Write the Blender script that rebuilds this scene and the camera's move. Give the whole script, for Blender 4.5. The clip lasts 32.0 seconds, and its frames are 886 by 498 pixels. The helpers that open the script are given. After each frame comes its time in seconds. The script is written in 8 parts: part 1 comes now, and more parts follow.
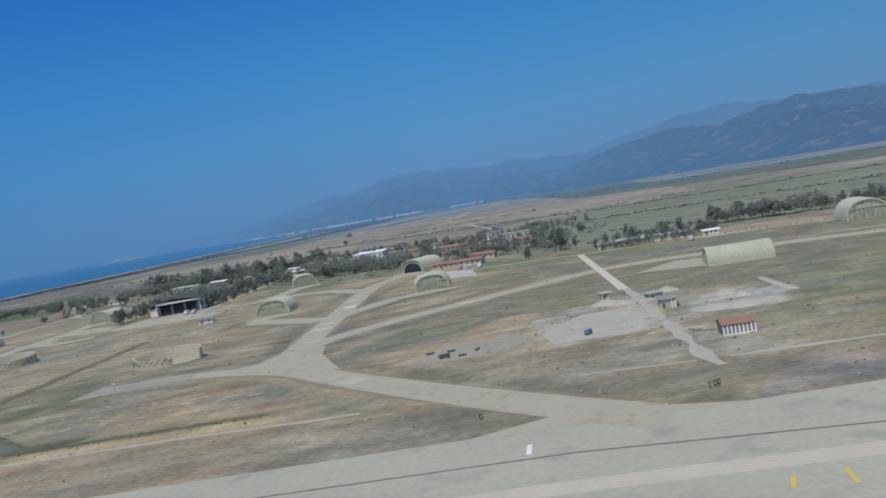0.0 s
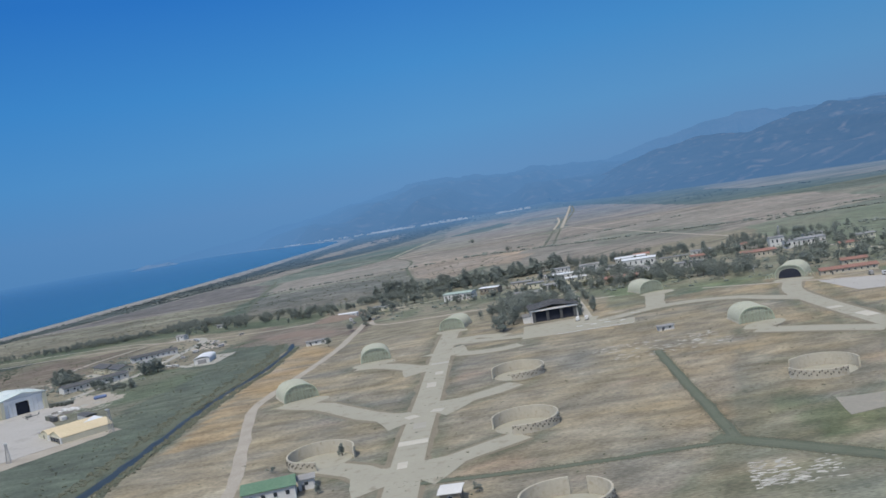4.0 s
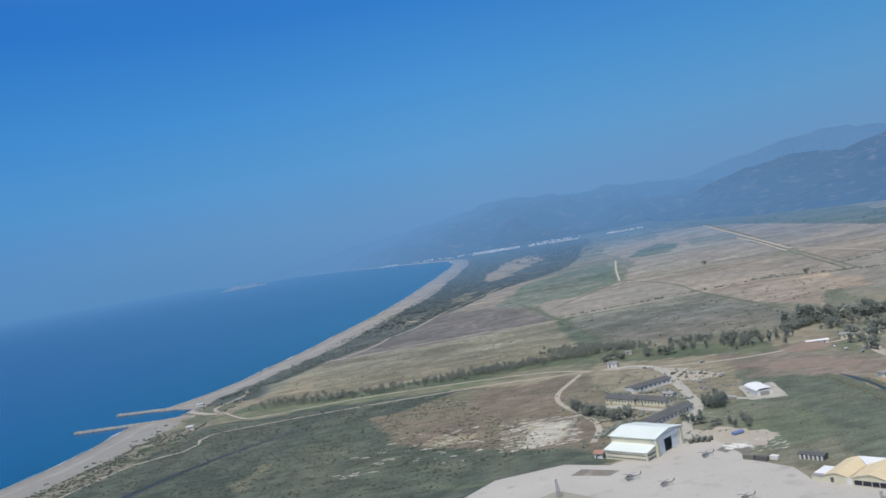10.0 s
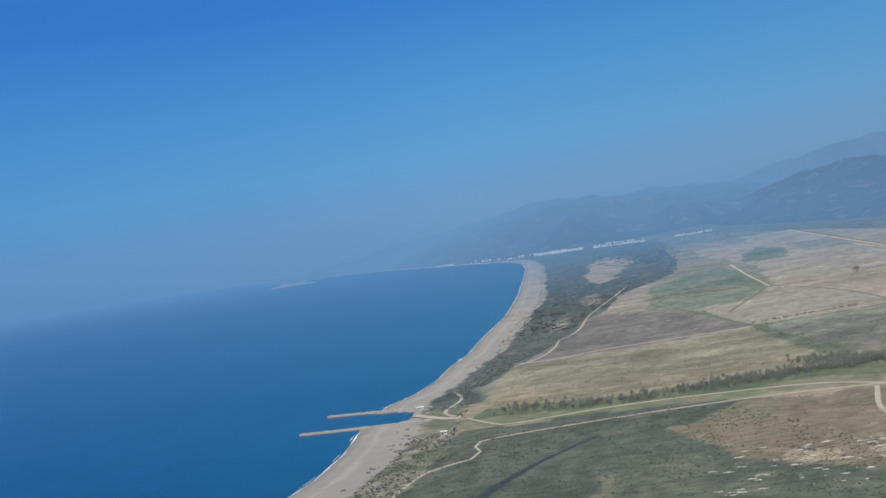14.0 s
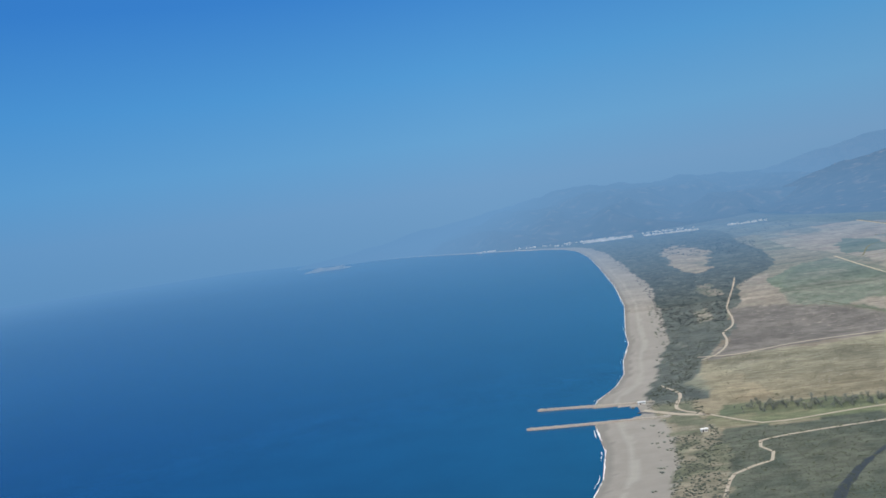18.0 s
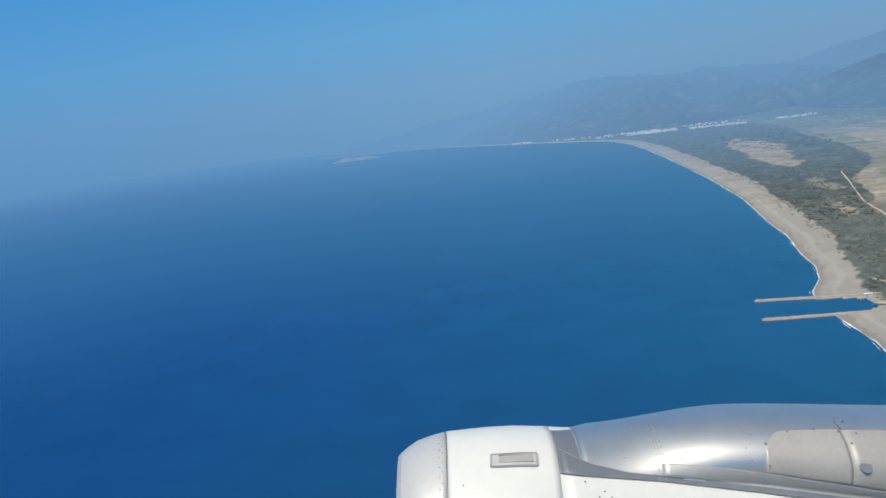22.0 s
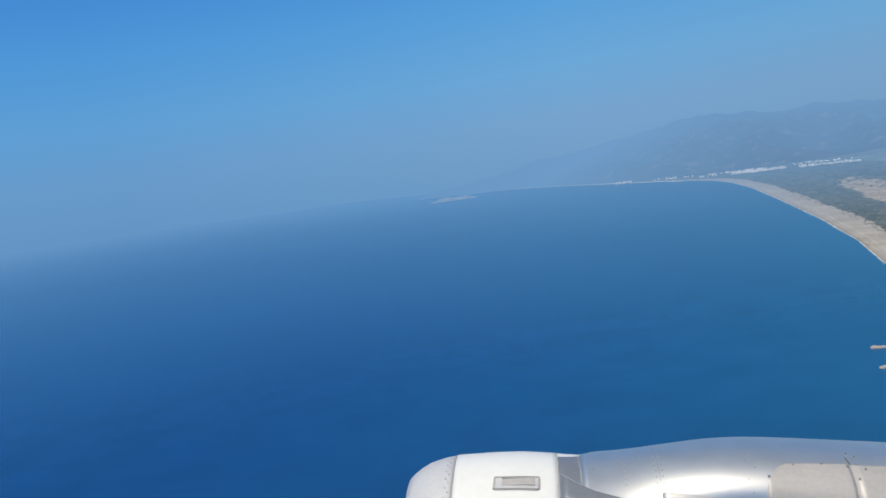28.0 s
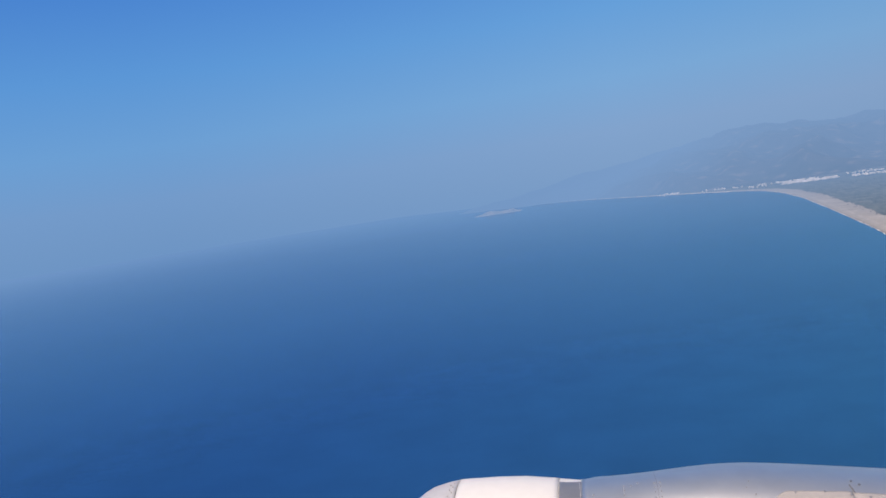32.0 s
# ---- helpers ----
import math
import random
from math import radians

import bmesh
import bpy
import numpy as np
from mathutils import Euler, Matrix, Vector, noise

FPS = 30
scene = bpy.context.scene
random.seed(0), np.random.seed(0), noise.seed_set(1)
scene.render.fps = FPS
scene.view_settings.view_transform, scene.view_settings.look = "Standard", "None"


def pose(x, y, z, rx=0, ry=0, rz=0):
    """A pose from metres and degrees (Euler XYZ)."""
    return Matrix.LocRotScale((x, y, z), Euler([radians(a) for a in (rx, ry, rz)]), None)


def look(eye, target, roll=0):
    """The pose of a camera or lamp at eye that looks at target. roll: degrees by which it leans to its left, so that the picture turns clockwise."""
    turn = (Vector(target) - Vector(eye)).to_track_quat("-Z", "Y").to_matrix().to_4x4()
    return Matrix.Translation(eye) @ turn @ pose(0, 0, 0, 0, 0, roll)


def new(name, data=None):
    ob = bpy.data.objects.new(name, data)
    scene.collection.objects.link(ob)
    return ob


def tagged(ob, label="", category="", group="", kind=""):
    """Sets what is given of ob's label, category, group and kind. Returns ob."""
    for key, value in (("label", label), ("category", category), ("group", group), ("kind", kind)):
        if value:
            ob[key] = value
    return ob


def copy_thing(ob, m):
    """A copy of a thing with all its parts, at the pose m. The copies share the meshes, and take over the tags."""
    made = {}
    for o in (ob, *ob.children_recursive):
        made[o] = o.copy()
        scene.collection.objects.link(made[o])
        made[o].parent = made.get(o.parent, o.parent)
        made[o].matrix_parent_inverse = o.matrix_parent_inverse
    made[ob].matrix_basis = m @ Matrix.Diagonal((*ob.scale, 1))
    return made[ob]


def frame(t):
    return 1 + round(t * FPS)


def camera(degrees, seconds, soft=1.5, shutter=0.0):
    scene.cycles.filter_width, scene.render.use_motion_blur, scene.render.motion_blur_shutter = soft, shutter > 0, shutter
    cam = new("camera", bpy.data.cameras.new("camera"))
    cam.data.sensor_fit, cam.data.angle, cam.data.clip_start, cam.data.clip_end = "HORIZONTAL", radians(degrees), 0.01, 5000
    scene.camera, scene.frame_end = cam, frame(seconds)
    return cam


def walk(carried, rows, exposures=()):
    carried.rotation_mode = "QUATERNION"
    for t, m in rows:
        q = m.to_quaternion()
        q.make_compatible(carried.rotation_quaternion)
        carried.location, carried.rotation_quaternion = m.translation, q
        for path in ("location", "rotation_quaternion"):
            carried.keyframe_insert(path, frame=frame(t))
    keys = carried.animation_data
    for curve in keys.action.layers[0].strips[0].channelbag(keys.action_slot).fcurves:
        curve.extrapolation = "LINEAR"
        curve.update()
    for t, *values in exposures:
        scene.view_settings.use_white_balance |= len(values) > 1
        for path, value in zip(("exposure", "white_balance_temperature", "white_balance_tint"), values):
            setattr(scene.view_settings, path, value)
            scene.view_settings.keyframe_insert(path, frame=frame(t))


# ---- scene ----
# camera: a window seat in a climbing airliner, looking out over the starboard side
cam = camera(55.5, 32.0, soft=1.6)
PATH = [
     (0, 0.000, 0.000, 25.320, -3.34, 9.75, 2.50),
     (0.5, -17.890, 0.220, 28.140, -4.42, 9.45, 2.41),
     (1, -35.750, 0.470, 30.890, -4.94, 9.43, 2.50),
     (1.5, -53.420, 0.690, 33.620, -3.94, 9.65, 2.17),
     (2, -70.910, 0.910, 36.420, -3.73, 9.62, 2.24),
     (2.5, -88.300, 1.150, 39.280, -2.69, 9.77, 1.92),
     (3, -105.690, 1.480, 42.200, -2.07, 9.68, 2.12),
     (3.5, -123.090, 1.940, 45.140, -2.17, 9.55, 2.12),
     (4, -140.490, 2.490, 48.090, -2.92, 9.73, 2.27),
     (4.5, -157.890, 3.100, 51.070, -3.14, 9.62, 2.38),
     (6.5, -228.570, 5.500, 63.300, -1.50, 10.17, 3.15),
     (7, -246.230, 5.830, 66.610, -1.67, 10.22, 3.32),
     (7.5, -263.960, 6.090, 69.900, -1.83, 10.02, 3.61),
     (8, -281.750, 6.390, 73.140, -1.92, 10.09, 3.89),
     (8.5, -299.540, 6.810, 76.330, -1.84, 10.09, 4.23),
     (9, -317.200, 7.400, 79.480, -1.82, 10.11, 4.47),
     (9.5, -334.740, 8.070, 82.560, -1.35, 10.01, 4.59),
     (10, -352.190, 8.720, 85.530, -1.16, 9.95, 4.63),
     (10.5, -369.570, 9.310, 88.400, -0.95, 9.84, 4.66),
     (11, -386.850, 9.790, 91.150, -1.07, 9.60, 4.83),
     (11.5, -403.970, 10.270, 93.890, -0.95, 9.47, 5.05),
     (12, -420.950, 10.820, 96.650, -0.73, 9.56, 4.99),
     (12.5, -437.830, 11.510, 99.420, -0.74, 9.55, 5.10),
     (13, -454.630, 12.360, 102.270, -0.89, 9.47, 5.28),
     (13.5, -471.370, 13.340, 105.210, -0.99, 9.43, 5.45),
     (14, -488.080, 14.360, 108.270, -0.99, 9.12, 5.76),
     (14.5, -504.870, 15.270, 111.410, -1.30, 8.92, 5.93),
     (16.5, -573.270, 17.140, 124.320, -1.41, 8.73, 6.08),
     (17, -590.690, 17.170, 127.010, -1.70, 8.64, 5.94),
     (17.5, -608.210, 17.020, 129.470, -2.10, 8.62, 6.01),
     (18, -625.810, 16.730, 131.780, -1.98, 8.49, 5.87),
     (18.5, -643.470, 16.340, 134.020, -2.10, 8.43, 5.76),
     (19, -661.190, 15.880, 136.240, -2.15, 8.36, 5.60),
     (19.5, -678.940, 15.360, 138.460, -2.88, 8.27, 5.74),
     (20, -697.400, 14.790, 140.690, -3.36, 8.16, 6.01),
     (20.5, -716.700, 14.200, 142.960, -2.58, 8.23, 5.72),
     (20.7, -724.420, 13.960, 143.866, -3.12, 8.17, 5.81),
     (20.9, -732.140, 13.720, 144.772, -3.66, 8.12, 5.91),
     (21, -736.000, 13.600, 145.225, -3.93, 8.09, 5.96),
     (21.2, -743.720, 13.360, 146.131, -5.16, 8.26, 6.07),
     (21.4, -751.440, 13.120, 147.037, -6.38, 8.42, 6.18),
     (21.6, -759.160, 12.880, 147.943, -7.48, 8.46, 6.19),
     (21.7, -763.020, 12.760, 148.396, -7.96, 8.41, 6.14),
     (21.8, -766.880, 12.640, 148.849, -8.45, 8.36, 6.10),
     (21.9, -770.200, 12.490, 149.298, -8.93, 8.31, 6.05),
     (21.97, -771.950, 12.438, 149.453, -9.27, 8.28, 6.02),
     (22, -772.375, 12.478, 149.450, -9.40, 7.85, 5.30),
     (22.5, -772.275, 12.444, 149.465, -9.85, 7.61, 5.02),
     (23, -772.198, 12.439, 149.453, -9.76, 8.00, 6.38),
     (23.5, -772.098, 12.446, 149.414, -8.47, 8.55, 7.94),
     (24, -772.073, 12.308, 149.387, -8.08, 8.41, 8.02),
     (24.5, -772.013, 12.384, 149.377, -7.15, 8.38, 8.45),
     (25, -771.965, 12.325, 149.375, -8.09, 8.33, 9.30),
     (25.5, -771.900, 12.337, 149.386, -8.11, 8.31, 9.97),
     (27.5, -771.690, 12.252, 149.370, -6.88, 8.20, 11.23),
     (28, -771.576, 12.217, 149.311, -5.78, 8.27, 12.03),
     (28.5, -771.567, 12.201, 149.316, -5.92, 8.33, 12.06),
     (29, -771.549, 12.214, 149.321, -5.50, 8.37, 12.33),
     (29.5, -771.433, 12.226, 149.358, -5.69, 8.45, 13.28),
     (30, -771.393, 12.214, 149.390, -6.31, 8.65, 13.57),
     (30.5, -771.342, 12.222, 149.397, -6.40, 8.76, 14.07),
     (31, -771.281, 12.218, 149.406, -5.95, 8.93, 14.34),
     (31.5, -771.196, 12.232, 149.367, -5.70, 9.09, 15.00),
     (32, -771.148, 12.238, 149.365, -4.36, 9.05, 15.10),
]
walk(cam, [(t, pose(x, y, z, 90 + p, r, w)) for t, x, y, z, p, r, w in PATH],
     exposures=[(0, -0.12, 6550, 10), (6.5, 0.03, 6500, 10), (13, 0.17, 7050, 10), (19, 0.29, 7400, 8), (22.5, 0.35, 7500, 7), (25, 0.37, 7500, 8), (28, 0.38, 7500, 10), (31.4, 0.40, 7550, 11), (32, 0.42, 8200, 24)])

# ---- sky and sun ----
SUN_AZ, SUN_EL = 205.0, 60.0          # degrees clockwise from +y, and up
world = bpy.data.worlds.new("sky")
scene.world = world
world.use_nodes = True
wn, wl = world.node_tree.nodes, world.node_tree.links
wn.clear()
sky = wn.new("ShaderNodeTexSky")
sky.sky_type = 'NISHITA'
sky.sun_disc = False
sky.sun_elevation, sky.sun_rotation = radians(SUN_EL), radians(SUN_AZ)
sky.dust_density, sky.air_density = 2.0, 1.2
gain = wn.new("ShaderNodeMix")
gain.data_type, gain.blend_type = 'RGBA', 'MULTIPLY'
gain.inputs[0].default_value = 1.0
wl.new(sky.outputs[0], gain.inputs[6])
gain.inputs[7].default_value = (0.15, 0.15, 0.15, 1)
coord = wn.new("ShaderNodeTexCoord")
sep = wn.new("ShaderNodeSeparateXYZ")
wl.new(coord.outputs["Generated"], sep.inputs[0])
ramp = wn.new("ShaderNodeValToRGB")
span = wn.new("ShaderNodeMapRange")
span.inputs["From Min"].default_value, span.inputs["From Max"].default_value = -0.10, 0.50
wl.new(sep.outputs["Z"], span.inputs["Value"])
wl.new(span.outputs[0], ramp.inputs[0])
SEAWARD, LANDWARD = (0.77, 0.91, 0.975), (1.10, 1.0, 0.94)
HAZE = [(0.0, (0.085, 0.225, 0.46)), (0.16, (0.112, 0.262, 0.505)), (0.22, (0.118, 0.275, 0.530)), (0.32, (0.094, 0.292, 0.590)),
        (0.45, (0.058, 0.260, 0.605)), (0.62, (0.028, 0.185, 0.560)), (1.0, (0.022, 0.140, 0.47))]
while len(ramp.color_ramp.elements) < len(HAZE):
    ramp.color_ramp.elements.new(0.5)
for el, (at, col) in zip(ramp.color_ramp.elements, HAZE):
    el.position, el.color = at, (*col, 1)
fade = wn.new("ShaderNodeMapRange")
fade.inputs["From Min"].default_value, fade.inputs["From Max"].default_value = 0.30, 0.75
wl.new(sep.outputs["Z"], fade.inputs["Value"])
both = wn.new("ShaderNodeMix")
both.data_type = 'RGBA'
wl.new(fade.outputs[0], both.inputs[0])
wl.new(ramp.outputs[0], both.inputs[6])
wl.new(gain.outputs[2], both.inputs[7])
side, cast, paint = wn.new("ShaderNodeMapRange"), wn.new("ShaderNodeValToRGB"), wn.new("ShaderNodeMix")   # bluer out to sea, greyer over land
side.inputs["From Min"].default_value, side.inputs["From Max"].default_value = -0.55, 0.45
wl.new(sep.outputs["X"], side.inputs["Value"])
wl.new(side.outputs[0], cast.inputs[0])
for el, (at, col) in zip((cast.color_ramp.elements[0], cast.color_ramp.elements.new(0.5), cast.color_ramp.elements[-1]), ((0.0, SEAWARD), (0.5, (1.04, 1.03, 1.01)), (1.0, LANDWARD))):
    el.position, el.color = at, (*col, 1)
paint.data_type, paint.blend_type = 'RGBA', 'MULTIPLY'
paint.inputs[0].default_value = 1.0
wl.new(both.outputs[2], paint.inputs[6])
wl.new(cast.outputs[0], paint.inputs[7])
back = wn.new("ShaderNodeBackground")
wl.new(paint.outputs[2], back.inputs[0])
wout = wn.new("ShaderNodeOutputWorld")
wl.new(back.outputs[0], wout.inputs[0])

lamp = bpy.data.lights.new("sun", 'SUN')
lamp.energy, lamp.angle, lamp.color = 2.45, radians(0.6), (1.0, 0.95, 0.88)
sun = new("sun", lamp)
sa, se = radians(SUN_AZ), radians(SUN_EL)
sun.matrix_world = look((0, 0, 0), (-math.sin(sa) * math.cos(se), -math.cos(sa) * math.cos(se), -math.sin(se)))
sun.location = (-400, -400, 600)


# ---- materials ----
def surface(name, a, b, big=8.0, small=0.6, rough=0.85, metal=0.0, bump=0.15, attr="", spread=0.5, stain=None, spec=0.3, calm="", aspect=1.0):
    """Two colours mixed by large and small noise, with fine relief; attr: the name of a colour layer to multiply in; calm: a layer where the noise fades."""
    m = bpy.data.materials.new(name)
    m.use_nodes = True
    n, l = m.node_tree.nodes, m.node_tree.links
    bsdf = n["Principled BSDF"]
    tc = n.new("ShaderNodeTexCoord")
    n1, n2 = n.new("ShaderNodeTexNoise"), n.new("ShaderNodeTexNoise")
    n1.inputs["Scale"].default_value, n1.inputs["Detail"].default_value = 1.0 / big, 6
    n2.inputs["Scale"].default_value, n2.inputs["Detail"].default_value = 1.0 / small, 4
    grain = tc.outputs["Object"]
    if aspect != 1.0:
        mp = n.new("ShaderNodeMapping")
        mp.inputs["Scale"].default_value = (1 / aspect, 1, 1)
        l.new(grain, mp.inputs["Vector"])
        grain = mp.outputs[0]
    for q in (n1, n2):
        l.new(grain, q.inputs["Vector"])
    add = n.new("ShaderNodeMath")
    add.operation = 'ADD'
    half = n.new("ShaderNodeMath")
    half.operation = 'MULTIPLY'
    half.inputs[1].default_value = 0.5
    l.new(n1.outputs[0], add.inputs[0])
    l.new(n2.outputs[0], add.inputs[1])
    l.new(add.outputs[0], half.inputs[0])
    stretch = n.new("ShaderNodeMapRange")
    stretch.inputs["From Min"].default_value, stretch.inputs["From Max"].default_value = 0.5 - 0.3 * spread, 0.5 + 0.3 * spread
    l.new(half.outputs[0], stretch.inputs["Value"])
    mix = n.new("ShaderNodeMix")
    mix.data_type = 'RGBA'
    l.new(stretch.outputs[0], mix.inputs[0])
    mix.inputs[6].default_value, mix.inputs[7].default_value = (*a, 1), (*b, 1)
    out = mix.outputs[2]
    if stain:
        n3 = n.new("ShaderNodeTexNoise")
        n3.inputs["Scale"].default_value, n3.inputs["Detail"].default_value = 1.0 / (big * 0.35), 8
        l.new(tc.outputs["Object"], n3.inputs["Vector"])
        cut = n.new("ShaderNodeMapRange")
        cut.inputs["From Min"].default_value, cut.inputs["From Max"].default_value = 0.56, 0.72
        l.new(n3.outputs[0], cut.inputs["Value"])
        mx = n.new("ShaderNodeMix")
        mx.data_type = 'RGBA'
        l.new(cut.outputs[0], mx.inputs[0])
        l.new(out, mx.inputs[6])
        mx.inputs[7].default_value = (*stain, 1)
        out = mx.outputs[2]
    if attr:
        at = n.new("ShaderNodeAttribute")
        at.attribute_name = attr
        mul = n.new("ShaderNodeMix")
        mul.data_type, mul.blend_type = 'RGBA', 'MULTIPLY'
        mul.inputs[0].default_value = 1.0
        l.new(at.outputs["Color"], mul.inputs[6])
        if calm:
            still, ease = n.new("ShaderNodeAttribute"), n.new("ShaderNodeMix")
            still.attribute_name, ease.data_type = calm, 'RGBA'
            l.new(still.outputs["Fac"], ease.inputs[0])
            l.new(out, ease.inputs[6])
            ease.inputs[7].default_value = (1, 1, 1, 1)
            out = ease.outputs[2]
        l.new(out, mul.inputs[7])
        out = mul.outputs[2]
    l.new(out, bsdf.inputs["Base Color"])
    bsdf.inputs["Roughness"].default_value, bsdf.inputs["Metallic"].default_value = rough, metal
    bsdf.inputs["Specular IOR Level"].default_value = spec
    if bump:
        bp = n.new("ShaderNodeBump")
        bp.inputs["Strength"].default_value, bp.inputs["Distance"].default_value = bump, small * 0.3
        l.new(half.outputs[0], bp.inputs["Height"])
        l.new(bp.outputs[0], bsdf.inputs["Normal"])
    return m


def varied(m, low=0.75, high=1.2):
    """Each object a little lighter or darker than the next."""
    n, l = m.node_tree.nodes, m.node_tree.links
    bsdf = n["Principled BSDF"]
    src = bsdf.inputs["Base Color"].links[0].from_socket
    info = n.new("ShaderNodeObjectInfo")
    mr = n.new("ShaderNodeMapRange")
    mr.inputs["To Min"].default_value, mr.inputs["To Max"].default_value = low, high
    l.new(info.outputs["Random"], mr.inputs["Value"])
    vm = n.new("ShaderNodeVectorMath")
    vm.operation = 'SCALE'
    l.new(src, vm.inputs[0])
    l.new(mr.outputs[0], vm.inputs["Scale"])
    l.new(vm.outputs[0], bsdf.inputs["Base Color"])
    return m


def islands(m, low=0.7, high=1.25):
    """Each loose piece of a joined mesh a little lighter or darker than the next."""
    n, l = m.node_tree.nodes, m.node_tree.links
    bsdf = n["Principled BSDF"]
    src = bsdf.inputs["Base Color"].links[0].from_socket
    info = n.new("ShaderNodeNewGeometry")
    mr = n.new("ShaderNodeMapRange")
    mr.inputs["To Min"].default_value, mr.inputs["To Max"].default_value = low, high
    l.new(info.outputs["Random Per Island"], mr.inputs["Value"])
    vm = n.new("ShaderNodeVectorMath")
    vm.operation = 'SCALE'
    l.new(src, vm.inputs[0])
    l.new(mr.outputs[0], vm.inputs["Scale"])
    l.new(vm.outputs[0], bsdf.inputs["Base Color"])
    return m


M = {}
M["ground"] = surface("ground", (0.72, 0.72, 0.71), (1.42, 1.40, 1.36), 3.6, 0.45, 0.95, bump=0.7, attr="cover", spread=0.42, stain=(0.76, 0.77, 0.71), calm="calm", aspect=2.4)
M["runway"] = surface("runway_concrete", (0.335, 0.33, 0.272), (0.415, 0.405, 0.328), 16, 0.8, 0.9, stain=(0.30, 0.295, 0.25))
M["taxi"] = surface("taxiway_concrete", (0.338, 0.322, 0.252), (0.400, 0.382, 0.300), 7, 0.6, 0.9, stain=(0.29, 0.268, 0.200), spread=0.8)
M["slab"] = varied(surface("fresh_slab", (0.43, 0.405, 0.335), (0.49, 0.465, 0.39), 4, 0.4, 0.9))
M["shoulder"] = surface("old_asphalt", (0.17, 0.155, 0.135), (0.24, 0.22, 0.19), 14, 0.9, 0.92, stain=(0.29, 0.26, 0.21))
M["apron"] = surface("apron_concrete", (0.40, 0.385, 0.345), (0.46, 0.44, 0.40), 18, 0.9, 0.9, stain=(0.35, 0.33, 0.29))
M["tar"] = surface("worn_tarmac", (0.275, 0.26, 0.215), (0.325, 0.305, 0.25), 10, 0.8, 0.92, stain=(0.35, 0.32, 0.255))
M["dirt"] = surface("dirt_track", (0.34, 0.305, 0.245), (0.44, 0.40, 0.33), 6, 0.5, 0.95, bump=0.3)
M["gravel"] = surface("gravel", (0.33, 0.32, 0.27), (0.44, 0.425, 0.37), 5, 0.4, 0.95, bump=0.4)
M["white_line"] = surface("marking_paint", (0.66, 0.66, 0.62), (0.78, 0.78, 0.74), 3, 0.3, 0.7)
M["yellow_line"] = surface("yellow_paint", (0.55, 0.42, 0.06), (0.65, 0.50, 0.10), 3, 0.3, 0.7)
M["rock"] = islands(surface("armour_rock", (0.30, 0.285, 0.25), (0.42, 0.40, 0.36), 3, 0.4, 0.95, bump=0.6))
M["foam"] = surface("surf_foam", (0.60, 0.66, 0.68), (0.85, 0.88, 0.88), 4, 0.6, 0.6)
M["reeds"] = surface("reeds", (0.098, 0.115, 0.082), (0.14, 0.152, 0.108), 6, 0.5, 0.95, bump=0.6)
M["verge"] = surface("worn_verge", (0.205, 0.182, 0.130), (0.27, 0.238, 0.172), 5, 0.5, 0.95, bump=0.3)
M["bed"] = surface("ditch_bed", (0.118, 0.138, 0.096), (0.155, 0.168, 0.122), 5, 0.5, 0.95, bump=0.4)
M["stream"] = surface("stream_water", (0.036, 0.048, 0.054), (0.052, 0.062, 0.066), 12, 1.0, 0.5, bump=0.1, spec=0.1)
M["canal"] = surface("canal_water", (0.036, 0.050, 0.058), (0.052, 0.066, 0.072), 12, 1.0, 0.45, bump=0.1, spec=0.12)
M["leaf"] = islands(surface("leaves", (0.180, 0.206, 0.182), (0.220, 0.244, 0.208), 3, 0.4, 0.95, bump=0.0), 0.9, 1.12)
M["leaf_olive"] = islands(surface("olive_leaves", (0.130, 0.138, 0.098), (0.172, 0.175, 0.125), 3, 0.4, 0.95, bump=0.0), 0.85, 1.15)
M["leaf_scrub"] = islands(surface("scrub_leaves", (0.078, 0.098, 0.072), (0.110, 0.128, 0.092), 3, 0.4, 0.9, bump=0.2), 0.8, 1.25)
M["leaf_dune"] = islands(surface("dune_leaves", (0.088, 0.110, 0.096), (0.114, 0.134, 0.114), 3, 0.4, 0.9, bump=0.2), 0.88, 1.14)
M["bark"] = surface("bark", (0.12, 0.09, 0.065), (0.19, 0.15, 0.11), 1, 0.15, 0.95, bump=0.5)
M["shelter"] = surface("pale_green_sheet", (0.385, 0.395, 0.31), (0.45, 0.46, 0.365), 4, 0.5, 0.75, stain=(0.345, 0.35, 0.27))
M["recess"] = surface("olive_recess", (0.36, 0.37, 0.29), (0.42, 0.43, 0.34), 3, 0.4, 0.9)
M["slot"] = surface("wall_slot", (0.13, 0.12, 0.10), (0.18, 0.165, 0.14), 1, 0.2, 0.9)
M["truss"] = surface("green_steel", (0.40, 0.44, 0.33), (0.47, 0.51, 0.39), 2, 0.2, 0.6)
# near-black colour for sheets that stand in for shade inside buildings
M["dark"] = surface("painted_inside_shade", (0.025, 0.030, 0.045), (0.04, 0.045, 0.06), 3, 0.3, 0.9)
M["wall_tan"] = surface("tan_concrete", (0.46, 0.42, 0.33), (0.54, 0.50, 0.40), 3, 0.4, 0.9, stain=(0.42, 0.37, 0.28))
M["wall_brown"] = surface("weathered_concrete", (0.20, 0.175, 0.135), (0.27, 0.235, 0.18), 2, 0.3, 0.92, stain=(0.33, 0.29, 0.22))
M["cream"] = surface("cream_render", (0.56, 0.53, 0.39), (0.64, 0.61, 0.47), 5, 0.5, 0.85)
M["white"] = surface("white_sheet", (0.68, 0.70, 0.70), (0.78, 0.79, 0.78), 5, 0.4, 0.55)
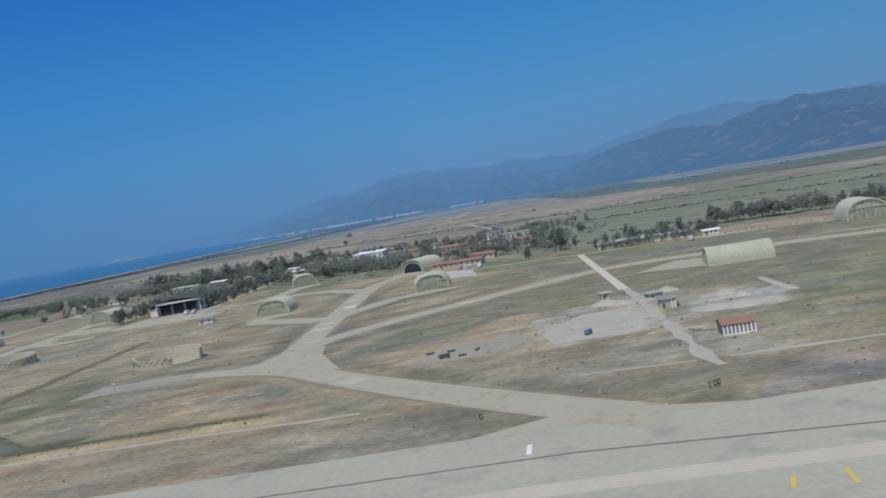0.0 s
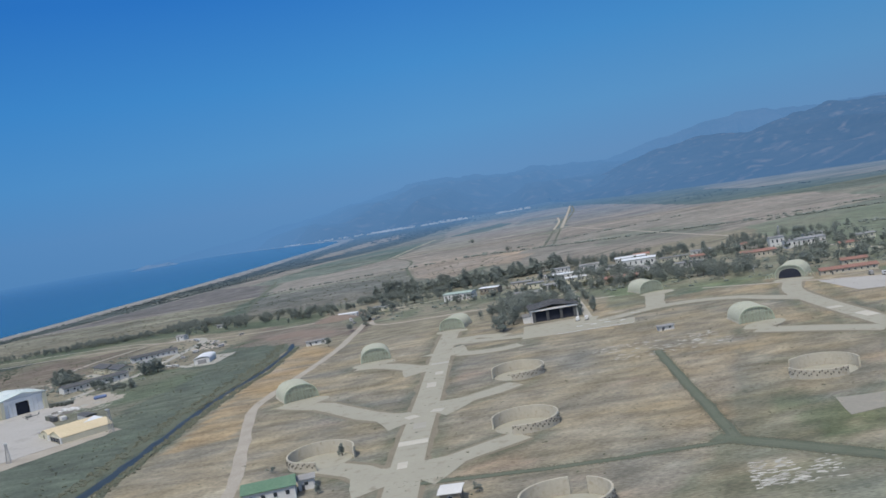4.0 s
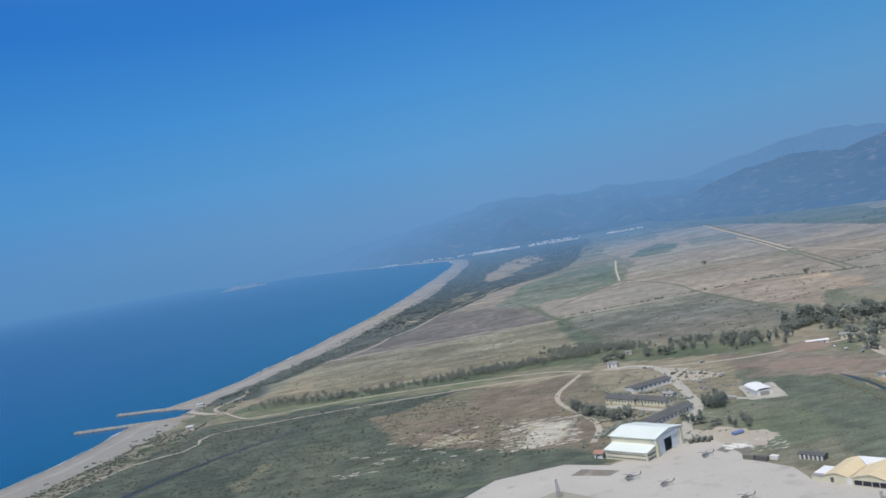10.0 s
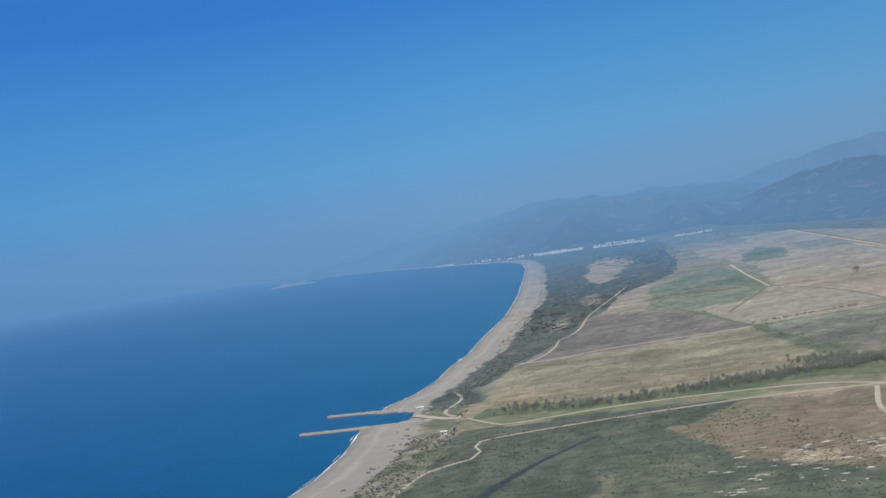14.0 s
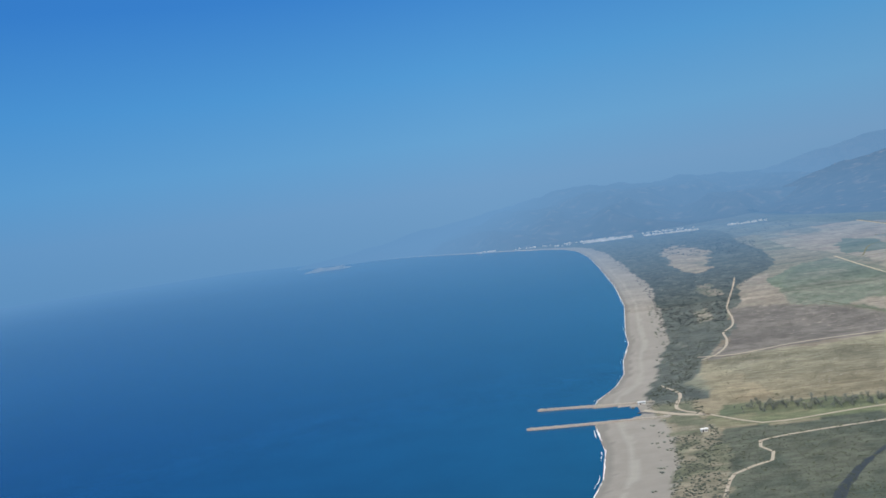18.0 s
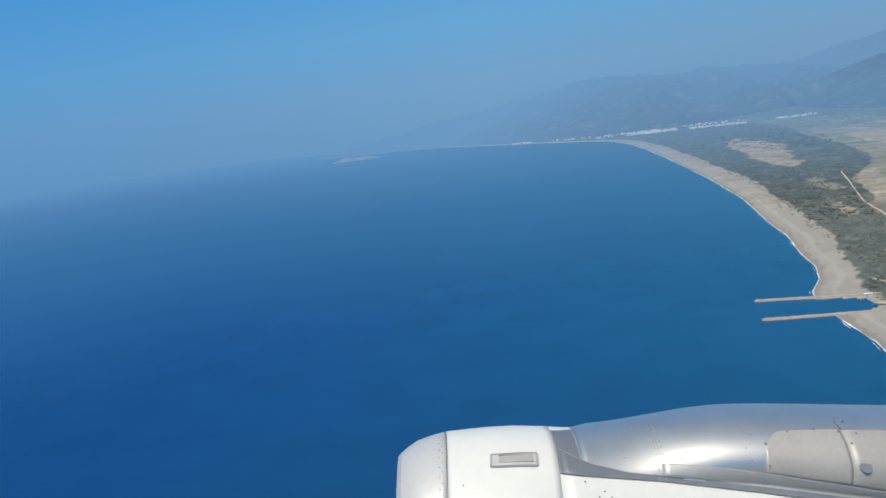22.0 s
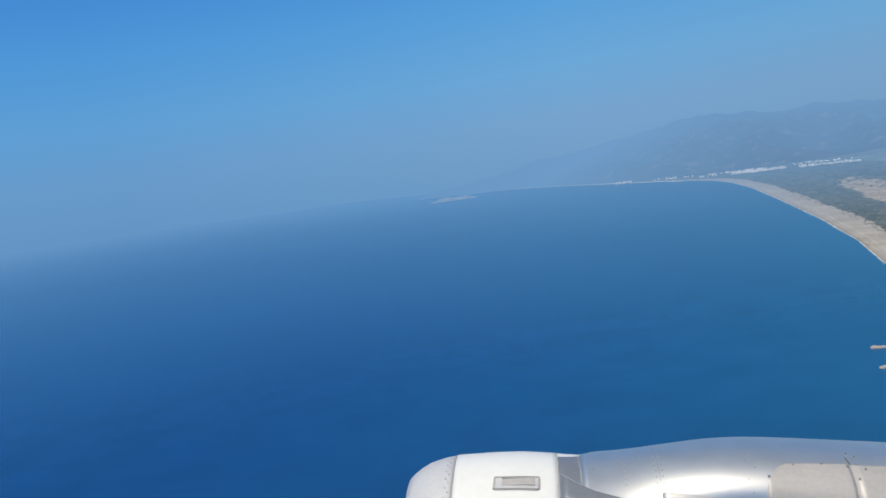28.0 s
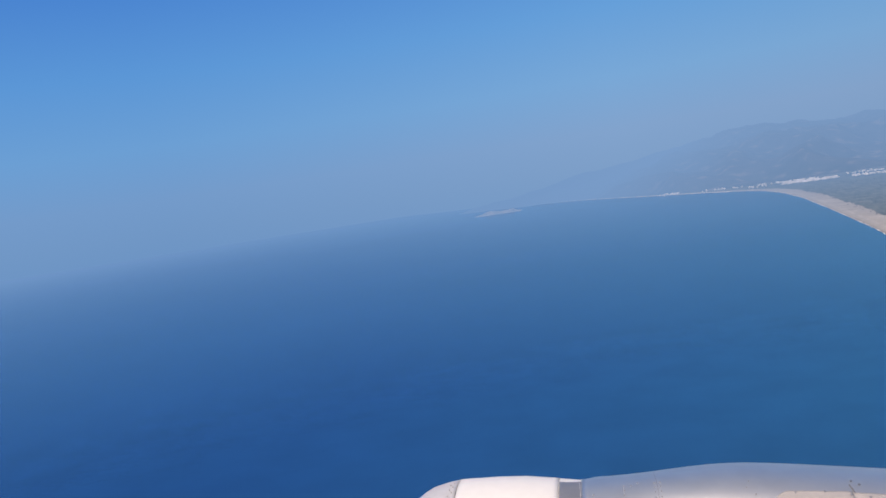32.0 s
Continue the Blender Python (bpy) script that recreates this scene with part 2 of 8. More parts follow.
M["white_wall"] = surface("white_render", (0.62, 0.61, 0.57), (0.72, 0.71, 0.67), 4, 0.3, 0.85)
M["tan_roof"] = surface("sandy_membrane", (0.60, 0.50, 0.32), (0.67, 0.565, 0.375), 5, 0.6, 0.75)
M["mint_roof"] = surface("pale_mint_sheet", (0.63, 0.70, 0.655), (0.72, 0.77, 0.73), 6, 0.5, 0.6)
M["camo"] = surface("grey_camouflage", (0.17, 0.185, 0.185), (0.30, 0.31, 0.30), 0.9, 0.3, 0.7)
M["plot"] = surface("dark_soil_and_shed_shade", (0.15, 0.145, 0.125), (0.20, 0.19, 0.16), 4, 0.5, 0.95)
M["slate"] = surface("dark_roof_sheet", (0.088, 0.090, 0.090), (0.128, 0.130, 0.128), 4, 0.4, 0.75)
M["grey_roof"] = varied(surface("grey_roof", (0.22, 0.22, 0.215), (0.32, 0.32, 0.31), 4, 0.4, 0.8))
M["red_tile"] = varied(surface("red_tiles", (0.31, 0.175, 0.135), (0.37, 0.215, 0.165), 3, 0.25, 0.85), 0.8, 1.1)
M["pale_green_roof"] = surface("pale_green_roof", (0.36, 0.44, 0.37), (0.43, 0.51, 0.44), 4, 0.4, 0.6)
M["earth"] = surface("bare_earth", (0.20, 0.158, 0.125), (0.265, 0.212, 0.17), 5, 0.5, 0.95, bump=0.5)
M["green_roof"] = surface("green_roof", (0.10, 0.19, 0.12), (0.15, 0.24, 0.16), 4, 0.4, 0.7)
M["blue"] = surface("blue_paint", (0.12, 0.175, 0.32), (0.16, 0.22, 0.38), 2, 0.2, 0.6)
M["glass"] = surface("window_glass", (0.02, 0.03, 0.04), (0.04, 0.05, 0.06), 2, 0.2, 0.1, bump=0, spec=0.6)
M["olive"] = surface("olive_drab", (0.13, 0.14, 0.11), (0.18, 0.19, 0.155), 2, 0.2, 0.6)
M["steel"] = surface("grey_steel", (0.36, 0.36, 0.35), (0.46, 0.46, 0.45), 2, 0.2, 0.5, metal=0.4)
M["rubber"] = surface("rubber", (0.02, 0.02, 0.02), (0.035, 0.035, 0.035), 1, 0.1, 0.8)
M["vehicle"] = varied(surface("vehicle_paint", (0.66, 0.66, 0.65), (0.74, 0.74, 0.72), 2, 0.2, 0.4), 0.45, 1.1)
M["stone_white"] = islands(surface("pale_rubble", (0.42, 0.40, 0.34), (0.54, 0.52, 0.46), 3, 0.3, 0.95), 0.7, 1.15)
M["scrape"] = islands(surface("pale_scrape", (0.33, 0.30, 0.25), (0.42, 0.39, 0.33), 3, 0.3, 0.95), 0.75, 1.1)
M["nacelle"] = surface("white_cowl_paint", (0.565, 0.59, 0.575), (0.605, 0.63, 0.615), 1.5, 0.1, 0.32, bump=0.0, spec=0.5)
M["lip"] = surface("inlet_lip_grey", (0.42, 0.44, 0.45), (0.47, 0.49, 0.50), 0.8, 0.05, 0.42, metal=0.15, bump=0.0)
M["bare"] = surface("bare_titanium", (0.56, 0.585, 0.58), (0.64, 0.665, 0.655), 1.2, 0.25, 0.40, metal=0.95, bump=0.0)
M["bare_dull"] = surface("dull_titanium", (0.21, 0.235, 0.26), (0.26, 0.285, 0.31), 0.8, 0.2, 0.45, metal=0.6, bump=0.0)
M["ledge"] = surface("grey_ledge_metal", (0.44, 0.455, 0.45), (0.50, 0.515, 0.505), 0.8, 0.1, 0.5, metal=0.6, bump=0.0)
M["skirt"] = surface("dark_pylon_skirt", (0.17, 0.195, 0.225), (0.21, 0.235, 0.26), 0.8, 0.1, 0.45, metal=0.5, bump=0.0)
M["panel"] = surface("access_panel", (0.34, 0.335, 0.325), (0.39, 0.385, 0.37), 0.9, 0.04, 0.5, metal=0.25, bump=0.02)
M["seam"] = surface("seam", (0.10, 0.11, 0.12), (0.15, 0.16, 0.17), 0.4, 0.03, 0.6)


# blue emission that paints haze over the far land and sea
HAZE_GLOW = (0.110, 0.262, 0.510)


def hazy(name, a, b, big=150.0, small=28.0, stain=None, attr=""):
    """Distant land with haze painted on; the layer "air" says how much blue emission replaces its own light."""
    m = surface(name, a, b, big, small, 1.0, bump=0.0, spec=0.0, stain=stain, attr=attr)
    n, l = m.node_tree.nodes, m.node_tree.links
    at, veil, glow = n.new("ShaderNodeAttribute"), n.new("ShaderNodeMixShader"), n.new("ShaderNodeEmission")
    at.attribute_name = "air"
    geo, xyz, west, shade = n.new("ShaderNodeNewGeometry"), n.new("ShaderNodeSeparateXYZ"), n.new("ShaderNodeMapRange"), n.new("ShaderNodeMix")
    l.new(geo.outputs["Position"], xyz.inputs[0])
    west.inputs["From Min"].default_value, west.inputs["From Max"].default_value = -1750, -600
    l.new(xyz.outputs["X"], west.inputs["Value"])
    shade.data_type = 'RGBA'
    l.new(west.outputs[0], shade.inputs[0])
    shade.inputs[6].default_value, shade.inputs[7].default_value = (*(q * k for q, k in zip(HAZE_GLOW, (0.85, 0.91, 0.95))), 1), (*HAZE_GLOW, 1)
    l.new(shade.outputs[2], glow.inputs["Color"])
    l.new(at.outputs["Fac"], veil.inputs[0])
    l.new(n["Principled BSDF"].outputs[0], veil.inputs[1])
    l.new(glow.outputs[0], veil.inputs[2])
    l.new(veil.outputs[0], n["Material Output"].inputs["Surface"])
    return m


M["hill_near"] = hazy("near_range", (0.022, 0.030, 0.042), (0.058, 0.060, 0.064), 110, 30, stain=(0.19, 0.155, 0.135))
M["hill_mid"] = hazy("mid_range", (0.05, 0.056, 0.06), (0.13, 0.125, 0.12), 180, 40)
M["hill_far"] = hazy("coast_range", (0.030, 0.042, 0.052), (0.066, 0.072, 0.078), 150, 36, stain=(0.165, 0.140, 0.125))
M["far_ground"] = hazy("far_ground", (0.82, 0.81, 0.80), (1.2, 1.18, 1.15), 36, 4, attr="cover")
# far leaves and town walls carry the painted haze glow too
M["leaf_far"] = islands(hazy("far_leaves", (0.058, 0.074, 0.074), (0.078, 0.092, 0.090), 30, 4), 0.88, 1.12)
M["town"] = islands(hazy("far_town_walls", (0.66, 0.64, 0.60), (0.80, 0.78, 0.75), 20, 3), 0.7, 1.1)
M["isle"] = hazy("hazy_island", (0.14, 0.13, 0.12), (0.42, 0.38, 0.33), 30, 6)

sea_mat = surface("sea_water", (0.9, 0.9, 0.9), (1.1, 1.1, 1.1), 300, 40, 0.17, bump=0.0, spec=0.14, attr="cover")
sb = sea_mat.node_tree.nodes["Principled BSDF"]
sb.inputs["IOR"].default_value = 1.33
wave = sea_mat.node_tree.nodes.new("ShaderNodeTexNoise")
wave.inputs["Scale"].default_value, wave.inputs["Detail"].default_value = 0.35, 5
wb = sea_mat.node_tree.nodes.new("ShaderNodeBump")
wb.inputs["Strength"].default_value, wb.inputs["Distance"].default_value = 0.32, 0.3
wc = sea_mat.node_tree.nodes.new("ShaderNodeTexCoord")
sea_mat.node_tree.links.new(wc.outputs["Object"], wave.inputs["Vector"])
sea_mat.node_tree.links.new(wave.outputs[0], wb.inputs["Height"])
sea_mat.node_tree.links.new(wb.outputs[0], sb.inputs["Normal"])
M["sea"] = sea_mat
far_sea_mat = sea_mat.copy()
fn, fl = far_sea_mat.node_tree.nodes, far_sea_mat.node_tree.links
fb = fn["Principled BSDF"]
# haze painted on the far sea: blue emission mixed in by distance
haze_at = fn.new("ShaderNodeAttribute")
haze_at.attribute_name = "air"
melt, haze_emission = fn.new("ShaderNodeMixShader"), fn.new("ShaderNodeEmission")
haze_emission.inputs["Color"].default_value = (HAZE_GLOW[0] * 0.84, HAZE_GLOW[1] * 0.94, HAZE_GLOW[2], 1)
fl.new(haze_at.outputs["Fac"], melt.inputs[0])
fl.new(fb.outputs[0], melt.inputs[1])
fl.new(haze_emission.outputs[0], melt.inputs[2])
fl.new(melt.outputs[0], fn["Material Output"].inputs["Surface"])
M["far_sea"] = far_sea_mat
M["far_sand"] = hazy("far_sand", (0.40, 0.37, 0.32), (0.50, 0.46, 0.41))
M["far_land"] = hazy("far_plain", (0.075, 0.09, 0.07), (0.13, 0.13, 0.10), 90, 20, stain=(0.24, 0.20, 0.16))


# ---- building helpers ----
def part(name, bm, material, parent=None, label="", smooth=False):
    me = bpy.data.meshes.new(name)
    bm.to_mesh(me)
    bm.free()
    me.materials.append(material)
    if smooth:
        me.polygons.foreach_set("use_smooth", [True] * len(me.polygons))
    ob = new(name, me)
    if parent is not None:
        ob.parent = parent
    if label:
        ob["label"] = label
    return ob


def raw(name, verts, faces, material, parent=None, smooth=False, label=""):
    me = bpy.data.meshes.new(name)
    me.from_pydata(verts, [], faces)
    me.materials.append(material)
    if smooth:
        me.polygons.foreach_set("use_smooth", [True] * len(me.polygons))
    ob = new(name, me)
    if parent is not None:
        ob.parent = parent
    if label:
        ob["label"] = label
    return ob


def base(name, m, label, category, group=""):
    ob = new(name)
    ob.matrix_world = m
    return tagged(ob, label, category, group)


def box(bm, x0, y0, z0, x1, y1, z1, bevel=0.0):
    vs = [bm.verts.new((x, y, z)) for x in (x0, x1) for y in (y0, y1) for z in (z0, z1)]
    fs = [bm.faces.new([vs[i] for i in q]) for q in ((0, 1, 3, 2), (4, 6, 7, 5), (0, 4, 5, 1), (2, 3, 7, 6), (0, 2, 6, 4), (1, 5, 7, 3))]
    if bevel:
        es = list({e for f in fs for e in f.edges})
        bmesh.ops.bevel(bm, geom=es, offset=bevel, segments=1, affect='EDGES')
    return bm


def boxes(*rows, bevel=0.0):
    bm = bmesh.new()
    for r in rows:
        box(bm, *r, bevel=bevel)
    return bm


def beam(bm, a, b, w):
    """A square bar from a to b."""
    a, b = Vector(a), Vector(b)
    d = (b - a).normalized()
    s = d.cross(Vector((0, 0, 1)))
    s = s.normalized() if s.length > 1e-3 else Vector((1, 0, 0))
    u = s.cross(d)
    ring = [[bm.verts.new(p + s * i * w / 2 + u * j * w / 2) for i, j in ((-1, -1), (1, -1), (1, 1), (-1, 1))] for p in (a, b)]
    for k in range(4):
        bm.faces.new((ring[0][k], ring[0][(k + 1) % 4], ring[1][(k + 1) % 4], ring[1][k]))
    bm.faces.new(ring[0][::-1])
    bm.faces.new(ring[1])
    return bm


def prism(bm, outline, z0, z1):
    """An outline in plan raised from z0 to z1."""
    lo = [bm.verts.new((x, y, z0)) for x, y in outline]
    hi = [bm.verts.new((x, y, z1)) for x, y in outline]
    n = len(outline)
    for k in range(n):
        bm.faces.new((lo[k], lo[(k + 1) % n], hi[(k + 1) % n], hi[k]))
    bm.faces.new(hi)
    bm.faces.new(lo[::-1])
    bmesh.ops.recalc_face_normals(bm, faces=bm.faces)
    return bm


def rod(bm, a, b, r, n=8, r2=None):
    a, b = Vector(a), Vector(b)
    d = (b - a).normalized()
    s = d.orthogonal().normalized()
    u = d.cross(s)
    r2 = r if r2 is None else r2
    rings = [[bm.verts.new(p + (s * math.cos(2 * math.pi * k / n) + u * math.sin(2 * math.pi * k / n)) * q) for k in range(n)] for p, q in ((a, r), (b, r2))]
    for k in range(n):
        bm.faces.new((rings[0][k], rings[0][(k + 1) % n], rings[1][(k + 1) % n], rings[1][k]))
    bm.faces.new(rings[0][::-1])
    bm.faces.new(rings[1])
    return bm


def smooth_line(pts, step=6.0):
    """A curve through the points, as (x, y) every few metres."""
    p = [Vector(q) for q in pts]
    p = [p[0] * 2 - p[1]] + p + [p[-1] * 2 - p[-2]]
    out = []
    for i in range(1, len(p) - 2):
        a, b, c, d = p[i - 1:i + 3]
        n = max(1, int((c - b).length / step))
        for k in range(n):
            t = k / n
            out.append(0.5 * (2 * b + (c - a) * t + (2 * a - 5 * b + 4 * c - d) * t * t + (3 * b - a - 3 * c + d) * t ** 3))
    out.append(p[-2])
    return out


def strip(name, pts, width, material, z=0.05, label="", category="road", wob=0.0, end_width=None, kind="structure", step=6.0, thick=0.08):
    """A paved band of some thickness along a line."""
    line = smooth_line(pts, step)
    n = len(line)
    verts, faces = [], []
    for i, q in enumerate(line):
        d = (line[min(i + 1, n - 1)] - line[max(i - 1, 0)]).normalized()
        s = Vector((-d.y, d.x))
        w = width if end_width is None else width + (end_width - width) * i / (n - 1)
        wl_, wr = (w / 2 + wob * noise.noise(Vector((q.x * 0.15, q.y * 0.15, k * 9.0))) for k in (0, 1))
        l, r = q + s * wl_, q - s * wr
        verts += [(l.x, l.y, z), (r.x, r.y, z), (l.x, l.y, z - thick), (r.x, r.y, z - thick)]
    for i in range(n - 1):
        a, b = 4 * i, 4 * i + 4
        faces += [(a, a + 1, b + 1, b), (a, b, b + 2, a + 2), (a + 1, a + 3, b + 3, b + 1)]
    faces += [(0, 2, 3, 1), (4 * n - 4, 4 * n - 3, 4 * n - 1, 4 * n - 2)]
    ob = raw(name, verts, faces, material)
    return tagged(ob, label, category, kind=kind)


def patch(name, outline, material, z=0.05, label="", category="pavement", kind="structure", ragged=0.0, thick=0.08):
    """A flat paved or bare area with a slightly uneven edge."""
    pts = []
    n = len(outline)
    for i in range(n):
        a, b = Vector(outline[i]), Vector(outline[(i + 1) % n])
        k = max(1, int((b - a).length / 3.0)) if ragged else 1
        for j in range(k):
            q = a + (b - a) * j / k
            if ragged:
                q = q + Vector((noise.noise(Vector((q.x * .3, q.y * .3, 3))), noise.noise(Vector((q.x * .3, q.y * .3, 7))))) * ragged
            pts.append((q.x, q.y))
    bm = prism(bmesh.new(), pts, z - thick, z)
    bmesh.ops.triangulate(bm, faces=[f for f in bm.faces if len(f.verts) > 4])
    return tagged(part(name, bm, material), label, category, kind=kind)

# ---- land and sea ----
rng = np.random.default_rng(7)
LATTICE = rng.random((256, 256))


def rough_noise(x, y, size, octaves=4):
    """Smooth random values, about -1 to 1, at the given size in metres."""
    total, amp, norm = np.zeros_like(x), 1.0, 0.0
    for o in range(octaves):
        u, v = x / size * 2 ** o + 17.3 * o, y / size * 2 ** o + 41.7 * o
        i, j = np.floor(u).astype(int), np.floor(v).astype(int)
        fu, fv = u - i, v - j
        fu, fv = fu * fu * (3 - 2 * fu), fv * fv * (3 - 2 * fv)
        g = lambda a, b: LATTICE[a % 256, b % 256]
        total += amp * ((g(i, j) * (1 - fu) + g(i + 1, j) * fu) * (1 - fv) + (g(i, j + 1) * (1 - fu) + g(i + 1, j + 1) * fu) * fv)
        norm += amp
        amp *= 0.5
    return (total / norm - 0.5) * 2.4


COAST = [(-6000, -2400), (-1500, -1000), (-400, -770), (0, -697), (200, -655), (369, -622), (412, -610), (456, -605), (500, -606), (540, -606), (570, -600),
         (602, -585), (640, -575), (690, -570), (766, -557), (826, -553), (1020, -532), (1263, -520), (1600, -513), (1950, -509), (2220, -520), (2400, -552),
         (2530, -605), (2671, -672), (2800, -748), (2920, -825), (3080, -918), (3400, -1110), (3560, -1240), (3700, -1440), (3800, -1700), (6000, -3200)]


def coast_x(y):
    return np.interp(y, [c[0] for c in COAST], [c[1] for c in COAST])


def in_poly(x, y, poly):
    inside = np.zeros(x.shape, bool)
    n = len(poly)
    for k in range(n):
        (x0, y0), (x1, y1) = poly[k], poly[(k + 1) % n]
        if y0 == y1:
            continue
        inside ^= ((y0 > y) != (y1 > y)) & (x < (x1 - x0) * (y - y0) / (y1 - y0) + x0)
    return inside


def grid(name, xs, ys, zs, material, smooth=True):
    r, c = xs.shape
    me = bpy.data.meshes.new(name)
    k = np.arange(r * c).reshape(r, c)
    quads = np.stack([k[:-1, :-1], k[:-1, 1:], k[1:, 1:], k[1:, :-1]], -1).reshape(-1, 4)
    me.vertices.add(r * c)
    me.vertices.foreach_set("co", np.stack([xs, ys, zs], -1).ravel())
    me.loops.add(quads.size)
    me.loops.foreach_set("vertex_index", quads.ravel())
    me.polygons.add(len(quads))
    me.polygons.foreach_set("loop_start", np.arange(len(quads)) * 4)
    me.polygons.foreach_set("use_smooth", np.full(len(quads), smooth))
    me.update(calc_edges=True)
    me.materials.append(material)
    return new(name, me)


def tint(ob, layer, rgb):
    at = ob.data.attributes.new(layer, 'FLOAT_COLOR', 'POINT')
    at.data.foreach_set("color", np.concatenate([rgb, np.ones((*rgb.shape[:-1], 1))], -1).astype(np.float32).ravel())


rows_y = np.concatenate([np.linspace(-6000, -200, 15)[:-1], np.arange(-200, 50, 25), np.arange(50, 430, 2.5), np.arange(430, 720, 4), np.arange(720, 1500, 9), np.arange(1500, 2621, 20)])
cols_s = np.concatenate([[-60, -25, -10, -4, 0, 3], np.arange(6, 800, 2.6), np.geomspace(803, 3900, 45)])
GY, GS = np.meshgrid(rows_y, cols_s, indexing="ij")
GX = coast_x(GY) + GS
GZ = np.where(GS < 0, -0.2 + GS * 0.05, np.minimum(0.0, -0.2 + GS * 0.022))
HARBOUR = [(-645, 521), (-612, 517.5), (-590, 515.5), (-583, 517), (-579, 521), (-577, 527), (-577, 533), (-579.5, 539), (-584, 543.5), (-592, 547), (-612, 552), (-645, 556)]
GZ = np.where(in_poly(GX, GY, HARBOUR), -0.9, GZ)
CUT = int(np.searchsorted(rows_y, 950))
ground = tagged(grid("ground", GX[:CUT + 1], GY[:CUT + 1], GZ[:CUT + 1], M["ground"]), "dry coastal plain of grass, scrub and fields", "ground", kind="structure")
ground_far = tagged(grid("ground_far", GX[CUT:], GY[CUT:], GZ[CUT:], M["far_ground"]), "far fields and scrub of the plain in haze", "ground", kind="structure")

cover = np.zeros((*GX.shape, 3))
N1, N2, N3 = rough_noise(GX, GY, 30), rough_noise(GX + 900, GY, 30), rough_noise(GX, GY + 500, 9)
N4, N5 = rough_noise(GX - 300, GY, 60), rough_noise(GX, GY - 700, 5, 3)
cover[:] = (0.235, 0.205, 0.145)


def lay(mask, a, b=None, amount=0.5, by=None):
    """Spread one or two ground covers over a mask, the second in patches."""
    by = N1 if by is None else by
    a = np.array(a)
    k = np.clip((by + (amount - 0.5) * 2) * 1.6 + 0.5, 0, 1)[..., None] if b is not None else 0
    col = a * (1 - k) + (np.array(b) * k if b is not None else 0)
    cover[mask] = col[mask] if b is not None else a


def zone(poly, a, b=None, amount=0.5, wob=6.0, by=None):
    lay(in_poly(GX + wob * N1, GY + wob * N2, poly), a, b, amount, by)


GOLD, GOLD2, STRAW = (0.305, 0.242, 0.158), (0.25, 0.212, 0.15), (0.365, 0.29, 0.188)
OLIVE, GREEN = (0.190, 0.180, 0.122), (0.145, 0.172, 0.100)
PINK, PINK2, PALE = (0.295, 0.238, 0.188), (0.245, 0.208, 0.165), (0.42, 0.385, 0.31)
FARG, FARG2 = (0.145, 0.16, 0.145), (0.19, 0.19, 0.16)

lay(GY > 560, (0.225, 0.20, 0.15), (0.165, 0.17, 0.125), 0.45, N4)
# the airfield's grass
zone([(-226, 60), (420, 60), (420, 330), (60, 330), (-120, 330), (-222, 330)], GOLD2, GOLD, 0.55)
zone([(-226, 120), (-120, 120), (-100, 330), (-222, 330)], (0.245, 0.212, 0.155), (0.282, 0.236, 0.166), 0.55, by=N3 * 0.6 + N1 * 0.6)
zone([(-135, 112), (-60, 112), (-58, 160), (-80, 215), (-100, 160)], OLIVE, GOLD2, 0.45)
zone([(-90, 142), (-76, 143), (-74, 156), (-84, 172), (-92, 168)], (0.118, 0.138, 0.080), OLIVE, 0.5, 3)
zone([(-112, 112), (-76, 112), (-84, 132), (-112, 140)], OLIVE, (0.15, 0.158, 0.105), 0.35, 3)
zone([(-12, 150), (-30, 152), (-22, 172), (0, 168)], GREEN, OLIVE, 0.5, 3)
zone([(40, 108), (180, 108), (180, 180), (60, 172)], OLIVE, GOLD2, 0.5)
zone([(-60, 232), (-10, 260), (30, 262), (30, 240), (-2, 218)], OLIVE, GOLD2, 0.5)
zone([(-60, 86), (0, 86), (-10, 98), (-60, 108)], STRAW, GOLD, 0.5, 3)
zone([(-30, 100), (-8, 104), (-20, 118), (-34, 120)], GOLD, (0.35, 0.275, 0.155), 0.4, 3)
zone([(-190, 86), (20, 86), (20, 104), (-190, 104)], (0.20, 0.175, 0.125), GOLD2, 0.5, 2)
zone([(-10, 108), (60, 108), (60, 168), (5, 160)], GOLD2, (0.34, 0.31, 0.25), 0.4, 4, N3)
zone([(-140, 109.5), (-20, 107.5), (-20, 112), (-60, 113.5), (-140, 114.5)], (0.40, 0.325, 0.205), (0.33, 0.265, 0.165), 0.5, 1.5, N3)
zone([(-223, 350), (-206, 332), (-213, 244), (-211, 207), (-226, 202), (-226, 233), (-226, 268)], (0.345, 0.252, 0.148), (0.285, 0.222, 0.142), 0.45, 4, N3 * .7 + N1 * .4)
zone([(-80, 113.5), (-57, 113), (-32, 112.5), (-32, 115.5), (-57, 117), (-80, 118.5)], (0.112, 0.122, 0.08), (0.16, 0.155, 0.105), 0.35, 2, N3)
# trampled and dusty ground of the works site, old asphalt beside the runway
zone([(24, 88), (400, 87), (400, 105), (60, 106), (30, 102)], (0.185, 0.172, 0.148), (0.235, 0.215, 0.18), 0.45, 4, N3 * .6 + N5 * .4)
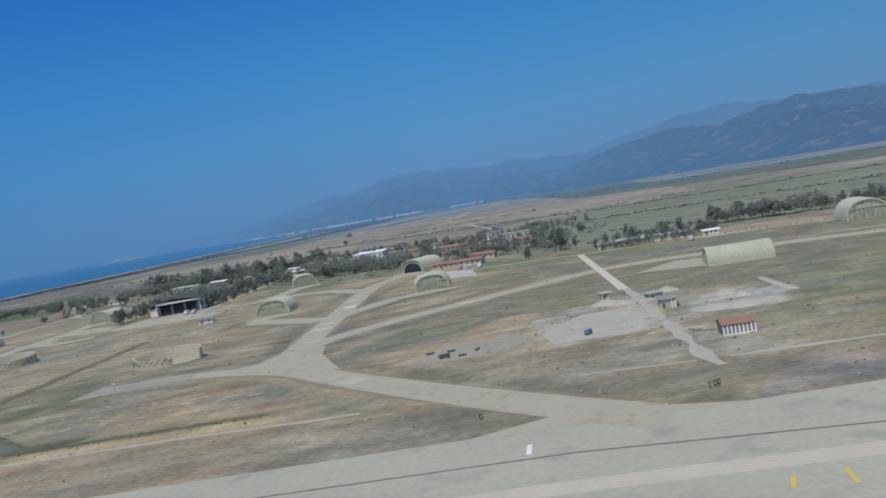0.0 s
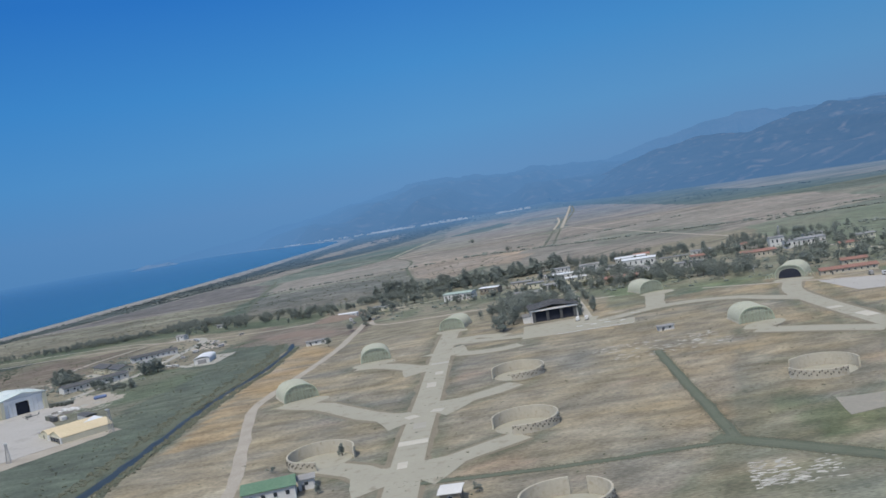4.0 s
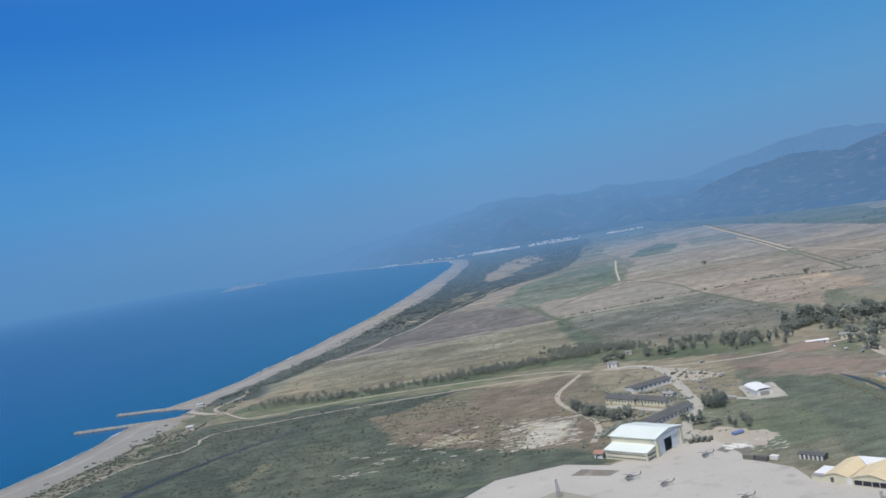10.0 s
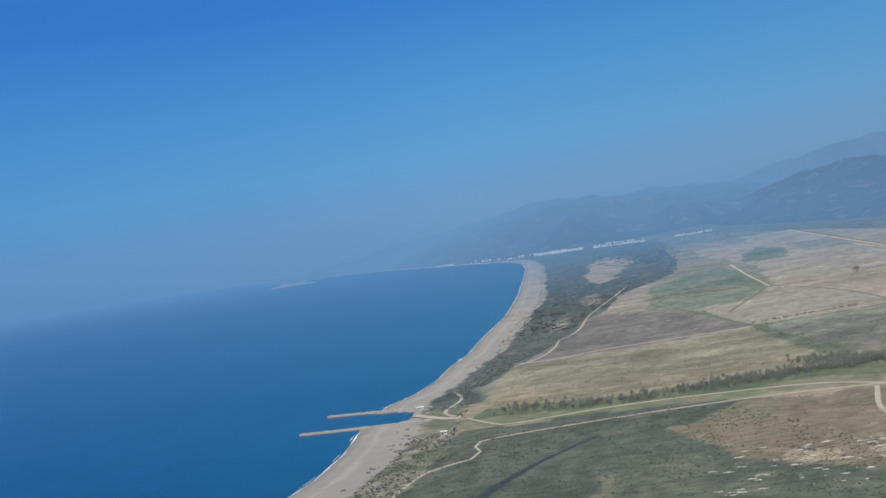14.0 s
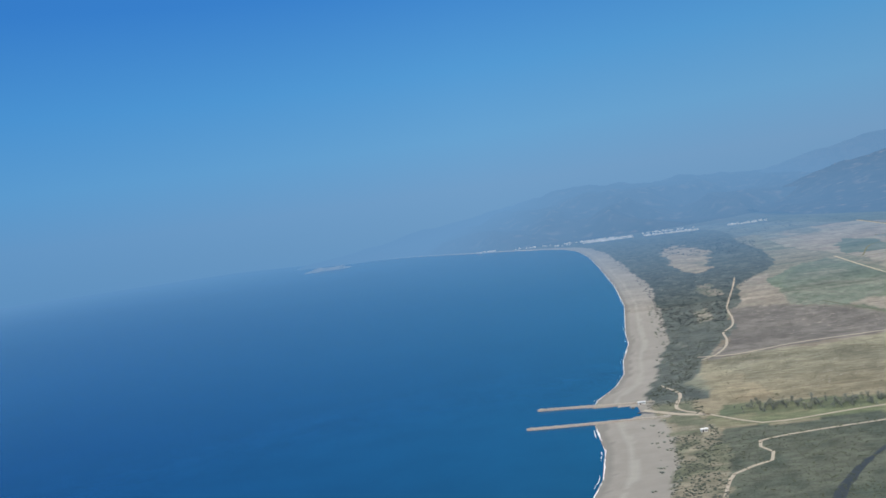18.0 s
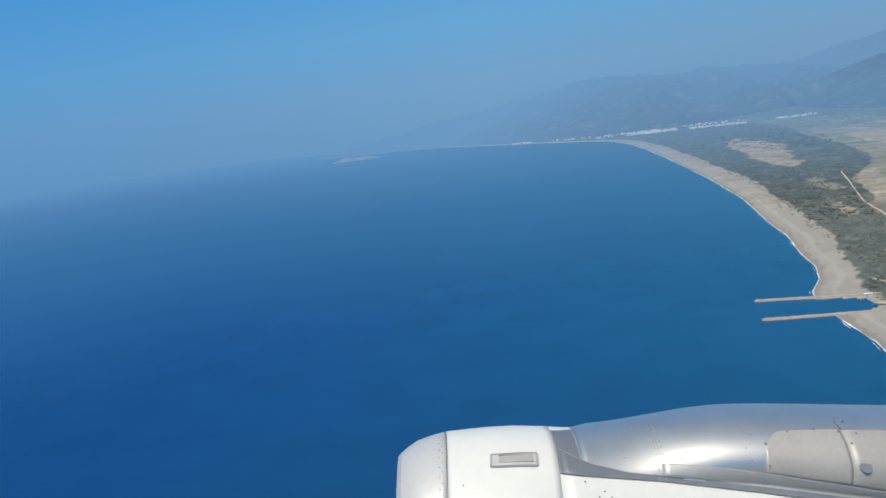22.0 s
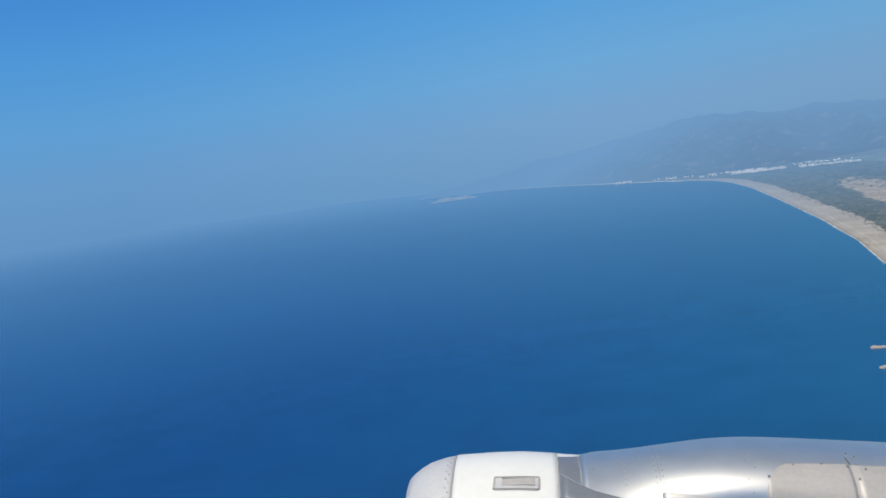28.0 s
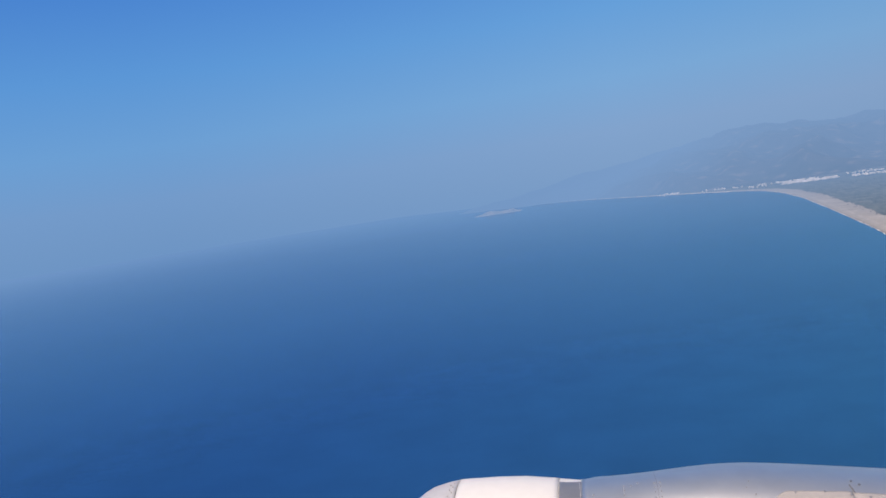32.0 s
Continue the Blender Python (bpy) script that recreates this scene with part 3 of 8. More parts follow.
# bare, greyer and greener blotches in the airfield's grass
field = (GY > 88) & (GY < 335) & (GX > -224) & (GX < 300)
for by, lim, col in ((N3 * 0.7 + N4 * 0.6, 0.42, (0.20, 0.185, 0.14)), (N2 * 0.7 + N5 * 0.4, 0.45, (0.27, 0.205, 0.155)), (rough_noise(GX * 0.35, GY, 7) + 0.3 * N1, 0.50, (0.38, 0.325, 0.235)), (rough_noise(GX * 0.22, GY + 200, 5, 3), 0.35, (0.185, 0.165, 0.12)), (-N3 * 0.6 - N4 * 0.7, 0.55, (0.17, 0.175, 0.12))):
    k = np.clip((by - lim) * 3, 0, 0.8)[..., None]
    cover[field] = (cover * (1 - k) + np.array(col) * k)[field]

zone([(-2, 168), (70, 165), (170, 140), (200, 160), (110, 194), (70, 210), (40, 220), (14, 208), (-4, 196)], (0.205, 0.186, 0.128), (0.165, 0.165, 0.112), 0.5, 5, N3 * .6 + N1 * .5)
zone([(34, 108), (170, 108), (170, 142), (70, 164), (46, 166), (36, 140)], (0.225, 0.205, 0.140), (0.165, 0.178, 0.112), 0.45, 5, N3 * .5 + N1 * .6)
zone([(2, 228), (36, 236), (80, 228), (130, 205), (140, 230), (84, 262), (40, 270), (0, 256)], (0.20, 0.182, 0.128), (0.155, 0.165, 0.108), 0.45, 4, N3 * .6 + N1 * .5)
zone([(12, 152), (24, 146), (40, 150), (38, 172), (20, 176)], (0.33, 0.30, 0.235), (0.21, 0.19, 0.135), 0.45, 5, N3)


for poly, amount in (([(33, 138), (45, 135), (51, 150), (41, 161)], 0.45), ([(4, 128), (26, 128), (31, 146), (30, 172), (16, 168), (8, 148)], 0.4), ([(24, 104), (31, 104), (31, 128), (24, 128)], 0.5), ([(6, 140), (20, 146), (22, 160), (8, 158)], 0.5)):
    zone(poly, (0.375, 0.35, 0.295), (0.255, 0.228, 0.172), amount, 5, N3 * .7 + N5 * .5)


def verge(pts, near, far, col, strength=1.0):
    """Darker, weedier grass along the edge of a pavement."""
    d = np.full(GX.shape, 1e9)
    line = smooth_line(pts, 12.0)
    for p, q in zip(line, line[1:]):
        dx, dy = q.x - p.x, q.y - p.y
        t = np.clip(((GX - p.x) * dx + (GY - p.y) * dy) / (dx * dx + dy * dy + 1e-9), 0, 1)
        d = np.minimum(d, np.hypot(GX - p.x - t * dx, GY - p.y - t * dy))
    k = (np.clip(1 - np.abs(d - (near + far) / 2) / ((far - near) / 2), 0, 1) * strength * np.clip(0.9 + N3, 0.25, 1.0))[..., None]
    cover[:] = cover * (1 - k) + np.array(col) * k


WEED = (0.14, 0.14, 0.098)
for pts, a, b in (([(-162, 122), (-162, 177), (-161, 217), (-160, 280), (-158, 326)], 2.0, 8.0), ([(-163, 196), (-176, 208), (-190, 226), (-203, 235)], 1.5, 7.5), ([(-163, 253), (-172, 266), (-188, 276)], 1.5, 7.5),
                  ([(-160, 203), (-138, 217)], 1.5, 7.5), ([(-161, 155), (-139, 170)], 1.5, 7.5), ([(-164, 152), (-172, 163), (-181, 170)], 1.5, 7.5), ([(-160, 284), (-152, 272), (-134, 272)], 1.5, 8.0),
                  ([(14, 84), (-14, 113), (-42, 150), (-68, 158)], 4.5, 12.0), ([(-40, 176), (-10, 200), (15, 218), (40, 226), (115, 200)], 4.5, 11.5), ([(-41, 165), (-43, 225), (-42, 262), (-32, 312)], 3.5, 10.5),
                  ([(-41, 270), (-58, 296), (-80, 303), (-105, 293), (-130, 287)], 2.0, 8.0), ([(-45, 214), (-58, 226), (-70, 236)], 2.5, 8.5), ([(-41, 216), (-28, 236), (-18, 239)], 2.5, 8.5)):
    verge(pts, a, b, WEED)
# camp and its orchards behind the taxiways
zone([(-205, 392), (-186, 382), (-120, 378), (-90, 345), (60, 300), (60, 470), (-60, 470), (-205, 480)], (0.16, 0.17, 0.115), (0.23, 0.205, 0.15), 0.5, 8, N3)
zone([(-95, 310), (-30, 330), (-30, 350), (-95, 372)], GREEN, OLIVE, 0.5, 4)
zone([(10, 300), (420, 250), (520, 560), (40, 600), (20, 480)], (0.165, 0.182, 0.125), (0.195, 0.195, 0.14), 0.5, 6, N4)
zone([(-5, 270), (60, 255), (60, 300), (-5, 312)], GREEN, OLIVE, 0.6, 4)
zone([(-72, 324), (-40, 316), (-36, 350), (-70, 364), (-92, 360), (-90, 350)], GREEN, OLIVE, 0.5, 4)
# marsh between the canal and the helicopter apron
zone([(-232, 150), (-228, 380), (-262, 395), (-280, 340), (-262, 235), (-300, 150)], (0.106, 0.122, 0.092), (0.122, 0.136, 0.100), 0.4)
zone([(-262, 235), (-258, 330), (-300, 360), (-300, 300)], (0.12, 0.14, 0.09), (0.17, 0.165, 0.12), 0.4)
zone([(-262, 380), (-200, 360), (-195, 440), (-262, 450)], (0.19, 0.15, 0.12), (0.14, 0.15, 0.10), 0.4)
zone([(-252, 411), (-231, 440), (-208, 413), (-207, 378), (-226, 351), (-250, 379)], (0.225, 0.180, 0.143), (0.175, 0.16, 0.118), 0.45, 6, N3 * .6 + N1 * .5)
# scrub behind the beach
zone([(-588, 60), (-572, 150), (-570, 470), (-420, 470), (-345, 440), (-330, 300), (-392, 262), (-404, 190), (-436, 150), (-448, 96), (-500, 118), (-540, 40)], (0.066, 0.082, 0.066), (0.092, 0.102, 0.080), 0.5, 8, N3 * .7 + N1 * .5)
zone([(-415, 300), (-330, 300), (-325, 445), (-400, 455), (-440, 400)], (0.165, 0.15, 0.105), (0.165, 0.13, 0.10), 0.45, 10)
zone([(-470, 300), (-415, 320), (-430, 380), (-480, 360)], (0.135, 0.135, 0.092), (0.165, 0.155, 0.108), 0.5, 12, N3 * .6 + N1 * .5)
zone([(-440, 418), (-377, 420), (-328, 408), (-330, 333), (-346, 317), (-382, 328), (-404, 356), (-440, 350)], (0.185, 0.162, 0.112), (0.172, 0.136, 0.104), 0.5, 8, N3 * .6 + N1 * .6)
zone([(-427, 341), (-404, 351), (-382, 326), (-343, 311), (-335, 296), (-361, 284), (-388, 286), (-424, 300)], (0.098, 0.120, 0.078), (0.128, 0.140, 0.092), 0.45, 6, N3)
zone([(-470, 290), (-330, 290), (-345, 318), (-380, 330), (-417, 363), (-445, 425), (-470, 440)], (0.078, 0.094, 0.072), (0.108, 0.116, 0.086), 0.45, 8, N3 * .7 + N1 * .5)
zone([(-366, 325), (-346, 328), (-342, 352), (-362, 366)], PALE, (0.30, 0.26, 0.19), 0.35, 7, N3)
zone([(-400, 350), (-385, 345), (-380, 360), (-398, 366)], PALE, (0.27, 0.23, 0.16), 0.6, 4, N3)
zone([(-545, 475), (-320, 460), (-320, 478), (-545, 500)], (0.13, 0.15, 0.09), OLIVE, 0.5, 3)
zone([(-540, 498), (-446, 482), (-340, 482), (-232, 430), (-232, 500), (-345, 512), (-446, 505), (-530, 520)], (0.095, 0.115, 0.075), (0.13, 0.14, 0.09), 0.4, 4)
# tan rise north of the stream
zone([(-524, 522), (-444, 512), (-342, 520), (-300, 560), (-328, 689), (-437, 655), (-518, 668), (-526, 614)], (0.255, 0.222, 0.155), (0.205, 0.182, 0.13), 0.5, 6, N3 * .6 + N1 * .5)
zone([(-526, 522), (-500, 520), (-500, 600), (-516, 660), (-526, 640)], (0.28, 0.23, 0.16), (0.255, 0.222, 0.155), 0.5, 4)
zone([(-437, 655), (-328, 689), (-330, 780), (-372, 1060), (-434, 920), (-490, 740), (-512, 680)], (0.205, 0.165, 0.125), (0.25, 0.21, 0.165), 0.4, 8, N3 * .6 + N1 * .6)
zone([(-328, 520), (-250, 470), (-150, 500), (-120, 700), (-330, 690)], (0.195, 0.18, 0.13), (0.155, 0.16, 0.11), 0.5, 8)
zone([(-325, 525), (-306, 525), (-312, 690), (-330, 690)], (0.115, 0.145, 0.09), OLIVE, 0.4, 3)
# fields
zone([(-325, 700), (-145, 690), (-60, 980), (-246, 936), (-330, 780)], PINK2, (0.20, 0.18, 0.135), 0.5, 5, N4)
zone([(-205, 640), (-110, 600), (-60, 720), (-160, 745)], (0.38, 0.27, 0.185), PINK, 0.5, 4, N4)
zone([(-120, 500), (160, 640), (200, 900), (-40, 985), (-110, 720)], PINK2, PINK, 0.5, 5, N4)
zone([(-60, 620), (20, 590), (60, 700), (-40, 740)], (0.19, 0.18, 0.135), PINK2, 0.5, 4, N4)
zone([(-375, 954), (-344, 1095), (-269, 1220), (-218, 1216), (-242, 940), (-306, 837), (-352, 866)], (0.155, 0.175, 0.125), (0.205, 0.20, 0.15), 0.45, 8, N4)
zone([(-470, 790), (-444, 883), (-408, 907), (-356, 868), (-330, 690), (-397, 687), (-470, 672)], (0.165, 0.145, 0.115), (0.205, 0.178, 0.14), 0.4, 6, N3 * .6 + N1 * .5)
zone([(-352, 866), (-306, 837), (-242, 940), (-214, 822), (-209, 722), (-326, 690)], (0.265, 0.222, 0.178), (0.215, 0.188, 0.15), 0.45, 4, N4)
zone([(-207, 722), (-212, 822), (-244, 932), (-60, 900), (-90, 712)], (0.30, 0.240, 0.185), (0.255, 0.212, 0.168), 0.5, 4, N4)
zone([(-200, 722), (-140, 712), (-100, 660), (-120, 600), (-196, 632)], (0.335, 0.250, 0.180), (0.29, 0.225, 0.17), 0.4, 4, N4)
zone([(-322, 680), (-210, 702), (-196, 632), (-184, 600), (-210, 515), (-305, 525)], (0.165, 0.155, 0.120), (0.205, 0.188, 0.145), 0.45, 6, N3 * .6 + N1 * .5)
zone([(-174, 1438), (-116, 1533), (-104, 1378), (-154, 1312)], (0.15, 0.17, 0.13), FARG2, 0.4, 8, N4)
zone([(-240, 940), (-190, 1200), (-170, 1400), (-20, 1320), (-56, 965)], (0.275, 0.232, 0.185), (0.235, 0.205, 0.165), 0.5, 6, N4)
zone([(-246, 936), (-60, 980), (65, 1900), (-140, 1930), (-200, 1500), (-190, 1200)], PINK, (0.30, 0.26, 0.20), 0.5, 10, N4)
zone([(-45, 985), (200, 905), (400, 1000), (500, 1500), (300, 1660), (70, 1880)], (0.30, 0.235, 0.18), PINK2, 0.5, 10, N4)
zone([(200, 650), (700, 600), (1300, 900), (1300, 1230), (600, 1400), (400, 1000)], PINK, PINK2, 0.5, 10, N4)
zone([(-185, 1700), (-60, 1750), (-40, 1900), (-140, 1930)], FARG2, PINK, 0.4, 10)
zone([(-90, 1300), (0, 1290), (20, 1480), (-60, 1500)], FARG2, PINK2, 0.4, 10)
lay((GY > 1890 + 0.10 * (GX + 140) - 40 * N4) & (GX > -330) & (GY < 2900), FARG, FARG2, 0.4, N4)
WOODED = [(40, 1950), (120, 1640), (230, 1340), (420, 1240), (900, 1200), (4000, 1500), (4000, 2700), (-60, 2700)]
zone(WOODED, (0.105, 0.118, 0.090), (0.135, 0.140, 0.105), 0.45, 12, N4)
zone([(107, 1284), (112, 1000), (150, 940), (207, 830), (264, 770), (331, 705), (700, 560), (1400, 500), (1400, 900), (655, 1000), (320, 1090), (250, 1215), (249, 1425), (160, 1900), (90, 1950)], (0.108, 0.124, 0.094), (0.142, 0.15, 0.115), 0.45, 8, N4)
zone([(250, 1230), (320, 1100), (655, 1010), (1400, 910), (1400, 1200), (655, 1300), (413, 1600), (330, 1760), (255, 1500)], (0.265, 0.228, 0.18), (0.16, 0.16, 0.125), 0.42, 8, N4)
zone([(-483, 713), (-513, 651), (-454, 667), (-411, 671), (-369, 676), (-332, 688), (-340, 745), (-354, 790), (-372, 838), (-405, 882), (-440, 889), (-460, 796)], (0.138, 0.120, 0.106), (0.178, 0.154, 0.132), 0.4, 3, N3 * .6 + N1 * .5)
zone([(-369, 953), (-340, 1060), (-285, 1170), (-222, 1250), (-250, 950), (-290, 876), (-351, 822), (-390, 869)], (0.135, 0.156, 0.118), (0.195, 0.192, 0.152), 0.42, 5, N3 * .6 + N4 * .6)
zone([(-440, 889), (-405, 882), (-385, 880), (-372, 940), (-350, 1080), (-330, 1160), (-383, 1095), (-430, 917)], (0.285, 0.236, 0.190), (0.225, 0.20, 0.16), 0.4, 5, N3)
zone([(-155, 1409), (-100, 1520), (-88, 1430), (-130, 1260), (-194, 1265)], (0.125, 0.15, 0.115), (0.17, 0.178, 0.138), 0.4, 8, N4)
zone([(-217, 742), (-167, 765), (-119, 668), (-169, 550), (-193, 607), (-203, 691)], (0.315, 0.242, 0.180), (0.275, 0.22, 0.172), 0.45, 3, N3 * .5 + N4 * .5)
zone([(-330, 671), (-254, 668), (-210, 640), (-196, 590), (-188, 540), (-203, 500), (-273, 515), (-311, 571)], (0.142, 0.135, 0.110), (0.188, 0.172, 0.138), 0.45, 4, N3 * .6 + N1 * .5)
zone([(-352, 818), (-338, 745), (-332, 693), (-328, 589), (-320, 519), (-305, 517), (-314, 602), (-327, 694), (-340, 810)], (0.112, 0.132, 0.092), (0.148, 0.155, 0.112), 0.45, 3, N3)
rise = in_poly(GX + 4 * N1, GY + 4 * N2, [(-524, 522), (-444, 512), (-342, 520), (-300, 560), (-328, 689), (-437, 655), (-518, 652), (-526, 614)])
k = np.clip(rough_noise(GX * 0.3, GY, 9, 4) * 1.3 + 0.1, -0.5, 0.6)[..., None] * rise[..., None]
cover[:] = cover * (1 + 0.36 * k) * np.where(rise[..., None], (0.86, 0.87, 0.86), 1.0)
# dune scrub and the beach itself
inner = 35 + 9 * np.clip((GY - 850) / 300, 0, 1) + 2 * np.sin(GY / 60) + 4 * N3 - 8 * np.clip((GY - 560) / 40, 0, 1) * np.clip((720 - GY) / 80, 0, 1)
dune = np.interp(GY, [300, 500, 560, 583, 657, 731, 786, 883, 917, 1023, 1087, 1164, 1280, 1490, 1850, 2060, 2700], [58, 66, 70, 52, 58, 83, 95, 105, 118, 133, 145, 188, 234, 270, 302, 345, 420])
lay((GS < dune + 5 * N1) & (GS > 0) & (GY > 540), (0.078, 0.094, 0.088), (0.102, 0.114, 0.104), 0.45, N3)
lay((GS < 60 + 8 * N1) & (GS > 0) & (GY <= 540), (0.125, 0.135, 0.095), (0.21, 0.19, 0.145), 0.5, N3)
zone([(-412, 1421), (-366, 1833), (-315, 1935), (-304, 1657), (-364, 1325), (-399, 1278)], (0.29, 0.245, 0.19), (0.20, 0.19, 0.15), 0.35, 16)
zone([(-485, 822), (-476, 897), (-460, 912), (-468, 844)], (0.26, 0.235, 0.195), (0.16, 0.165, 0.13), 0.45, 5, N3)
zone([(-440, 1010), (-428, 1120), (-412, 1130), (-420, 1000)], (0.25, 0.225, 0.185), (0.13, 0.14, 0.11), 0.5, 8, N3)
sandy = (GS < inner) & (GY < 2650)
lay(sandy, (0.265, 0.245, 0.218), (0.295, 0.272, 0.242), 0.5, N3 * .5 + N4 * .6)
lay(sandy & (GS > 13) & (GS < 16 + 4 * N1), (0.318, 0.298, 0.265))
lay(sandy & (GS < 5.5 + 1.5 * N3), (0.215, 0.20, 0.18))
marsh = in_poly(GX, GY, [(-236, 150), (-234, 385), (-262, 395), (-284, 345), (-286, 300), (-258, 240), (-258, 190), (-300, 150)])
k = (np.clip(N3 * 0.7 + N5 * 0.5 - 0.15, 0, 0.55) * marsh)[..., None]
cover[:] = cover * (1 - k) + np.array((0.085, 0.105, 0.072)) * k
k = (np.clip((rough_noise(GX * 1.6, GY * 0.5, 14, 4) - 0.62) * 2.5, 0, 0.7) * ((GS > 40) & (GS < dune) & (GY > 560) & (GY < 1800)))[..., None]
cover[:] = cover * (1 - k) + np.array((0.27, 0.245, 0.205)) * k
furrow = rough_noise(GX * 0.74 + GY * 0.68, (GY * 0.74 - GX * 0.68) * 14, 260, 4) + 0.6 * rough_noise(GX * 0.12, GY, 26, 3)
plain = np.clip((GY - 540) / 60, 0, 1) * (GS > dune)
cover *= (1 + 0.16 * plain * furrow + 0.20 * plain * rough_noise(GX * 0.16 + GY * 0.03, GY, 7, 3))[..., None]
# less red and more blue on the plain: haze put into the ground colour
cover *= 1 + plain[..., None] * np.array((-0.06, 0.0, 0.05))
near_grass = ((GY > 80) & (GY < 340) & (GX > -226))[..., None]
cover *= 1 + near_grass * (0.16 * rough_noise(GX * 0.6, GY + 333, 8, 4))[..., None] * np.array((1.0, 0.5, -0.5)) + near_grass * (0.16 * rough_noise(GX * 0.45, GY - 90, 4, 3))[..., None]
cover *= (1 + (1 - 0.8 * sandy) * (0.22 * N5 + 0.14 * N3 + 0.12 * rough_noise(GX, GY + 60, 3, 2) * (GY < 450)))[..., None] * np.array((0.95, 1.0, 1.03))
tint(ground, "cover", np.clip(cover[:CUT + 1], 0.02, 0.8))
tint(ground, "calm", np.repeat(np.clip(0.85 * sandy[:CUT + 1], 0, 1)[..., None], 3, -1).astype(float))
tint(ground_far, "cover", np.clip(cover[CUT:], 0.02, 0.8))


def paint_haze(ob, air):
    tint(ob, "air", np.repeat(np.clip(air, 0, 1)[..., None], 3, -1))


def haze_share(x, y):
    """Share of painted haze glow at a far place: more with distance and out to sea."""
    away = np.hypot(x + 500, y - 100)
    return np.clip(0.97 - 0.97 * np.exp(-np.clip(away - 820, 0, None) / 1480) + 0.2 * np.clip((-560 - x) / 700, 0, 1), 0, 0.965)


paint_haze(ground_far, haze_share(GX[CUT:], GY[CUT:]))

# the sea, a little lighter over the shallows; farther out a backdrop with haze painted in as emission, so it melts into
# the sky
def sea_sheet(name, radii, material, label):
    ang, rad = np.meshgrid(np.linspace(0, 2 * math.pi, 361), radii, indexing="ij")
    x, y = -600 + rad * np.cos(ang), 150 + rad * np.sin(ang)
    off = coast_x(np.clip(y, -6000, 6000)) - x
    ob = tagged(grid(name, x, y, -0.2 - 0.04 * np.clip(-off - 45, 0, 500), material), label, "sea", kind="structure")
    deep = np.clip(off / (420 + 0.55 * np.clip(y - 600, 0, 2500)), 0, 1)[..., None] ** 0.7
    tint(ob, "cover", np.array((0.004, 0.074, 0.164)) * (1 - deep) + np.array((0.001, 0.042, 0.150)) * deep)
    return ob, rad


sea_sheet("sea", np.concatenate([[2.0], np.arange(20, 1101, 15.0)]), M["sea"], "calm deep blue sea, paler over the shallows")
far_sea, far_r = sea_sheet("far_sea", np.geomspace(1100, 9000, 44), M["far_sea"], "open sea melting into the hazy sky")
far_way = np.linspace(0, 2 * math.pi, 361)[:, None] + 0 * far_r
seaward = np.clip((np.degrees(far_way) - 90) / 30, 0, 1)          # painted haze sets in farther off out to sea than along the coast
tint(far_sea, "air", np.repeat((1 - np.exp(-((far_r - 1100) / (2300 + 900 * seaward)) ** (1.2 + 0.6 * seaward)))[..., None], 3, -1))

# surf along the waterline
def foam_line(shift, low, gain, seed):
    vs, fs, last = [], [], False
    for y in np.arange(250, 2300, 1.5):
        n0 = noise.noise(Vector((seed, y * 0.05, 0))) + 0.5 * noise.noise(Vector((seed + 3, y * 0.25, 0)))
        w = max(0.0, n0 - low) * gain * (0.0 if 508 < y < 560 else 1.0)
        x = float(coast_x(y)) + shift + 0.5 * noise.noise(Vector((seed + 6, y * 0.15, 0)))
        vs += [(x - w * 0.5, y, -0.13), (x + w * 0.5 + 0.02, y, -0.10)]
        k = len(vs)
        if k > 2 and (w > 0 or last):
            fs.append((k - 4, k - 3, k - 1, k - 2))
        last = w > 0
    return vs, fs


for shift, low, gain, seed in ((0.4, -0.34, 1.25, 0), (-1.6, 0.1, 0.8, 9)):
    tagged(raw("surf", *foam_line(shift, low, gain, seed), M["foam"]), "broken white line of surf along the beach", "surf", kind="stuff")


# the far shore, plain and ranges, each with haze painted on as blue emission
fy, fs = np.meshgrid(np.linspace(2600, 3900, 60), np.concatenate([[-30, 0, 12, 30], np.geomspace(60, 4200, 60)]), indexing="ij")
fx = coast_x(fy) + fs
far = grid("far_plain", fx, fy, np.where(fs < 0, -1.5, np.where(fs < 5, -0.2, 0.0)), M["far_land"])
paint_haze(far, haze_share(fx, fy))
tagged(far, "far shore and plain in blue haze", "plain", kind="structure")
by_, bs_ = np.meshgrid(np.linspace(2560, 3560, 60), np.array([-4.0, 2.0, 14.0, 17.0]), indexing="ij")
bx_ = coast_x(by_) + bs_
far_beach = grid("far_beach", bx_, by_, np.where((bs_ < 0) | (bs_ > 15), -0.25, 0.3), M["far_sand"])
paint_haze(far_beach, haze_share(bx_, by_) - 0.08)
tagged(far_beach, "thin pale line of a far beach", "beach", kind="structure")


def ridged(x, y, size, octaves=5):
    """Sharp crests and rounded valleys, about 0 to 1."""
    return 1 - np.abs(rough_noise(x, y, size, octaves)) * 1.3


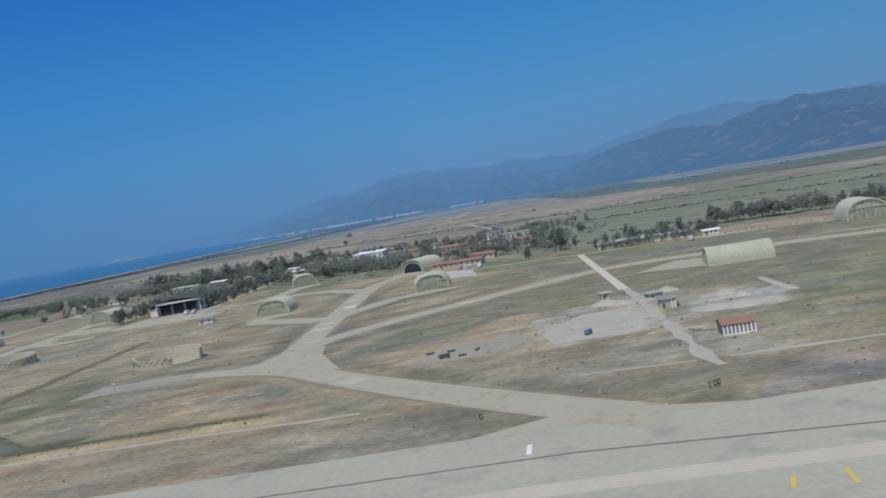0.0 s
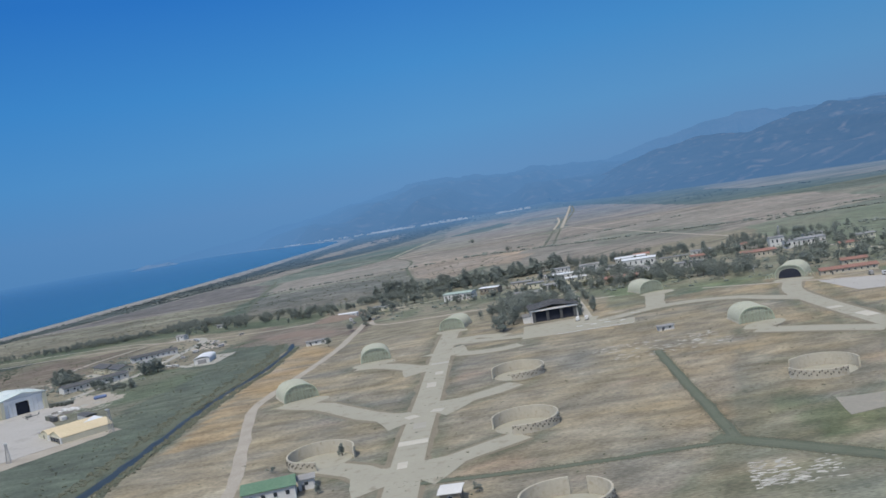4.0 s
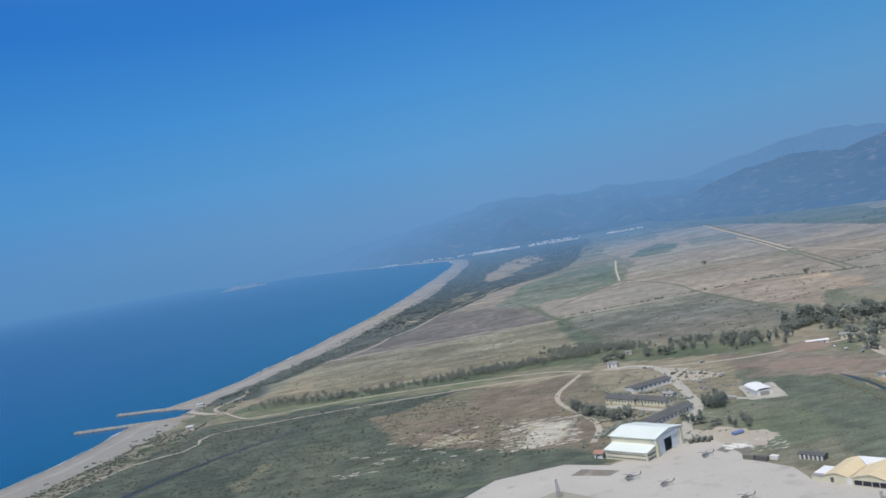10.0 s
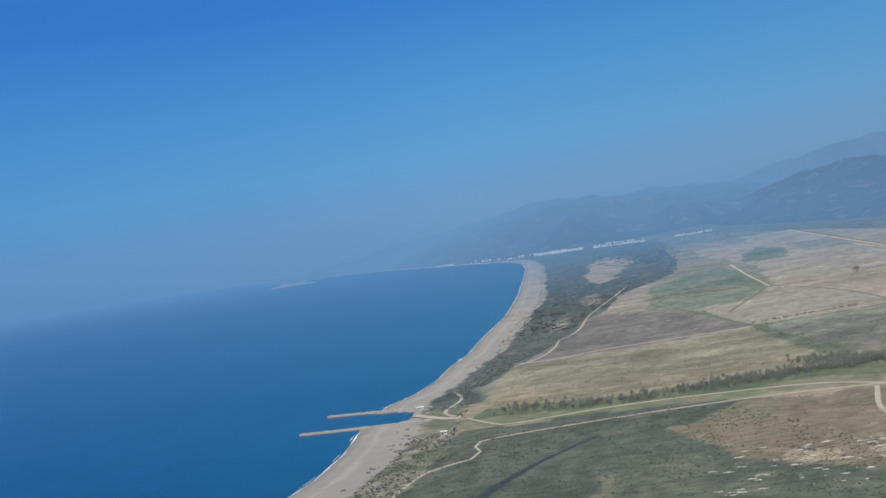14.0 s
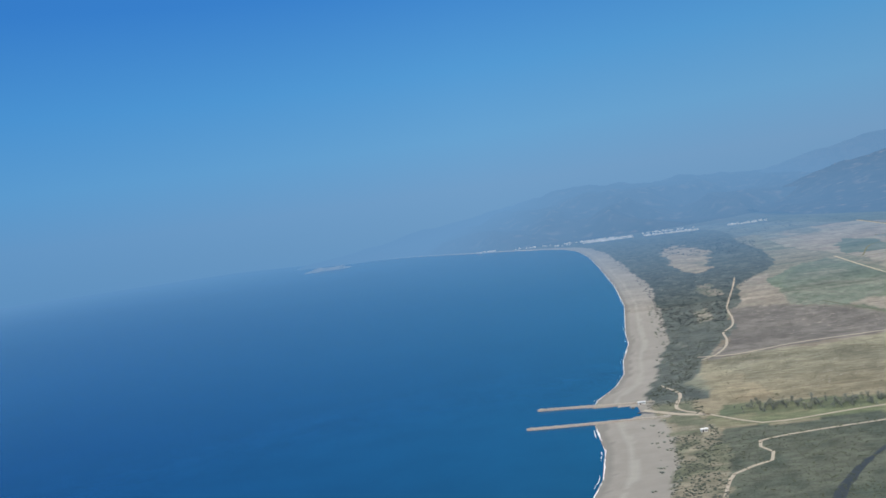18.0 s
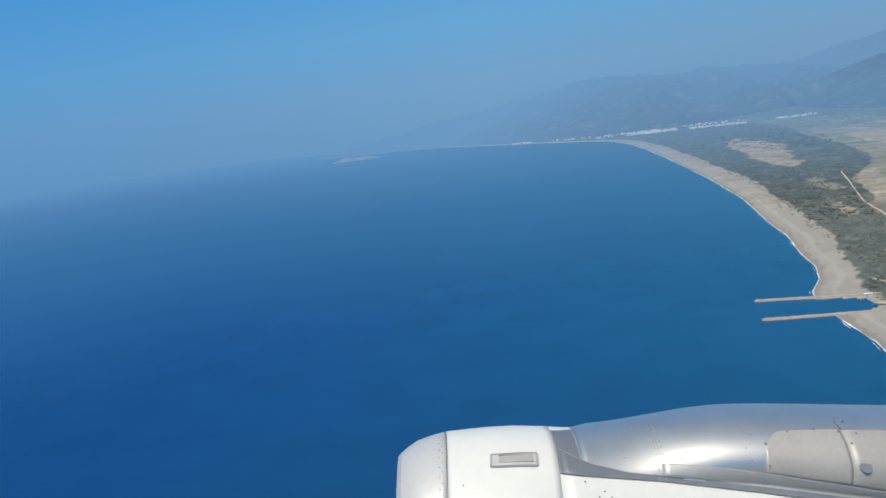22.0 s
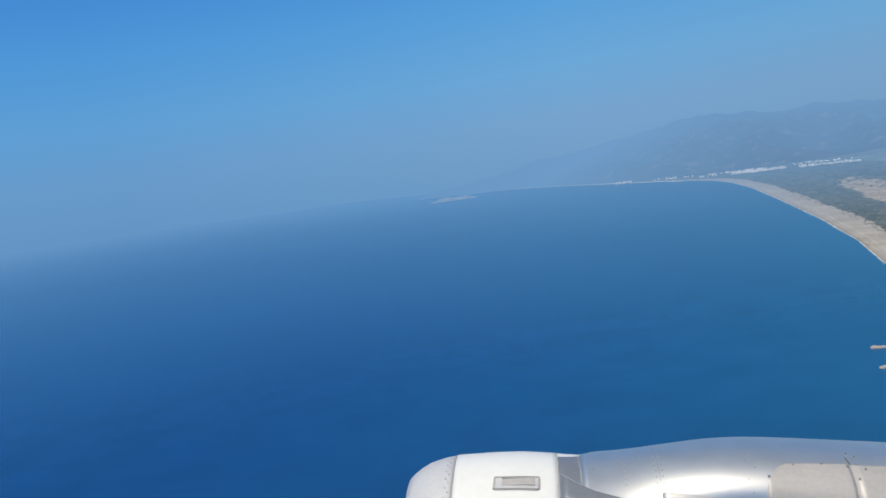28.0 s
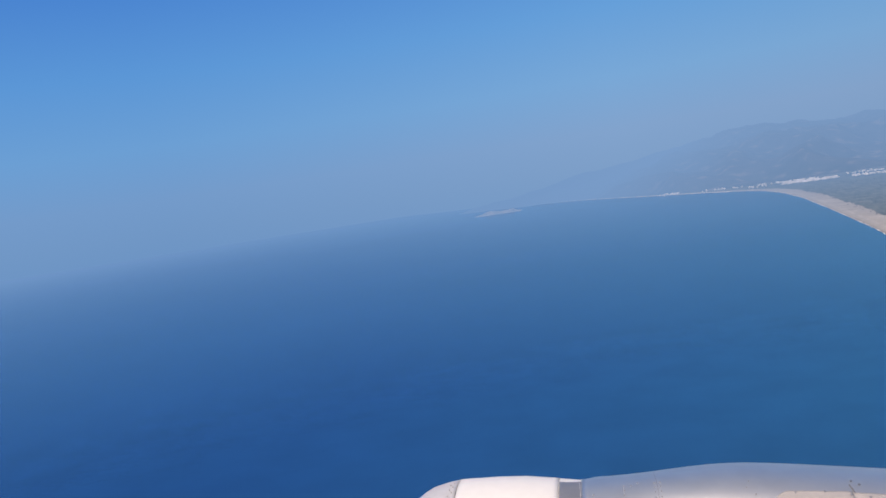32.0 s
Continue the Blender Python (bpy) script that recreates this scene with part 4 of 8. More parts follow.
def ridge(name, crest, y, depth, material, label, seed, air, z0=-2.0, rough=0.45):
    """A range with its crest heights given from west to east, spurs running down towards the plain."""
    xs = np.linspace(crest[0][0], crest[-1][0], 260)
    hs = np.interp(xs, [c[0] for c in crest], [c[1] for c in crest])
    across = np.concatenate([np.linspace(-1, 0, 40), np.linspace(0.1, 1, 6)])
    X, A = np.meshgrid(xs, across, indexing="ij")
    rel = 1 - np.abs(A) ** 1.1
    spur = ridged(X * 1.5 + seed * 311, A * depth * 0.55, 190, 5) - 0.55
    Z = hs[:, None] * np.clip(rel + rough * spur * (1 - rel ** 3) * np.clip(rel * 5, 0, 1), 0, None) + z0 + hs[:, None] * 0.045 * rough_noise(X, A * 0 + seed, 70, 5) * rel
    X2, Y2 = X + 40 * spur, y + A * depth
    ob = tagged(grid(name, X2, Y2, np.maximum(Z, z0), material), label, "mountain", kind="structure")
    paint_haze(ob, air(X2, Y2, Z))
    return ob


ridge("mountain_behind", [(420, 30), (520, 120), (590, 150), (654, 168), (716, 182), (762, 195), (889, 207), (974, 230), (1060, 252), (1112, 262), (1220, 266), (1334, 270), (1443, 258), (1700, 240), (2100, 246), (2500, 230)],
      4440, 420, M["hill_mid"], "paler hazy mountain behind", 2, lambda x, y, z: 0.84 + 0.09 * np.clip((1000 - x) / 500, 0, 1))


def slopes(name, crest, foot, top, power, material, label, air, x0, x1, seed):
    """Hills that climb from a foot line on the plain or shore to a skyline of given heights."""
    hx, hr = np.meshgrid(np.linspace(x0, x1, 340), np.concatenate([[-0.004], np.linspace(0, 1, 110), [1.05, 1.12, 1.2]]), indexing="ij")
    low = np.interp(hx, [q[0] for q in foot], [q[1] for q in foot])
    hy = low + (top - low) * hr
    tall = np.interp(hx, [q[0] for q in crest], [q[1] for q in crest])
    knolls = ridged(hx + 3000 * seed, hy * 0.7, 420, 4)
    hz = tall * np.clip(hr, 0, 1) ** power * (1 + 0.06 * rough_noise(hx, hy, 60, 4) + 0.09 * rough_noise(hx + 700 * seed, hy * 0.3, 170, 4)) + (30 + 0.34 * tall) * (knolls - 0.45) * np.clip(hr * 9, 0, 1) * np.clip((1 - hr) * 2.2, 0, 1)
    hz = np.where((hr > 1) | (hr < 0), -3.0, np.maximum(hz, 0.1 + 6 * np.clip(hr, 0, 1)))
    ob = tagged(grid(name, hx, hy, hz, material), label, "hills", kind="structure")
    paint_haze(ob, air(hx, hy, hz))


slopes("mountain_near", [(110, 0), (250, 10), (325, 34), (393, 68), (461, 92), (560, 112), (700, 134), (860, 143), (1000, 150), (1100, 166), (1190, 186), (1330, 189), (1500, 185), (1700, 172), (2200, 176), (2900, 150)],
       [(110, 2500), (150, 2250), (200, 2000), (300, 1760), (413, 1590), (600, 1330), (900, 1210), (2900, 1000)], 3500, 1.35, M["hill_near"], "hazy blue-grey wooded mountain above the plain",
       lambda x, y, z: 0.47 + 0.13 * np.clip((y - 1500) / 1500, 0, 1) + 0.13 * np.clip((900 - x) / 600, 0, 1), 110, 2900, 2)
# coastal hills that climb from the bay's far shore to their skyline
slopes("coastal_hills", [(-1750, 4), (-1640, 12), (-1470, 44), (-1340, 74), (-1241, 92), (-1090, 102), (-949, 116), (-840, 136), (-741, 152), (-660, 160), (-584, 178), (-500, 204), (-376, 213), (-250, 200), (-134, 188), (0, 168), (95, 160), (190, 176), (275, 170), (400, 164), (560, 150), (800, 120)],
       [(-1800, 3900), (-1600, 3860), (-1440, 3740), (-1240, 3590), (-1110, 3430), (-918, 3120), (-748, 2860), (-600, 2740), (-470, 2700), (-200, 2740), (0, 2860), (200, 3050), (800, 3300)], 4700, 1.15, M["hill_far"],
       "wooded coastal hills fading into blue haze", lambda x, y, z: haze_share(x, y) + 0.02 - 0.06 * np.clip((x + 700) / 500, 0, 1) + 0.05 * np.clip(z / 150, 0, 1), -1750, 800, 1)
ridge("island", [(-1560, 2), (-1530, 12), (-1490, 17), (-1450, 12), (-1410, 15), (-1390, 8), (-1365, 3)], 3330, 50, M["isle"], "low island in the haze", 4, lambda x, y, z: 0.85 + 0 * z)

# ---- pavements ----
patch("runway", [(-480, 24), (400, 24), (400, 83.5), (24, 85.5), (5, 87), (-400, 92), (-480, 92.7)], M["runway"], 0.06, "pale worn concrete runway", "runway")
strip("runway_seam", [(-300, 87), (5, 77.5), (32, 73), (300, 60)], 0.35, M["slot"], 0.075, "dark tar seam along the runway", "seam", step=20, thick=0.03)
strip("runway_band", [(-300, 70), (1, 69), (30, 67), (300, 60)], 3.0, M["slab"], 0.07, "lighter repaired strip along the runway", "pavement", step=20, thick=0.03)
for pts in ([(20, 64), (19.2, 61.8)], [(24, 64), (23.6, 61)]):
    strip("yellow_marking", pts, 0.35, M["yellow_line"], 0.085, "faded yellow line on the runway", "marking", kind="structure", thick=0.02)
for pts in ([(0.5, 79), (0.8, 82)],):
    strip("white_marking", pts, 0.5, M["white_line"], 0.085, "worn white paint mark", "marking", thick=0.02)
strip("taxiway_link", [(15, 84), (0, 100), (-13, 115), (-26, 131), (-38, 146), (-52, 155), (-66, 159), (-79, 158)], 7.8, M["taxi"], 0.07, "curved pale concrete taxiway", "taxiway", end_width=5)
strip("taxiway_parallel", [(-42, 166), (-36, 178), (-22, 191), (-10, 199), (15, 216), (36, 225), (75, 216), (115, 200), (200, 170), (360, 110)], 6.4, M["taxi"], 0.075, "long parallel concrete taxiway", "taxiway")
strip("taxiway_north", [(-36, 146), (-41, 163), (-42, 190), (-42, 225), (-42, 262), (-40, 290), (-32, 312)], 6.6, M["taxi"], 0.08, "concrete taxiway to the shelters", "taxiway")
for pts, w in (([(4, 96), (-13, 115), (-26, 131), (-38, 146), (-52, 155), (-66, 159)], 8.6), ([(-42, 166), (-36, 178), (-22, 191), (-10, 199), (15, 216), (36, 225), (75, 216), (115, 200), (200, 170)], 8.2),
               ([(-41, 160), (-42, 190), (-42, 225), (-42, 262), (-40, 290), (-32, 312)], 8.8), ([(-45, 214), (-58, 226), (-70, 236)], 9.2), ([(-41, 216), (-28, 236), (-18, 239)], 9.2),
               ([(-41, 270), (-58, 296), (-80, 303), (-105, 293)], 8.0), ([(-162, 110), (-162, 147), (-162, 177), (-161, 217), (-160, 280), (-158, 326)], 8.8)):
    strip("verge", pts, w, M["verge"], 0.03, "trodden brown verge along a taxiway", "verge", wob=1.2, step=4)
patch("taxiway_fillet", [(-52, 157), (-48, 160), (-45.5, 166), (-45, 174), (-38.5, 172), (-36, 168), (-35, 160), (-31, 148), (-28, 140), (-40, 146)], M["taxi"], 0.065, "rounded taxiway fillet", "taxiway")
patch("taxiway_fillet", [(4, 91), (-6, 86.8), (2, 86.2), (24, 85.2), (17, 88), (10, 93), (6, 97), (0, 95)], M["taxi"], 0.072, "flared taxiway mouth at the runway", "taxiway")
strip("shelter_track", [(-45, 214), (-58, 226), (-70, 236)], 7, M["taxi"], 0.06, "concrete track to a shelter", "taxiway", wob=1)
strip("shelter_track", [(-41, 216), (-28, 236), (-18, 239)], 7, M["taxi"], 0.06, "concrete track to a shelter", "taxiway", wob=1)
strip("camp_taxiway", [(-41, 270), (-58, 296), (-80, 303), (-105, 293), (-130, 287), (-156, 296)], 6, M["taxi"], 0.062, "pale concrete lane past the dark hangar", "taxiway", wob=1.2)
strip("shelter_track", [(-84, 303), (-80, 322), (-77, 336)], 7, M["taxi"], 0.058, "concrete track to a shelter", "taxiway", wob=1)
patch("hangar_forecourt", [(-133, 281), (-122, 279.6), (-96, 278.5), (-94, 289), (-108, 291), (-104, 303.5), (-110, 307), (-131, 306)], M["taxi"], 0.066, "concrete forecourt of the dark hangar", "pavement", ragged=0.5)
strip("white_marking", [(-121.8, 279.6), (-96.2, 278.6)], 0.4, M["white_line"], 0.085, "pale edge line of the forecourt", "marking", thick=0.02)
for x, y in ((-112.9, 288.5), (-108.1, 288.1), (-103.5, 287.9), (-98.4, 287.1)):
    strip("white_marking", [(x - 0.9, y + 0.05), (x + 0.9, y - 0.05)], 0.7, M["white_line"], 0.088, "white paint dash on the forecourt", "marking", thick=0.02)
patch("pale_slab", [(-101.2, 349.0), (-91, 347.6), (-90.9, 348.9), (-101, 350.3)], M["slab"], 0.05, "pale concrete slab in the grass", "pavement")
strip("avenue", [(-107.6, 304), (-106.4, 335), (-105.6, 365), (-104.5, 400), (-103.8, 428), (-102, 465)], 2.7, M["slab"], 0.07, "straight pale road between rows of trees", "road", step=10)
strip("avenue_branch", [(-103.5, 416), (-93, 425), (-84, 428)], 2.2, M["slab"], 0.064, "pale side road in the camp", "road", step=8)
patch("camp_apron", [(-27, 302), (-7, 292), (-5, 266), (-26, 272)], M["apron"], 0.055, "pale apron before the red-roofed barracks", "pavement")
patch("shelter_apron", [(34, 204), (52, 196), (64, 206), (46, 216)], M["taxi"], 0.06, "apron before the long shelter", "pavement")
strip("spine_taxiway", [(-162, 122), (-162, 147), (-162, 177), (-161, 217), (-160, 280), (-158, 326)], 6.6, M["taxi"], 0.075, "straight concrete spine taxiway", "taxiway", step=10)
strip("south_taxiway", [(-162, 130), (-170, 108), (-186, 92)], 8, M["taxi"], 0.07, "concrete taxiway to the runway", "taxiway")
for pts in ([(-163, 196), (-176, 208), (-190, 226), (-203, 235)], [(-163, 253), (-172, 266), (-181, 274), (-188, 276)], [(-160, 203), (-150, 209), (-138, 217)],
            [(-161, 155), (-150, 163), (-139, 170)], [(-164, 152), (-172, 163), (-181, 170)], [(-160, 284), (-152, 272), (-140, 270), (-134, 272)],
            [(-159, 298), (-148, 302), (-138, 294)]):
    strip("verge", pts, 8.8, M["verge"], 0.026, "trodden brown verge along a taxiway", "verge", wob=1.2, step=4)
    strip("dispersal_track", pts, 6.6, M["taxi"], 0.065, "concrete dispersal track", "taxiway", wob=0.8)
    p0, p1 = Vector(pts[0]), Vector(pts[1])
    way = (p1 - p0).normalized()
    strip("taxiway_fillet", [p0[:], (p0 + way * 5)[:], (p0 + way * 11)[:]], 17, M["taxi"], 0.0635, "flared mouth of a dispersal track", "taxiway", end_width=6.0, step=2)
strip("perimeter_road", [(-196, 120), (-197, 159), (-204, 195), (-211, 226), (-213, 245), (-208, 285), (-203, 330), (-201, 410)], 3.0, M["dirt"], 0.06, "sandy perimeter road", "road", wob=0.5)
strip("edge_road", [(-300, 112), (-98, 108.5), (-73, 109), (-44, 108), (-26, 106.5), (-20, 106.5)], 0.9, M["gravel"], 0.055, "broken pale drain kerb along the runway strip", "road", wob=0.5)
strip("edge_road", [(8.8, 108.1), (14.6, 107.5), (19.6, 106.8), (23.5, 106.1)], 0.6, M["gravel"], 0.055, "broken pale drain kerb along the runway strip", "road", wob=0.5, step=2)
strip("edge_road", [(27.5, 105.8), (30, 105.4), (36.2, 105.2), (46.1, 104.2), (70, 103), (130, 101), (200, 99)], 0.9, M["gravel"], 0.055, "broken pale drain kerb along the runway strip", "road", wob=0.5)
strip("cross_road", [(29, 275), (28, 225), (27, 180)], 2.1, M["slab"], 0.085, "straight whitish concrete road", "road", step=12)
strip("dirt_road", [(27.5, 181), (27.2, 165), (26.6, 155), (26.0, 136), (25.5, 118), (25.1, 108), (25.8, 102)], 1.9, M["gravel"], 0.06, "dusty works road", "road", wob=1.1, step=1.5)
patch("gravel_yard", [(7.4, 149), (12, 150), (14.7, 156), (22, 156), (24.8, 146), (24.6, 137), (22, 132), (14.7, 130.6), (8, 131.5), (6.5, 140)], M["gravel"], 0.05, "pale gravel yard of a works site", "yard", ragged=2.0)
patch("old_pad", [(-19, 135), (-12, 133), (-3, 131), (3, 137), (5, 143), (-7, 146), (-14, 142)], M["tar"], 0.045, "old tarmac pad in the grass", "pavement", ragged=1.2)
patch("old_pad", [(-82, 151), (-60, 154), (-60, 160), (-80, 162)], M["tar"], 0.09, "grey pad before the ring wall", "pavement", ragged=0.6)
patch("white_strip", [(50.5, 166), (52, 166), (51.5, 146), (49.5, 147)], M["gravel"], 0.05, "pale concrete strip in the grass", "pavement", ragged=0.6)

# helicopter apron
patch("helicopter_apron", [(-400, 250), (-388, 268), (-372, 290), (-348, 296), (-334, 288), (-308, 301), (-297, 298.5), (-294, 287), (-292, 273), (-283, 260), (-282, 248), (-267.5, 232), (-280, 218.5), (-292, 205), (-320, 204), (-400, 205)],
      M["apron"], 0.06, "wide pale concrete helicopter apron", "apron")
patch("worn_apron", [(-362, 262), (-352, 270), (-318, 234), (-300, 210), (-380, 207)], M["tar"], 0.075, "darker worn part of the apron", "apron", thick=0.03)
patch("grass_island", [(-347, 283), (-335, 277), (-331, 281), (-343, 288)], M["shoulder"], 0.075, "bare brown island in the apron", "ground", thick=0.03)
strip("camp_road", [(-304.5, 299), (-302, 320), (-297, 333), (-291.5, 347), (-290.8, 372), (-291, 402), (-291.5, 428), (-300, 447), (-318, 452)], 4.4, M["gravel"], 0.05, "pale dusty road through the camp", "road", wob=0.6)
patch("camp_yard", [(-290, 434), (-281, 422), (-269, 399), (-273, 393), (-283, 397), (-289, 398)], M["dirt"], 0.045, "pale dusty parking yard of the camp", "yard", ragged=2.5)
patch("camp_yard", [(-284, 356), (-270, 345), (-269.5, 348), (-283, 359)], M["gravel"], 0.045, "pale strip where the buses stand", "yard", ragged=0.8)
patch("camp_yard", [(-324, 373), (-304, 351), (-306, 348), (-327, 370)], M["gravel"], 0.045, "pale forecourt of the barracks", "yard", ragged=1.2)
for pts in ([(-298.8, 287.5), (-295.3, 291), (-292.4, 286.1), (-296.8, 283)], [(-293.5, 283.5), (-290.5, 286), (-288, 281.5), (-291.5, 279.5)]):
    patch("soil_plot", pts, M["plot"], 0.085, "dark bare plot in the concrete", "ground", ragged=0.5, thick=0.03)
patch("hangar_pad", [(-272, 344), (-258, 342), (-256, 368), (-270, 371)], M["gravel"], 0.055, "pale pad of the small white hangar", "pavement", ragged=0.6)

patch("apron_verge", [(-292, 204), (-280, 218), (-267, 232), (-257, 244), (-253, 240), (-262, 226), (-274, 210), (-284, 203)], M["dirt"], 0.045, "bare dusty ground beside the tan hangar", "ground", ragged=1.5)
patch("works_yard", [(-306, 300), (-283, 285), (-276, 296), (-288, 312), (-302, 314)], M["dirt"], 0.045, "dusty yard with rubble behind the apron", "yard", ragged=3)
for x, y, a, w, l in ((-198, 236, 25, 15, 9), (-183, 280, 8, 15, 9), (-158, 324, -14, 13, 8), (-76, 337, 14, 14, 10), (-66, 242, 35, 15, 9), (-18, 240, 0, 15, 7), (-31, 314, -30, 14, 9)):
    ca, sa_ = math.cos(radians(a)), math.sin(radians(a))
    oval = [(x + ca * w / 2 * math.cos(t) - sa_ * l / 2 * math.sin(t), y + sa_ * w / 2 * math.cos(t) + ca * l / 2 * math.sin(t)) for t in (k * math.pi / 10 for k in range(20))]
    patch("shelter_apron", oval, M["taxi"], 0.062, "rounded concrete apron before a shelter", "pavement", ragged=0.5)

# tracks to the shore and field tracks
for pts, w in (([(-541, 503), (-524, 480), (-509, 474), (-446, 482), (-356, 473), (-319, 451), (-262, 428), (-205, 432)], 1.9),
               ([(-572, 330), (-564, 366), (-552, 400), (-532, 413), (-528, 425), (-529, 444), (-477, 454), (-388, 459), (-316, 452)], 1.8),
               ([(-541, 503), (-556, 525), (-548, 560), (-556, 590)], 2.2), ([(-541, 503), (-555, 510), (-575, 530)], 4.0),
               ([(-515, 657), (-503, 668), (-489, 695), (-480, 731), (-476, 760), (-462, 788), (-452, 830), (-444, 883), (-434, 927), (-400, 1050), (-372, 1156)], 2.0),
               ([(-516, 668), (-487, 662), (-443, 676), (-398, 680), (-328, 684)], 2.4), ([(-211, 1256), (-231, 1090), (-247, 932)], 2.6), ([(-20, 1314), (-34, 1155), (-58, 965), (-44, 958)], 3.0), ([(-46, 1023), (-11, 712), (11, 524)], 2.4),
               ([(-201, 410), (-195, 382), (-180, 375), (-151, 375), (-121, 373), (-90, 392), (-60, 400)], 2.6), ([(-205, 432), (-150, 446), (-90, 462), (0, 452), (30, 330)], 2.2), ([(-330, 450), (-345, 400), (-332, 345), (-336, 318)], 2.4), ([(-48, 982), (10, 1450), (66, 1915)], 4.0),
               ([(28, 278), (-8, 292), (-60, 330)], 2.0), ([(28, 278), (90, 262), (140, 240)], 2.4)):
    strip("track", pts, w, M["dirt"], 0.06, "pale sandy track", "road", wob=w * 0.2, step=8)

# canal and ditches
strip("canal", [(-237, 120), (-233.5, 175), (-232.5, 205), (-232, 240), (-231.5, 262), (-229, 283), (-226.7, 302), (-226.2, 325), (-227, 350), (-230, 364)], 3.6, M["canal"], 0.05, "dark reedy canal", "canal", wob=1.2, step=5, end_width=1.8)
strip("ditch_reeds", [(-241, 120), (-237.5, 205), (-237, 244), (-235.5, 270), (-232.5, 290), (-231, 325), (-232, 352), (-236, 368)], 6.0, M["reeds"], 0.047, "dark reeds on the canal bank", "reeds", wob=2.4, step=4)
strip("ditch_reeds", [(-229.5, 120), (-229.5, 205), (-229, 244), (-226, 283), (-224, 311), (-224.6, 352)], 1.6, M["reeds"], 0.055, "dark reeds on the canal bank", "reeds", wob=2.0, step=4)
for k, (pts, w) in enumerate((([(-99, 230), (-101, 190), (-102, 165), (-103, 147)], 3.0), ([(-103, 147), (-131, 147), (-161, 150)], 2.2), ([(-106, 150), (-101, 145), (-90, 134), (-73, 116)], 5.2))):
    strip("ditch_rim", pts, w * 0.8, M["reeds"], 0.041 + 0.004 * k, "dark weedy rim of a drainage ditch", "ditch", wob=0.35, step=2)
    strip("ditch_bed", pts, w * 0.42, M["bed"], 0.056 + 0.004 * k, "grey-green bed of a drainage ditch", "ditch", wob=0.35, step=2)
strip("stream", [(-560, 250), (-525, 350), (-505, 385), (-485, 410), (-470, 425)], 9.0, M["stream"], 0.045, "narrow dark stream in the scrub", "stream", wob=1.5, step=5, end_width=2.0)
for pts in ([(-328, 684), (-284, 693), (-214, 705), (-173, 718), (-90, 706)], [(-358, 864), (-341, 772), (-328, 684), (-313, 599), (-301, 541)], [(-246, 946), (-213, 822), (-209, 722), (-198, 632), (-190, 560)],
            [(-247, 932), (-204, 921), (-151, 905), (-61, 900)], [(65, 1918), (20, 1500), (-50, 1023), (-92, 704)], [(71, 1918), (26, 1500), (-43, 1023), (-84, 704)], [(-91, 522), (-50, 575), (-6, 603), (160, 640)],
            [(-78, 419), (-36, 488), (10, 520)], [(-246, 936), (-325, 780)], [(-200, 1200), (20, 1250)], [(-60, 1500), (300, 1400)], [(60, 600), (420, 520)], [(-60, 720), (200, 680), (500, 700)],
            [(-44, 958), (120, 880), (400, 800)], [(-190, 1210), (-110, 1360), (-20, 1314)]):
    strip("field_ditch", pts, 2.4, M["reeds"], 0.04, "dark hedge ditch between fields", "ditch", wob=1.2, step=8)


# ---- buildings ----
def place(x, y, deg=0.0, z=0.0):
    return pose(x, y, z, 0, 0, deg)


